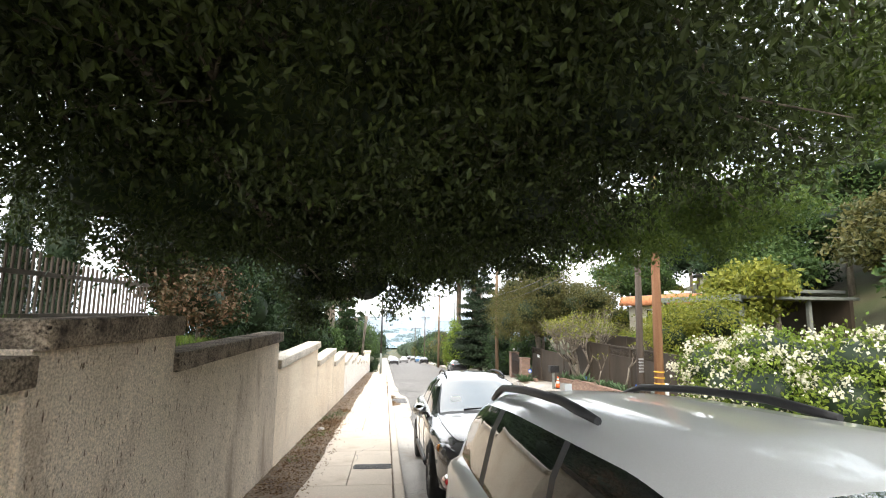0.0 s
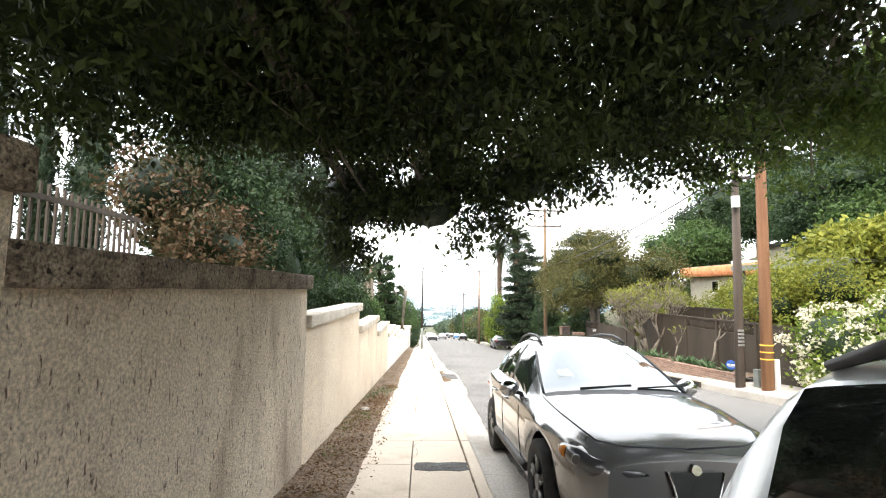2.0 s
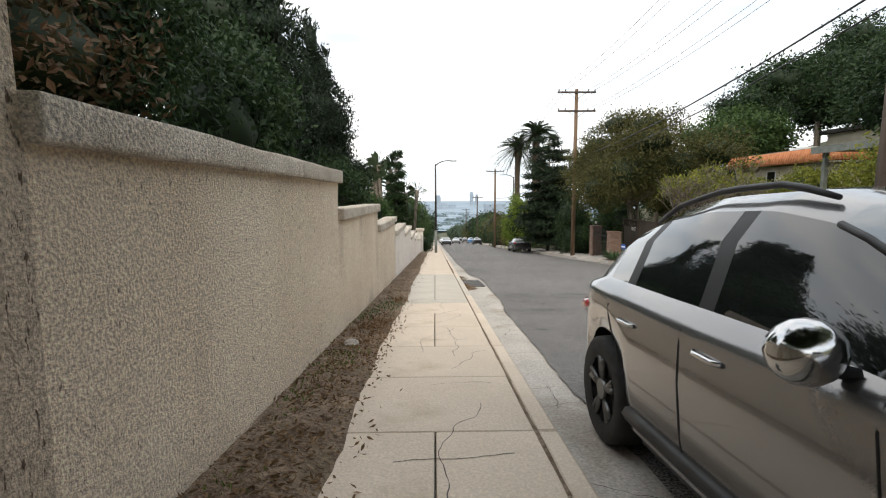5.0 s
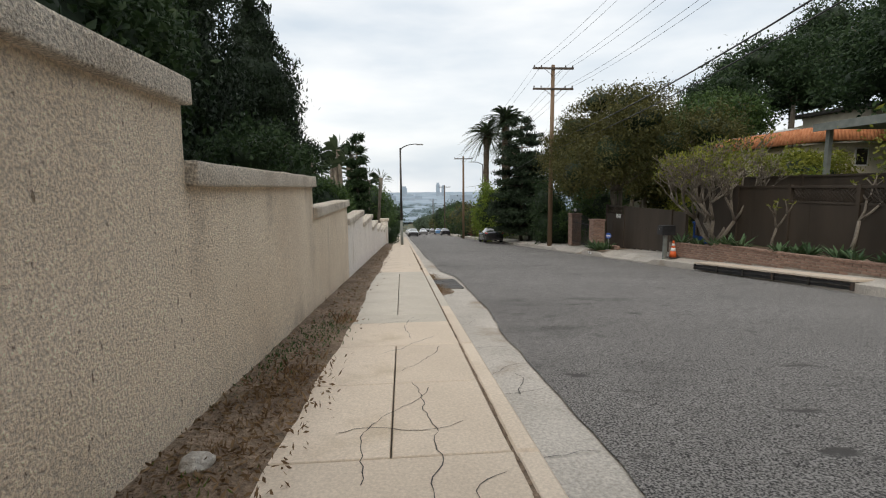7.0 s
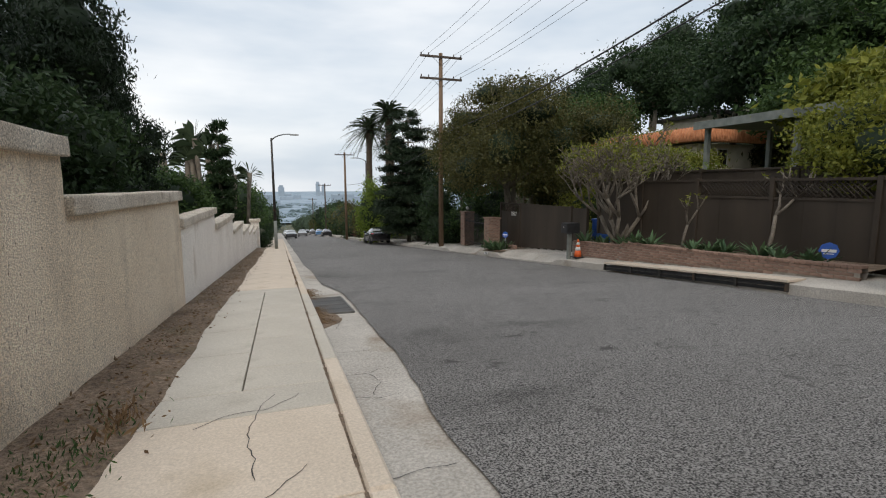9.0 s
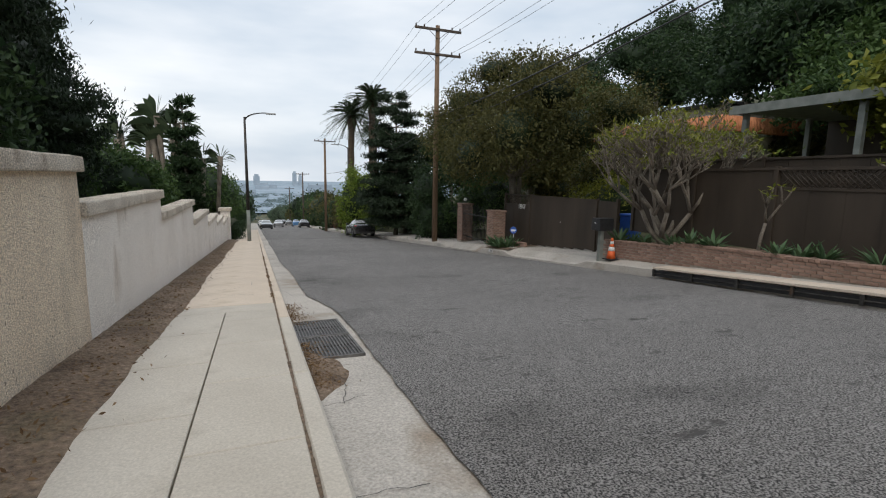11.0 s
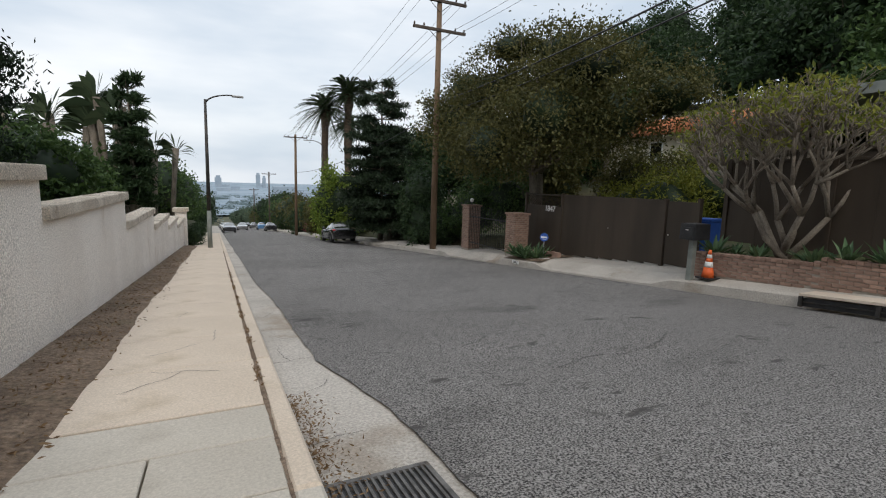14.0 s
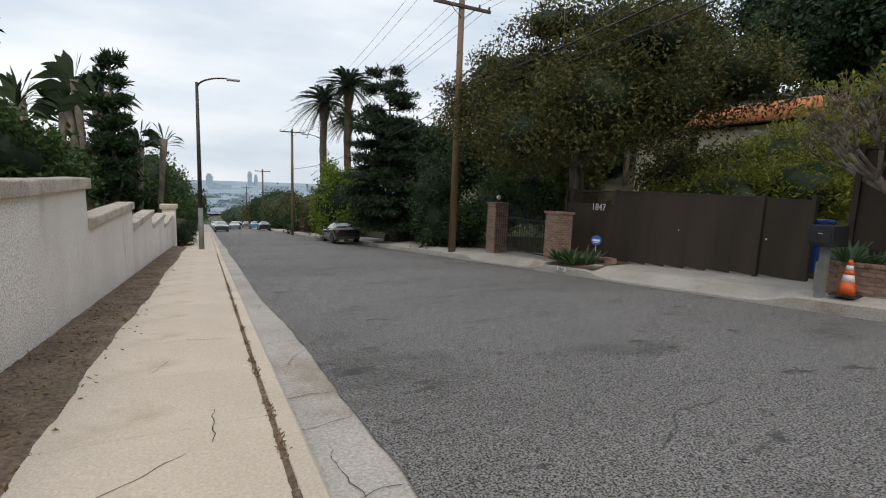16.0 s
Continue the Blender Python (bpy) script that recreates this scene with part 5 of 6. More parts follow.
# ---- poles, lamps and wires ----
def utility_pole(label, x, y, foot, top, r, mat, arms=(), arm_len=2.75, turn=0, tilt=0.0):
    t = thing("utility_pole", label, "utility pole", (x, y, foot), turn, group="utility poles")
    bm = bmesh.new()
    h = top - foot
    tube(bm, [(0, 0, -0.3), (tilt * 0.5, 0, h * 0.5), (tilt, 0, h)], [r, r * 0.88, r * 0.72], 12)
    part("shaft", bm, mat, t)
    for z in arms:
        bm = bmesh.new()
        cuboid(bm, (-arm_len / 2, -0.16, z - foot - 0.06), (arm_len / 2, -0.05, z - foot + 0.06), 0.008)
        arm = part("crossarm", bm, BARK_DARK, t)
        for k in (-0.95, -0.6, 0.6, 0.95):
            bm = bmesh.new()
            tube(bm, [(k * arm_len / 2, -0.1, z - foot + 0.06), (k * arm_len / 2, -0.1, z - foot + 0.13), (k * arm_len / 2, -0.1, z - foot + 0.2)], [0.02, 0.045, 0.03], 8)
            part("insulator", bm, BARK_DARK, arm)
        bm = bmesh.new()
        for s in (-1, 1):
            tube(bm, [(0, -0.1, z - foot - 0.5), (s * 0.55, -0.11, z - foot - 0.05)], 0.015, 5)
        part("brace", bm, IRON, t)
    return t


utility_pole("tall brown wooden utility pole with two crossarms", 9.32, 41.94, street(41.94), 7.95, 0.16, POLE_WOOD, (6.45, 7.72), 2.65)
utility_pole("distant wooden utility pole with one crossarm", 8.3, 78.6, street(78.6), 4.5, 0.17, POLE_WOOD, (4.15,), 2.6)
utility_pole("distant wooden utility pole with one crossarm", 9.2, 118, street(118), 0.6, 0.17, BARK_DARK, (0.2,), 2.6)
utility_pole("distant wooden utility pole with one crossarm", 9.4, 160, street(160), -3.4, 0.17, BARK_DARK, (-3.8,), 2.6)
ply = utility_pole("reddish wooden utility pole with yellow bands", 9.42, 17.4, street(17.4), 9.2, 0.165, BARK_RED, (8.3,), 2.6, 0, 0.12)
for z in (0.82, 1.02, 1.22):
    bm = bmesh.new()
    tube(bm, [(0.02, 0, z), (0.02, 0, z + 0.035)], 0.178, 12)
    part("band", bm, YELLOW, ply, "yellow marker band")
bm = bmesh.new()
cuboid(bm, (0.14, -0.2, 0.0), (0.24, -0.1, 0.85), 0.008)
part("riser", bm, WHITE, ply, "white riser pipe")
dark = utility_pole("dark wooden utility pole with a transformer bracket", 9.25, 18.35, street(18.35), 5.35, 0.14, BARK_DARK, (), 2.0, 0, 0.1)
bm = bmesh.new()
cuboid(bm, (-0.15, -0.26, 5.5), (0.05, -0.12, 5.85), 0.01)
part("notice", bm, WHITE, dark, "white notice plate")
bm = bmesh.new()
cuboid(bm, (-0.35, -0.2, 6.4), (0.5, -0.1, 6.5), 0.01)
part("bracket", bm, IRON, dark)
for k in range(5):
    bm = bmesh.new()
    cuboid(bm, (-0.12, -0.2, 1.2 + 0.11 * k), (0.05, -0.145, 1.26 + 0.11 * k), 0.005)
    part("tag", bm, STEEL, dark, "small metal tags")
meter = thing("utility_box", "small grey utility box at the foot of the poles", "box", (9.6, 18.0, street(18.0)))
part("body", cuboid(bmesh.new(), (-0.1, -0.1, -0.05), (0.12, 0.12, 0.5), 0.015), GREYWOOD, meter)


def lamp_post(label, x, y, top, reach, group="street lamps"):
    t = thing("street_lamp", label, "street lamp", (x, y, street(y)), group=group)
    h = top - street(y)
    bm = bmesh.new()
    tube(bm, [(0, 0, -0.1), (0, 0, 1.9)], [0.115, 0.1], 12)
    part("base", bm, GREYWOOD, t, "pale painted lower shaft")
    bm = bmesh.new()
    tube(bm, [(0, 0, 1.9), (0, 0, h * 0.6), (0, 0, h)], [0.095, 0.08, 0.06], 12)
    part("shaft", bm, IRON, t)
    bm = bmesh.new()
    pts = [(reach * (1 - math.cos(a)), 0, h - 0.25 + 0.55 * math.sin(a)) for a in (math.pi / 2 * i / 8 for i in range(9))]
    tube(bm, pts, [0.045 - 0.015 * i / 8 for i in range(9)], 8)
    part("arm", bm, IRON, t)
    bm = bmesh.new()
    cuboid(bm, (reach - 0.05, -0.11, h + 0.22), (reach + 0.5, 0.11, h + 0.31), 0.03)
    part("head", bm, STEEL, t, "flat grey lamp head")
    return t


lamp_post("tall dark street lamp on the pavement edge", -0.56, 47.75, 3.2, 1.25)
far_lamp = lamp_post("distant street lamp across the road", 9.6, 70.0, 3.0, 1.3)
far_lamp.matrix_basis = pose(9.6, 70.0, street(70), 0, 0, 180)


def wire(a, b, sag, r=0.012, name="cable", label="thin overhead cable between poles"):
    bm = bmesh.new()
    a, b = Vector(a), Vector(b)
    tube(bm, [a.lerp(b, k / 14) + Vector((0, 0, -4 * sag * (k / 14) * (1 - k / 14))) for k in range(15)], r, 5)
    return tagged(link(name, bm, BLACK), label, "cable", group="overhead cables")


for s in (-1.25, -0.8, 0.8, 1.25):
    for z, sag in ((7.87, 0.8), (6.6, 0.8)):
        if s > 0 or z > 7:
            wire((9.32 + s, 41.84, z), (8.3 + s, 78.5, 4.3), sag, 0.008)
            wire((9.32 + s, 41.84, z), (9.5 + s, 17.3, z + 1.3), 0.5, 0.008)
            wire((9.5 + s, 17.3, z + 1.3), (10.6 + s, -22.0, z + 4.4), 0.6, 0.008)
wire((9.32, 41.8, 3.2), (9.3, 18.2, 5.2), 0.45, 0.028, label="thick black telephone cable")
wire((9.32, 41.8, 2.6), (9.3, 18.2, 4.75), 0.4, 0.022, label="thick black telephone cable")
wire((9.3, 18.2, 5.2), (10.4, -22, 8.8), 0.6, 0.028, label="thick black telephone cable")
wire((9.3, 18.2, 4.75), (10.4, -22, 8.3), 0.6, 0.022, label="thick black telephone cable")
wire((9.32, 41.8, 2.8), (8.3, 78.4, 0.2), 0.7, 0.02, label="thick black telephone cable")
# ---- parked cars ----
def wheel(parent, x, y, r, width, seed, spokes=5):
    """A tyre with a spoked rim."""
    s = 1 if x > 0 else -1
    bm = bmesh.new()
    ring = [(0.62 * r, -0.42), (0.9 * r, -0.5), (0.985 * r, -0.42), (r, -0.2), (r, 0.2), (0.985 * r, 0.42), (0.9 * r, 0.5), (0.62 * r, 0.42)]
    n = 28
    vs = [[bm.verts.new((x + w * width, y + q * math.cos(a), r + q * math.sin(a))) for q, w in ring] for a in (2 * math.pi * k / n for k in range(n))]
    for k in range(n):
        for j in range(len(ring) - 1):
            f = bm.faces.new((vs[k][j], vs[k][j + 1], vs[(k + 1) % n][j + 1], vs[(k + 1) % n][j]))
            f.smooth = True
    t = part("tyre", bm, RUBBER, parent)
    bm = bmesh.new()
    face = x + s * width * 0.36
    for k in range(spokes):
        for d in (-0.13, 0.13):
            a = 2 * math.pi * k / spokes + 0.3
            b = a + d
            p = Vector((face, y + 0.08 * math.cos(a), r + 0.08 * math.sin(a)))
            q = Vector((face + s * 0.01, y + 0.62 * r * math.cos(b), r + 0.62 * r * math.sin(b)))
            tube(bm, [p, q], [0.028, 0.022], 6)
    tube(bm, [(face - s * 0.02, y, r), (face + s * 0.025, y, r)], 0.07, 12)
    n = 28
    ra, rb = 0.62 * r, 0.67 * r
    loop = [[bm.verts.new((face + s * o, y + q * math.cos(a), r + q * math.sin(a))) for q, o in ((ra, -0.06), (ra, 0.005), (rb, 0.012))] for a in (2 * math.pi * k / n for k in range(n))]
    for k in range(n):
        for j in range(2):
            bm.faces.new((loop[k][j], loop[k][j + 1], loop[(k + 1) % n][j + 1], loop[(k + 1) % n][j]))
    part("rim", bm, ALLOY, t, "dark alloy rim")
    bm = bmesh.new()
    tube(bm, [(x - s * 0.02, y, r), (x + s * width * 0.12, y, r)], 0.6 * r, 20)
    part("hub", bm, BLACK, t)
    return t


def car(label, m, keys, axles, paint, glass, r=0.36, sill=0.27, screen=(-1.0, -0.3), side=(-0.75, 1.7), rear=(1.75, 2.15), pillars=(0.35, 1.35), rails=True, lamps=True, name="car", detail=True, group="", rail_from=0.12, rail_lift=0.05, rail_r=0.02):
    """A car by stations along its length, nose at -y. keys: y, half width, belt, top, half width of the top."""
    t = new(name)
    t.empty_display_size = 0.3
    t.matrix_basis = m
    tagged(t, label, "car", group)
    k = np.array(keys)
    ys = sorted(set(np.round(np.linspace(k[0, 0], k[-1, 0], 74 if detail else 36), 4).tolist() + [round(v, 4) for v in (*screen, *side, *rear)]))

    def smooth(col, y):
        return float(np.mean([np.interp(y + d, k[:, 0], k[:, col]) for d in (-0.07, -0.035, 0, 0.035, 0.07)]))

    def ring(y):
        w, belt, top, tw = (smooth(c, y) for c in (1, 2, 3, 4))
        zb = sill + 0.05 * max(0, abs(y) - 1.9)
        for a in axles:
            d = abs(y - a)
            if d < r + 0.07:
                zb = max(zb, r + math.sqrt((r + 0.07) ** 2 - d * d) - 0.01)
        zb = min(zb, belt - 0.12)
        rise = max(top - belt, 0.015)
        return [(w * 0.955, zb), (w * 0.99, zb + (belt - zb) * 0.28), (w, zb + (belt - zb) * 0.62), (w * 0.985, belt - 0.05), (w * 0.955, belt),
                (w * 0.94 * 0.75 + tw * 0.25, belt + rise * 0.1), (w * 0.94 * 0.4 + tw * 0.6, belt + rise * 0.62), (tw * 1.03, belt + rise * 0.85), (tw * 0.84, belt + rise * 0.98), (tw * 0.42, top + 0.012), (0, top + 0.018)]

    rings = {y: ring(y) for y in ys}
    groups = {"body": [], "windscreen": [], "rear_window": []}
    nj = 11
    spans = [side[0], *pillars, side[1]]
    for a, b in zip(ys, ys[1:]):
        mid = (a + b) / 2
        for j in range(nj - 1):
            key = "body"
            if screen[0] <= mid <= screen[1] and j >= 7:
                key = "windscreen"
            elif rear[0] <= mid <= rear[1] and j >= 7:
                key = "rear_window"
            elif screen[0] - 0.07 <= mid < screen[0] and j >= 7:
                key = "cowl"
            elif side[0] <= mid <= side[1] and j in (5, 6):
                q = [i for i in range(len(spans) - 1) if spans[i] + (0.05 if i else 0) <= mid <= spans[i + 1] - (0.05 if i < len(spans) - 2 else 0)]
                key = "window_%d" % q[0] if q else "frame_%d" % min(range(len(pillars)), key=lambda i: abs(pillars[i] - mid))
            groups.setdefault(key, []).append((a, b, j))
    for key, faces in groups.items():
        for s in ((-1, 1) if key[:6] in ("window", "frame_") and key[-1].isdigit() else (0,)):
            bm = bmesh.new()
            seen = {}

            def vert(y, j, sg):
                x, z = rings[y][j]
                kk = (y, j, sg if x else 0)
                if kk not in seen:
                    seen[kk] = bm.verts.new((sg * x, y, z))
                return seen[kk]

            for a, b, j in faces:
                for sg in ((s,) if s else (-1, 1)):
                    q = [vert(a, j, sg), vert(b, j, sg), vert(b, j + 1, sg), vert(a, j + 1, sg)]
                    if len(set(q)) > 2:
                        f = bm.faces.new(list(dict.fromkeys(q if sg < 0 else q[::-1])))
                        f.smooth = True
            if key == "body":
                for y in (ys[0], ys[-1]):
                    loop = [vert(y, j, 1) for j in range(nj)] + [vert(y, j, -1) for j in range(nj - 2, -1, -1)]
                    bm.faces.new(loop if y > 0 else loop[::-1])
            if key[:6] == "frame_":
                part("door_pillar", bm, BLACK, t, "black door pillar")
            elif key == "cowl":
                part("cowl", bm, BLACK, t, "black cowl below the windscreen")
            elif key == "body":
                part("body", bm, paint, t)
            elif key == "windscreen":
                part("windscreen", bm, SCREEN, t, "pale reflecting windscreen")
            elif key == "rear_window":
                part("rear_window", bm, glass, t, "dark rear window")
            else:
                part("side_window", bm, glass, t, "dark side window")
    bm = bmesh.new()
    w = float(k[:, 1].max())
    cuboid(bm, (-w * 0.9, axles[0] + r + 0.12, 0.2), (w * 0.9, axles[1] - r - 0.12, 0.4))
    cuboid(bm, (-w * 0.7, k[0, 0] + 0.3, 0.24), (w * 0.7, k[-1, 0] - 0.3, 0.8))
    part("underbody", bm, BLACK, t, "dark underbody")
    for a in axles:
        for s in (-1, 1):
            wheel(t, s * (w - 0.13), a, r, 0.25, 1)

    def skin(y, zz, sg, out=0.004):
        """A place on the car's side at a height."""
        g = ring(y)
        for (x0, z0_), (x1, z1_) in zip(g, g[1:]):
            if z0_ <= zz <= z1_:
                return Vector((sg * (x0 + (x1 - x0) * (zz - z0_) / max(1e-6, z1_ - z0_) + out), y, zz))
        return Vector((sg * (g[0][0] + out), y, zz))

    if detail:
        belt_mid = smooth(2, 0.3)
        for sg in (-1, 1):
            for y0, y1 in ((side[0] - 0.1, side[0] - 0.02), (pillars[0], pillars[0] + 0.02), (pillars[1] - 0.1, pillars[1] + 0.05)):
                bm = bmesh.new()
                tube(bm, [skin(y0 + (y1 - y0) * i / 8, sill + 0.08 + (belt_mid - 0.03 - sill - 0.08) * i / 8, sg, 0.001) for i in range(9)], 0.005, 4)
                part("door_seam", bm, BLACK, t)
            bm = bmesh.new()
            tube(bm, [skin(y, sill + 0.1, sg, 0.004) for y in np.linspace(axles[0] + r + 0.1, axles[1] - r - 0.1, 8)], 0.045, 6)
            part("sill_trim", bm, BLACK, t, "black sill")
            for y in (pillars[0] - 0.22, pillars[1] - 0.26):
                bm = bmesh.new()
                tube(bm, [skin(y - 0.1, belt_mid - 0.11, sg, 0.002), skin(y - 0.06, belt_mid - 0.105, sg, 0.03), skin(y + 0.06, belt_mid - 0.1, sg, 0.03), skin(y + 0.1, belt_mid - 0.1, sg, 0.002)], 0.013, 6)
                part("door_handle", bm, CHROME, t, "bright door handle")
            bm = bmesh.new()
            base = skin(side[0] + 0.12, smooth(2, side[0]) + 0.03, sg, 0)
            bmesh.ops.create_uvsphere(bm, u_segments=12, v_segments=8, radius=1, matrix=Matrix.Translation(base + Vector((sg * 0.15, 0.0, 0.07))) @ Matrix.Diagonal((0.115, 0.085, 0.1, 1)))
            for v in bm.verts:
                if v.co.y > base.y + 0.05:
                    v.co.y = base.y + 0.05
            for f in bm.faces:
                f.smooth = True
            mirror = part("door_mirror", bm, CHROME if name == "grey_suv" else paint, t, "bright mirror housing")
            bm = bmesh.new()
            tube(bm, [base, base + Vector((sg * 0.12, 0.0, 0.03))], 0.025, 6)
            part("stalk", bm, BLACK, mirror)
            if rails:
                bm = bmesh.new()
                yy = np.linspace(screen[1] + rail_from, rear[0] - 0.05, 11)
                pts = []
                for i, y in enumerate(yy):
                    q = ring(float(y))
                    lift = rail_lift * min(1, i / 2, (10 - i) / 2)
                    pts.append((sg * (q[8][0] + 0.02), float(y), q[8][1] + 0.01 + lift))
                tube(bm, pts, [rail_r * (0.7 if i in (0, 10) else 1) for i in range(11)], 8)
                part("roof_rail", bm, BLACK, t, "black roof rail")
            q0 = k[0, 0]
            hl = [skin(q0 + 0.5, 0.795, sg, -0.012), skin(q0 + 0.36, 0.775, sg, -0.035), skin(q0 + 0.22, 0.745, sg, -0.05), skin(q0 + 0.11, 0.71, sg, -0.035), Vector((sg * 0.46, q0 + 0.02, 0.685)), Vector((sg * 0.3, q0 + 0.015, 0.67))]
            bm = bmesh.new()
            tube(bm, hl, [0.012, 0.058, 0.088, 0.072, 0.036, 0.012], 12)
            lamp = part("headlight", bm, CLEAR_LAMP, t, "dark slit headlight")
            bm = bmesh.new()
            tube(bm, [hl[2] + Vector((sg * 0.05, -0.066, 0)), hl[2] + Vector((sg * 0.058, -0.078, 0))], [0.042, 0.034], 14)
            part("lens", bm, ALLOY, lamp, "round lens with a bright ring")
            bm = bmesh.new()
            tube(bm, [hl[0].lerp(hl[1], 0.35) + Vector((sg * 0.012, 0, 0)), hl[1] + Vector((sg * 0.024, -0.01, 0)), hl[1].lerp(hl[2], 0.3) + Vector((sg * 0.03, -0.02, 0))], [0.014, 0.046, 0.05], 8)
            part("indicator", bm, AMBER, lamp, "amber indicator")
            bm = bmesh.new()
            pts = []
            for y in np.linspace(screen[0] - 0.05, q0 + 0.2, 12):
                g = ring(float(y))
                pts.append((sg * (g[7][0] * 0.6 + g[6][0] * 0.4), float(y), g[7][1] * 0.6 + g[6][1] * 0.4 + 0.004))
            g = ring(q0 + 0.12)
            pts += [(sg * g[8][0], q0 + 0.12, g[8][1] + 0.004), (0, q0 + 0.08, ring(q0 + 0.08)[10][1] + 0.004)]
            tube(bm, pts, 0.006, 4)
            part("bonnet_seam", bm, BLACK, t)
            bm = bmesh.new()
            pts = []
            for y in np.linspace(screen[0], screen[1], 7):
                g = ring(float(y))
                pts.append((sg * g[7][0], float(y), g[7][1] + 0.003))
            tube(bm, pts, 0.014, 5)
            part("screen_trim", bm, BLACK, t)
            bm = bmesh.new()
            q1 = k[-1, 0]
            tube(bm, [skin(q1 - 0.42 + 0.06 * i, 0.93 - 0.012 * i, sg, -0.008) for i in range(7)], [0.01, 0.03, 0.045, 0.055, 0.06, 0.058, 0.05], 10)
            part("tail_light", bm, RED_LAMP, t, "red tail light")
        bm = bmesh.new()
        q0 = k[0, 0]
        prism(bm, [(-0.2, 0), (0.2, 0), (0.13, 0.26), (0.0, 0.36), (-0.13, 0.26)], -0.02, 0.02)
        g = part("grille", bm, BLACK, t, "dark shield grille")
        g.matrix_basis = pose(0, q0 - 0.012, 0.70, -92, 0, 0)
        bm = bmesh.new()
        tube(bm, [(-0.2, q0 - 0.03, 0.70), (-0.13, q0 - 0.03, 0.44), (0, q0 - 0.03, 0.34), (0.13, q0 - 0.03, 0.44), (0.2, q0 - 0.03, 0.70)], 0.012, 6)
        part("grille_surround", bm, CHROME, t)
        bm = bmesh.new()
        tube(bm, [(0, q0 - 0.028, 0.715), (0, q0 - 0.04, 0.717)], 0.036, 14)
        part("badge", bm, CHROME, t, "round badge")
        for s in (-0.35, 0.25):
            bm = bmesh.new()
            ya = screen[0] + 0.02
            tube(bm, [(s, ya, smooth(3, ya) + 0.02), (s + 0.3, ya + 0.025, smooth(3, ya + 0.025) + 0.022), (s + 0.55, ya + 0.05, smooth(3, ya + 0.05) + 0.02)], 0.009, 5)
            part("wiper", bm, BLACK, t)
    return t


TILT = radians(-5.0)
STELVIO = [(-2.34, 0.60, 0.70, 0.73, 0.40), (-2.25, 0.76, 0.79, 0.84, 0.55), (-2.0, 0.87, 0.86, 0.94, 0.66), (-1.5, 0.93, 0.92, 1.02, 0.72), (-0.98, 0.945, 0.96, 1.08, 0.72), (-0.6, 0.95, 0.985, 1.30, 0.67), (-0.2, 0.95, 1.0, 1.53, 0.60), (0.2, 0.95, 1.01, 1.62, 0.58), (0.7, 0.95, 1.03, 1.64, 0.57), (1.2, 0.95, 1.06, 1.59, 0.55), (1.65, 0.93, 1.09, 1.49, 0.53), (1.88, 0.885, 1.08, 1.28, 0.58), (2.03, 0.81, 1.0, 1.06, 0.58), (2.11, 0.70, 0.82, 0.87, 0.5)]
grey = car("dark grey metallic crossover parked at the kerb, nose uphill", Matrix.Translation((1.42, 9.57, street(9.57) - 0.15)) @ Matrix.Rotation(TILT, 4, "X"), STELVIO, (-1.41, 1.41), PAINT_GREY, GLASS, 0.365, 0.27, (-0.96, -0.16), (-0.62, 1.58), (1.58, 1.97), (0.33, 1.2), name="grey_suv", rail_lift=0.028, rail_r=0.017)
bm = bmesh.new()
strip(bm, [[(-0.52, -0.74, 1.222), (-0.36, -0.74, 1.227)], [(-0.5, -0.63, 1.287), (-0.36, -0.63, 1.292)]])
part("permit", bm, WHITE, grey, "white paper permit behind the windscreen")
PILOT = [(-2.5, 0.70, 0.78, 0.84, 0.50), (-2.4, 0.84, 0.90, 0.98, 0.62), (-2.15, 0.93, 0.98, 1.06, 0.72), (-1.78, 0.955, 1.0, 1.13, 0.74), (-1.5, 0.96, 1.02, 1.33, 0.72), (-1.05, 0.96, 1.03, 1.61, 0.67), (-0.6, 0.96, 1.04, 1.67, 0.66), (0.9, 0.96, 1.05, 1.69, 0.66), (1.6, 0.96, 1.07, 1.66, 0.65), (2.05, 0.95, 1.09, 1.58, 0.63), (2.25, 0.93, 1.05, 1.30, 0.68), (2.36, 0.90, 0.98, 1.02, 0.70), (2.42, 0.84, 0.80, 0.84, 0.7)]
silver = car("silver family SUV parked at the kerb under the tree", Matrix.Translation((1.32, 3.2, street(3.2) - 0.15)) @ Matrix.Rotation(TILT, 4, "X"), PILOT, (-1.42, 1.42), PAINT_SILVER, GLASS, 0.37, 0.28, (-1.77, -1.02), (-1.4, 2.0), (2.06, 2.27), (-0.05, 1.15), name="silver_suv", rail_from=0.9, rail_lift=0.04, rail_r=0.026)
bm = bmesh.new()
prism(bm, [(-0.03, 0), (0.03, 0), (0.012, 0.16), (-0.012, 0.16)], 0, 0.06)
fin = part("aerial_fin", bm, PAINT_SILVER, silver)
fin.matrix_basis = pose(0, 1.7, 1.66)
SEDAN = [(-2.3, 0.6, 0.66, 0.7, 0.45), (-2.1, 0.82, 0.78, 0.84, 0.6), (-1.2, 0.9, 0.88, 0.98, 0.66), (-0.9, 0.9, 0.9, 1.04, 0.66), (-0.2, 0.9, 0.92, 1.38, 0.54), (0.5, 0.9, 0.93, 1.45, 0.53), (1.1, 0.9, 0.95, 1.33, 0.54), (1.65, 0.89, 0.97, 1.08, 0.62), (2.1, 0.86, 0.93, 1.0, 0.64), (2.3, 0.75, 0.78, 0.84, 0.6)]


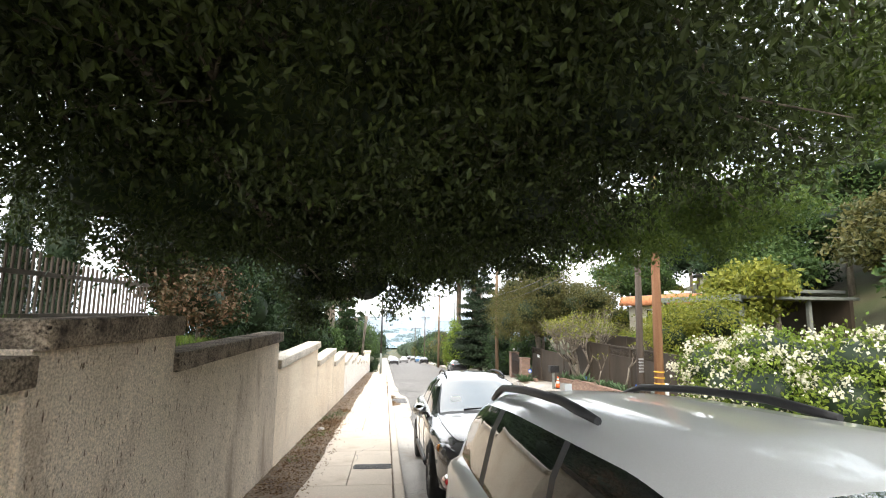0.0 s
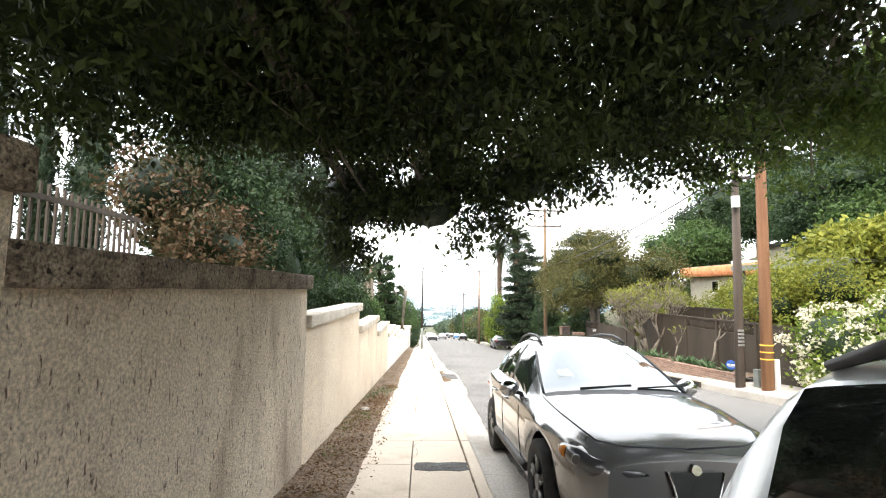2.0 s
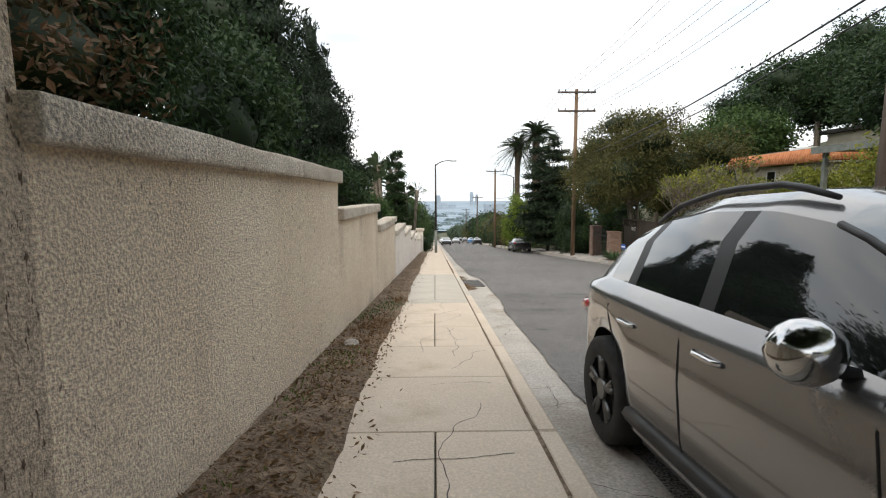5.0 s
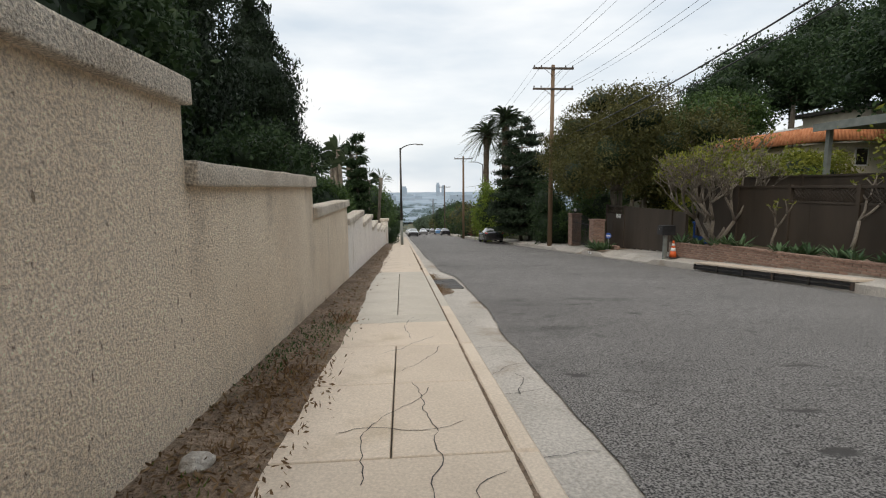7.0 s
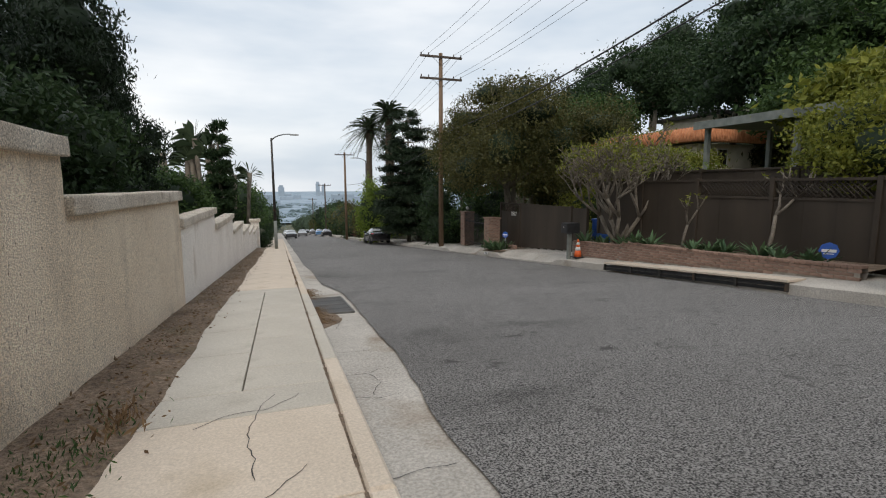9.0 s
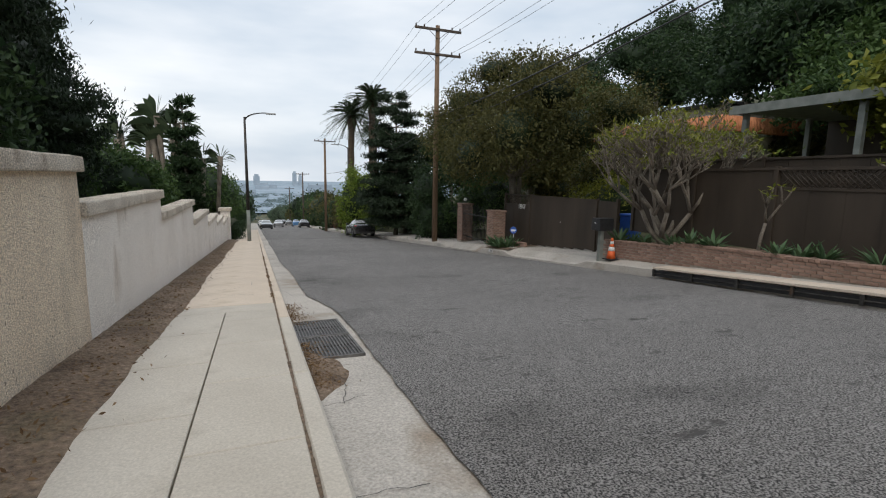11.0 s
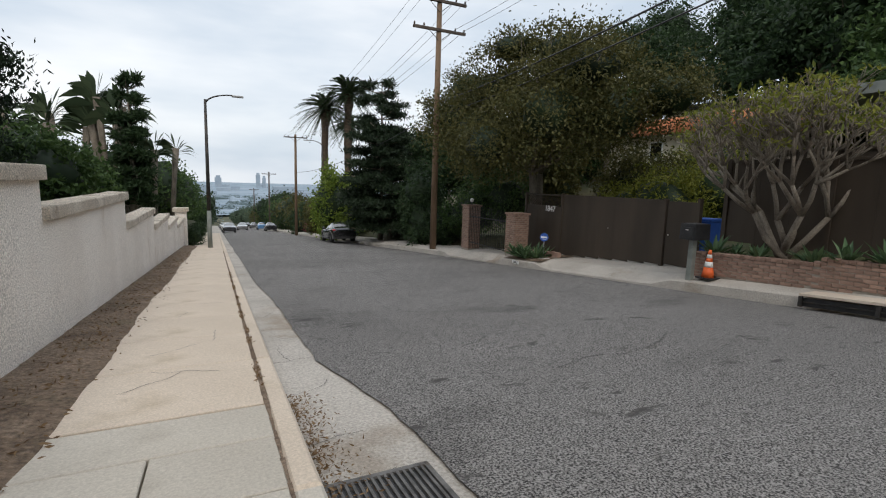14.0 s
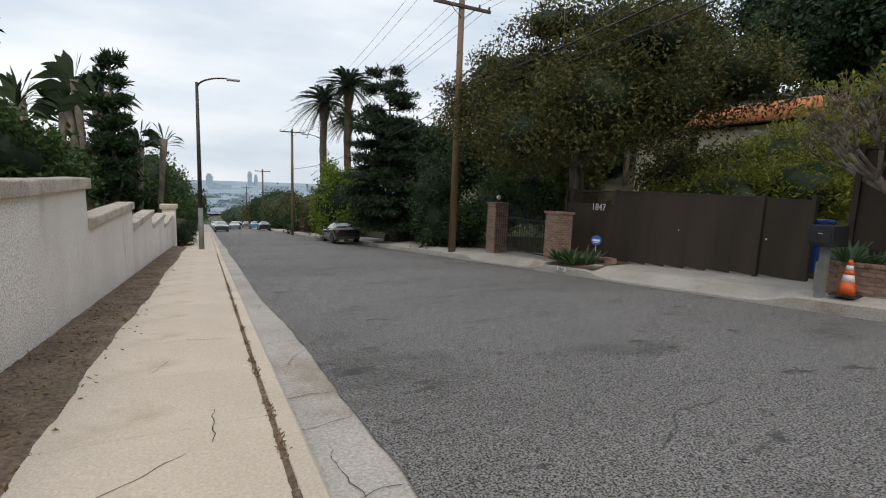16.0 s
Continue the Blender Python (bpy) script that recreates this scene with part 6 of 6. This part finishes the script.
def parked(label, x, y, paint, turned, name="parked_car"):
    m = Matrix.Translation((x, y, street(y) - 0.17)) @ Matrix.Rotation(TILT, 4, "X") @ Matrix.Rotation(radians(180 if turned else 0), 4, "Z")
    return car(label, m, SEDAN, (-1.36, 1.36), paint, GLASS, 0.33, 0.22, (-0.95, -0.15), (-0.6, 1.3), (1.05, 1.7), (0.3, 1.0), False, name=name, detail=y < 70, group="parked cars down the street")


parked("dark sedan parked at the far kerb, tail uphill", 8.05, 56.5, PAINT_BLACK, True)
parked("dark sedan parked along the near kerb further down", 1.5, 96, PAINT_BLACK, False)
parked("silver sedan parked down the street", 1.5, 108, PAINT_SILVER, True)
parked("dark sedan standing down the street", 4.2, 116, PAINT_GREY, False)
PAINT_BLUE = material("blue_car_paint", (0.10, 0.22, 0.40), (0.12, 0.25, 0.45), 200, 0.3, 0.0, 400, metal=0.4, coat=1.0)
PAINT_WHITE = material("white_car_paint", (0.72, 0.72, 0.72), (0.78, 0.78, 0.78), 200, 0.3, 0.0, 400, coat=1.0)
parked("light blue car parked at the far kerb", 8.2, 124, PAINT_BLUE, True)
parked("dark car parked at the far kerb", 8.1, 106, PAINT_BLACK, True)
parked("white car parked far down the street", 1.6, 140, PAINT_WHITE, False)
parked("grey car parked far down the street", 8.2, 146, PAINT_GREY, True)
parked("white car far down the street", 1.6, 165, PAINT_WHITE, True)
parked("dark car far down the street", 8.2, 172, PAINT_BLACK, True)
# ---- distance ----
# haze is mixed into the colours of the plain and its buildings
FAR_PLAIN = material("haze_tinted_plain", (0.19, 0.26, 0.31), (0.31, 0.38, 0.45), 0.012, 1.0, 0.0, 0.2, spread=(0.38, 0.6))
HAZE_WALL = material("haze_tinted_building", (0.30, 0.36, 0.42), (0.38, 0.44, 0.50), 0.05, 1.0, 0.0, 0.4)
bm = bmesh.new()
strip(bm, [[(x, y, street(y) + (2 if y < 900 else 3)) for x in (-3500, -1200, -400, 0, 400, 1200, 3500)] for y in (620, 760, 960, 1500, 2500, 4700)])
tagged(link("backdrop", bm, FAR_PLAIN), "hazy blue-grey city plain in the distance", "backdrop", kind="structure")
CITY = random.Random(77)
for k in range(70):
    y = CITY.uniform(900, 3200)
    x = CITY.uniform(-0.75, 0.9) * y * 0.6 - 0.05 * y
    h = CITY.uniform(6, 20) if k > 14 else CITY.uniform(22, 44)
    w = CITY.uniform(14, 60)
    b = thing("distant_building", "hazy pale building far out on the plain", "building", (x, y, street(y)), group="distant city")
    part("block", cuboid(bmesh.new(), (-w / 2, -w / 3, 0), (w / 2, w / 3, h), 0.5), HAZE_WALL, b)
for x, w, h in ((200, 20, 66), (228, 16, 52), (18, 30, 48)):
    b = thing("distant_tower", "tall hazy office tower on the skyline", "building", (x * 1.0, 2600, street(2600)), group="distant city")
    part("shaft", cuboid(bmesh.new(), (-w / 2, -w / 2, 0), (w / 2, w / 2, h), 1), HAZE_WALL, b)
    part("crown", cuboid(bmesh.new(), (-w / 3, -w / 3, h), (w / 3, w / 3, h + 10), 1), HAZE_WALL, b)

# far leaves paled and blued, the haze being part of their colour
FAR_WOOD = leaf_material("haze_tinted_far_leaf", (0.13, 0.18, 0.18), (0.21, 0.27, 0.27), 0.0, 1.0)
wood = np.random.default_rng(55)
bl = []
for k in range(420):
    y = wood.uniform(330, 1500)
    x = wood.uniform(-0.55, 0.6) * y
    if abs(x - 5) < 9 and y < 600:
        continue
    h = wood.uniform(5, 10)
    bl.append((x, y, street(y) + h * 0.45, wood.uniform(6, 22), wood.uniform(6, 16), h * 0.6))
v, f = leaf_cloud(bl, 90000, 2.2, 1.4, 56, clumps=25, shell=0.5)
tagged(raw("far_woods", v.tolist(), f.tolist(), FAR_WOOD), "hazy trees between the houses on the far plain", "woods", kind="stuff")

# trees and roofs down the hill; farther trees carry haze in their leaf colour
for k in range(110):
    y = CITY.uniform(100, 440)
    side = CITY.choice((-1, 1))
    x = (CITY.uniform(12, 18) if k % 2 else CITY.uniform(14, 40 + y * 0.15)) if side > 0 else (CITY.uniform(-8, -3.4) if k % 2 else CITY.uniform(-45 - y * 0.2, -8))
    h = CITY.uniform(5, 10) * (0.8 if side < 0 and y < 160 else 1)
    r = h * CITY.uniform(0.35, 0.5)
    tree("hazy green tree down the hill", (x, y, street(y) - 0.4), [(0, 0, h * 0.55, r, r, h * 0.4), (r * 0.5, 0, h * 0.75, r * 0.7, r * 0.7, h * 0.25), (-r * 0.5, r * 0.3, h * 0.5, r * 0.7, r * 0.7, h * 0.3)], 1500, 0.55, 0.32, HAZED_GREEN if y > 170 else CITY.choice((LEAF_MID, LEAF_DARK, LEAF_OLIVE)), 700 + k, 0.2, core=0.85, group="trees down the hill", name="far_tree")
for k in range(15):
    y, h = 112 + k * 13.0, 6.5 + 2.5 * CITY.random()
    r = h * 0.42
    tree("hazy green tree down the hill", (12.6 + CITY.uniform(-0.6, 1.6), y, street(y) - 0.4), [(0, 0, h * 0.5, r, r, h * 0.45), (r * 0.4, 1.0, h * 0.75, r * 0.7, r * 0.7, h * 0.25), (-r * 0.3, -1.4, h * 0.45, r * 0.7, r * 0.8, h * 0.35)], 2200, 0.45, 0.26, HAZED_GREEN if y > 190 else CITY.choice((LEAF_MID, LEAF_DARK, LEAF_OLIVE)), 850 + k, 0.2, core=0.8, group="trees down the hill", name="far_tree")
for k in range(16):
    y = CITY.uniform(120, 380)
    side = CITY.choice((-1, 1))
    x = CITY.uniform(18, 40) * side
    b = thing("distant_house", "small pale house down the hill with a low roof", "house", (x, y, street(y) - 0.5), group="houses down the hill")
    part("wall", cuboid(bmesh.new(), (-5, -4, 0), (5, 4, 3.4)), CREAM, b)
    bm = bmesh.new()
    v = [bm.verts.new(p) for p in ((-5.5, -4.5, 3.4), (5.5, -4.5, 3.4), (5.5, 4.5, 3.4), (-5.5, 4.5, 3.4), (-4.5, 0, 5.2), (4.5, 0, 5.2))]
    for f in ((0, 1, 5, 4), (2, 3, 4, 5), (1, 2, 5), (3, 0, 4), (3, 2, 1, 0)):
        bm.faces.new([v[i] for i in f])
    part("roof", bm, TILE if k % 3 == 0 else IRON, b)
    for q in (-2.5, 2.5):
        w = part("window", cuboid(bmesh.new(), (q - 0.7, -4.05, 1.1), (q + 0.7, -3.95, 2.3)), WHITE, b)
        part("pane", cuboid(bmesh.new(), (q - 0.6, -4.08, 1.2), (q + 0.6, -4.04, 2.2)), GLASS, w)
# greenery and a low roof on the near side beyond the wall
for k, (x, y, h, r) in enumerate([(-4.6, 62, 4.6, 2.4), (-4.0, 70, 4.4, 2.6), (-4.4, 80, 4.6, 2.8), (-4.2, 92, 4.4, 2.6), (-9, 66, 6, 3), (-12, 56, 6.5, 3.0), (-11, 45, 6.0, 2.6), (-4.5, 104, 5, 2.6)]):
    tree("rounded dense green tree beyond the wall", on(x, y), [(0, 0, h * 0.5, r, r, h * 0.45), (0.6, 1.4, h * 0.65, r * 0.7, r * 0.8, h * 0.35), (-0.8, -1.2, h * 0.45, r * 0.7, r * 0.8, h * 0.4)], 6000, 0.24, 0.13, LEAF_MID if k < 4 else LEAF_DARK, 760 + k, 0.12, core=0.85, group="trees beyond the wall")
tree("small dark bush at the end of the wall", (-1.35, 51.6, street(51.6)), [(0, 0, 0.55, 0.5, 0.7, 0.6), (0.15, 0.6, 0.8, 0.45, 0.5, 0.45)], 3500, 0.09, 0.05, LEAF_DARK, 790, 0.04, core=0.75, category="shrub", name="kerb_bush")
tree("low red-flowered hedge beside the far pavement", (10.6, 84, street(84)), [(0, 0, 0.6, 0.7, 6.0, 0.7)], 3000, 0.2, 0.12, leaf_material("bougainvillea_leaf", (0.16, 0.03, 0.05), (0.32, 0.07, 0.12)), 791, 0.05, core=0.9, category="hedge", name="red_hedge")
roof = thing("neighbour_house", "low house with an orange tiled roof behind the wall", "house", (-13, 62, street(62)))
part("wall", cuboid(bmesh.new(), (-4, 0, 0), (5, 8, 3.0)), CREAM, roof)
bm = bmesh.new()
for k in range(40):
    tube(bm, [(-4.5 + k * 0.25, -0.6, 2.9), (-4.5 + k * 0.25, 4, 4.6)], 0.13, 6)
part("roof", bm, TILE, roof)
# ---- small things on the ground ----
patch = thing("asphalt_patch", "ragged dark asphalt patch in the pavement", "patch", (0, 9.5, street(9.5)))
PR = random.Random(4)
bm = bmesh.new()
outline = [(-0.62, -0.14), (-0.45, -0.17), (-0.28, -0.16), (-0.12, -0.19), (0.0, -0.13), (-0.02, 0.0), (0.0, 0.13), (-0.18, 0.16), (-0.34, 0.13), (-0.47, 0.17), (-0.6, 0.15), (-0.63, 0.02)]
prism(bm, [(x, y + PR.uniform(-0.012, 0.012)) for x, y in outline], -0.05, 0.007)
for v in bm.verts:
    v.co.z -= SLOPE * v.co.y
part("fill", bm, PATCH, patch)

# storm grates in the near gutter
for n, y0 in enumerate((21.32, 22.27)):
    g = thing("storm_grate", "rusty iron storm grate in the gutter", "grate", (0.17, y0, street(y0) - 0.138), group="gutter grates")
    L, W = 0.93, 0.62
    # thin black plate gives the shade of a pit between the bars
    part("pit", cuboid(bmesh.new(), (0.02, 0.02, -0.015), (W - 0.02, L - 0.02, -0.002)), BLACK, g, "black plate for the shade below the bars")
    for a, b in (((0, 0), (W, 0.035)), ((0, L - 0.035), (W, L)), ((0, 0), (0.03, L)), ((W - 0.03, 0), (W, L))):
        part("frame", cuboid(bmesh.new(), (*a, -0.02), (*b, 0.014), 0.003), GRATE, g)
    for k in range(15):
        x = 0.05 + k * (W - 0.1) / 14
        part("bar", cuboid(bmesh.new(), (x - 0.0085, 0.03, -0.015), (x + 0.0085, L - 0.03, 0.012), 0.002), GRATE, g)
    part("crossbar", cuboid(bmesh.new(), (0.03, L * 0.5 - 0.01, -0.015), (W - 0.03, L * 0.5 + 0.01, 0.009), 0.002), IRON, g)
    g.rotation_euler = (TILT, 0, 0)

bm = bmesh.new()
rows = []
for k in range(15):
    y = 20.2 + k * 0.11
    wd = 0.34 * math.sin(math.pi * (k + 0.5) / 15) + PR.uniform(-0.03, 0.03)
    rows.append([(0.165, y, street(y) - 0.128), (0.17 + wd * 0.6, y, street(y) - 0.122), (0.18 + wd, y, street(y) - 0.1455)])
silt = tagged(link("gutter_silt", strip(bm, rows), DIRT), "dirt washed up against the gutter grate", "dirt", kind="stuff")

# litter of dry leaves and twigs
rng = np.random.default_rng(8)
n = 9000
yy = np.concatenate([rng.uniform(5, 15, n // 2), rng.uniform(-2, 44, n // 2)])
xx = np.clip(rng.normal(-1.56, 0.19, n), -1.85, -1.05)
pl = np.stack([xx, yy, -SLOPE * yy + 0.045 - 0.03 * np.clip((xx + 1.7) / 0.45, 0, 1) + rng.uniform(0, 0.02, n)], 1)
v, f = leaf_quads(pl, 0.045, 0.016, rng, 0.0, np.stack([rng.normal(size=n), rng.normal(size=n), np.zeros(n)], 1))
tagged(raw("leaf_litter", v.tolist(), f.tolist(), LEAF_DRY), "dry brown leaves and twigs on the dirt strip", "leaf litter", kind="stuff")
n = 1500
yy = np.concatenate([rng.uniform(20.4, 22.0, n // 2), rng.uniform(22.9, 24.6, n // 2)])
xx = np.clip(0.17 + np.abs(rng.normal(0, 0.11, n)), 0.17, 0.7)
pl = np.stack([xx, yy, -SLOPE * yy - 0.125 + rng.uniform(0, 0.02, n)], 1)
v, f = leaf_quads(pl, 0.032, 0.01, rng, 0.0, np.stack([rng.normal(size=n), rng.normal(size=n), np.zeros(n)], 1))
tagged(raw("gutter_litter", v.tolist(), f.tolist(), LEAF_DRY), "dry leaves gathered at the gutter grate", "leaf litter", kind="stuff")


def weeds(x, y, spread, count, length, seed, mat, label):
    rg = np.random.default_rng(seed)
    p = np.stack([rg.normal(0, spread[0], count), rg.normal(0, spread[1], count), np.zeros(count)], 1)
    p[:, 2] = -SLOPE * p[:, 1] + 0.035
    v, f = leaf_quads(p, length, length * 0.22, rg, -1.2, np.stack([rg.normal(size=count), rg.normal(size=count), np.full(count, 0.6)], 1))
    t = tagged(new("weed_patch"), label, "weeds", "weeds in the dirt strip", "stuff")
    t.matrix_basis = Matrix.Translation((x, y, street(y)))
    raw("blades", v.tolist(), f.tolist(), mat, t)
    return t


for k, (x, y, sx, sy, c, ln, mt) in enumerate([(-1.62, 12.6, 0.12, 0.3, 500, 0.12, GRASS), (-1.55, 16.4, 0.16, 0.5, 900, 0.13, LEAF_MID), (-1.75, 15.2, 0.1, 0.5, 600, 0.14, LEAF_MID), (-1.5, 14.6, 0.15, 0.4, 500, 0.12, LEAF_DRY), (-1.35, 17.0, 0.07, 0.15, 200, 0.16, LEAF_DRY), (-1.7, 9.9, 0.08, 0.2, 200, 0.12, GRASS),
                                              (-1.6, 13.5, 0.18, 0.6, 800, 0.10, LEAF_DRY), (-1.7, 19.0, 0.1, 0.6, 250, 0.08, LEAF_MID), (-1.75, 11.4, 0.08, 0.5, 300, 0.14, GRASS), (-1.62, 27, 0.12, 2.0, 300, 0.08, LEAF_DRY)]):
    weeds(x, y, (sx, sy), c // 2, ln * (0.5 if mt is LEAF_DRY else 0.36), 800 + k, mt, "low green weeds in the dirt strip" if mt is not LEAF_DRY else "tuft of dry straw grass in the dirt strip")


def stone(x, y, r, seed, label="rough pale stone lying in the dirt strip", mat=None):
    bm = bmesh.new()
    bmesh.ops.create_icosphere(bm, subdivisions=3, radius=r)
    for v in bm.verts:
        v.co *= 1 + 0.35 * noise.noise(v.co / r * 0.9 + Vector((seed, 0, 0))) + 0.12 * noise.noise(v.co / r * 3)
        v.co.z *= 0.65
    t = tagged(link("stone", bm, mat or GUTTER), label, "stone", "stones in the dirt")
    t.location = (x, y, street(y) + 0.03 + r * 0.35)
    return t


stone(-1.62, 13.2, 0.085, 1)
for k, (x, y, r) in enumerate([(-1.68, 10.0, 0.05), (-1.5, 9.4, 0.06), (-1.75, 8.6, 0.06), (-1.4, 11.0, 0.035), (-1.6, 11.7, 0.05), (-1.7, 9.2, 0.045)]):
    stone(x, y, r, 3 + k, "small dark clod of earth in the dirt strip", DIRT)

# cracks and dirt-filled joint along the kerb
CR = random.Random(21)
joint = tagged(new("kerb_joint"), "dark dirt-filled joint between pavement and kerb", "crack", kind="stuff")
bm = bmesh.new()
y = 5.0
while y < 44:
    w = CR.uniform(0.004, 0.014) + (0.008 if y > 24 else 0)
    bm2 = [(0.0 - w, y, street(y) + 0.002), (0.0 + w, y, street(y) + 0.002)]
    y2 = y + CR.uniform(0.1, 0.3)
    w2 = CR.uniform(0.004, 0.016) + (0.008 if y > 24 else 0)
    q = [bm.verts.new(p) for p in (bm2[0], bm2[1], (w2, y2, street(y2) + 0.002), (-w2, y2, street(y2) + 0.002))]
    bm.faces.new(q)
    y = y2
part("seam", bm, DIRT, joint)

jr = np.random.default_rng(31)
n = 700
jy = np.concatenate([np.clip(jr.normal(c, 0.1, 50), 24.3, 36) for c in np.linspace(24.6, 34, 14) + jr.uniform(-0.3, 0.3, 14)])
jp = np.stack([jr.normal(0.0, 0.014, n), jy, -SLOPE * jy + 0.004], 1)
v, f = leaf_quads(jp, 0.03, 0.01, jr, -0.6)
tagged(raw("joint_weeds", v.tolist(), f.tolist(), LEAF_DRY), "dry weeds and leaf bits caught in the kerb joint", "weeds", kind="stuff")


def crack(x, y, heading, length, seed, low=-1.2, high=-0.02, up=0.0025):
    """A thin wandering dark crack across the slabs."""
    rg = random.Random(seed)
    bm = bmesh.new()
    a, px, py, last = heading, x, y, None
    for k in range(int(length / 0.06)):
        w = rg.uniform(0.0015, 0.004)
        nx, ny = -math.sin(a), math.cos(a)
        pair = [bm.verts.new((px + nx * w, py + ny * w, street(py + ny * w) + up)), bm.verts.new((px - nx * w, py - ny * w, street(py - ny * w) + up))]
        if last:
            bm.faces.new((last[0], last[1], pair[1], pair[0]))
        last = pair
        px += math.cos(a) * 0.06
        py += math.sin(a) * 0.06
        a += rg.uniform(-0.45, 0.45) + 0.3 * (heading - a)
        if px > high or px < low:
            break
    return tagged(link("crack", bm, IRON), "thin dark crack in the pavement", "crack", "pavement cracks", "stuff")


for k, (x, y, a, ln) in enumerate([(-0.6, 10.0, 1.6, 1.5), (-0.5, 9.2, 1.2, 0.8), (-0.9, 10.4, 0.2, 0.8), (-0.7, 11.8, 0.3, 0.6), (-0.8, 13.0, 1.4, 1.6), (-0.45, 12.8, 1.7, 1.8), (-1.0, 13.6, 0.2, 0.9), (-0.6, 14.8, 1.2, 1.0), (-0.8, 15.4, 0.6, 1.0), (-0.5, 16.0, 1.8, 1.4), (-0.9, 16.8, 0.8, 0.9), (-0.3, 25.2, 2.6, 0.7), (-0.9, 26.0, 0.3, 0.6), (-0.35, 26.4, 1.4, 0.6), (-0.8, 28.0, 1.0, 0.5), (-1.0, 24.9, 0.5, 0.7), (-0.2, 29.0, 2.4, 0.5), (-0.5, 12.3, 0.9, 1.0)]):
    crack(x, y, a, ln, 900 + k)

for k in range(30):
    y = 8.5 + k * 0.95 + CR.uniform(-0.3, 0.3)
    crack(0.17, y, CR.uniform(-0.3, 0.5), 0.6, 950 + k, 0.16, 0.62, -0.138)
    if k % 3 == 0:
        crack(0.35, y, 1.5, 0.7, 990 + k, 0.16, 0.62, -0.138)

# long cracks in the asphalt
for k, (x, y, a, ln) in enumerate([(2.66, 24.30, 0.15, 2.9), (3.66, 26.90, 0.65, 2.0), (2.2, 25.4, 0.4, 1.4), (5.6, 22.6, 0.7, 2.2)]):
    bm = bmesh.new()
    rg = random.Random(1200 + k)
    last, px, py, turn = None, x, y, a
    for _ in range(int(ln / 0.08)):
        w = rg.uniform(0.004, 0.011)
        u = (px - 0.63) / 8.4
        zz = street(py) - 0.135 - 0.175 * u + 0.08 * (1 - abs(u - 0.5) * 2) + 0.006
        nx, ny = -math.sin(turn), math.cos(turn)
        pair = [bm.verts.new((px + nx * w, py + ny * w, zz - SLOPE * ny * w)), bm.verts.new((px - nx * w, py - ny * w, zz + SLOPE * ny * w))]
        if last:
            bm.faces.new((last[0], last[1], pair[1], pair[0]))
        last = pair
        px += math.cos(turn) * 0.08
        py += math.sin(turn) * 0.08
        turn += rg.uniform(-0.5, 0.5) + 0.35 * (a - turn)
    tagged(link("road_crack", bm, PATCH), "thin dark crack in the asphalt", "crack", "road cracks", "stuff")

# rails on the terrace behind the wall
rail = thing("garden_railing", "dark brown slatted garden fence on the terrace", "fence", (-4.5, 6.6, land(-4.5, 8)))
for k in range(36):
    part("slat", cuboid(bmesh.new(), (-0.012, k * 0.11, -0.5), (0.012, k * 0.11 + 0.028, 1.12 - 0.01 * k), 0.003), BARK_DARK, rail)
for zz in (0.2, 0.72):
    part("rail", cuboid(bmesh.new(), (0.013, 0, zz), (0.045, 3.9, zz + 0.06), 0.004), BARK_DARK, rail)
rg = np.random.default_rng(5)
n = 9000
gx, gy = rg.uniform(-6.5, -2.2, n), rg.uniform(4, 15, n)
p = np.stack([gx, gy, np.array([land(a, b) for a, b in zip(gx, gy)])], 1)
v, f = leaf_quads(p, 0.14, 0.02, rg, -1.5, np.stack([rg.normal(size=n) * 0.4, rg.normal(size=n) * 0.4, np.ones(n)], 1))
tagged(raw("lawn_grass", v.tolist(), f.tolist(), GRASS), "bright green lawn on the terrace", "grass", kind="stuff")
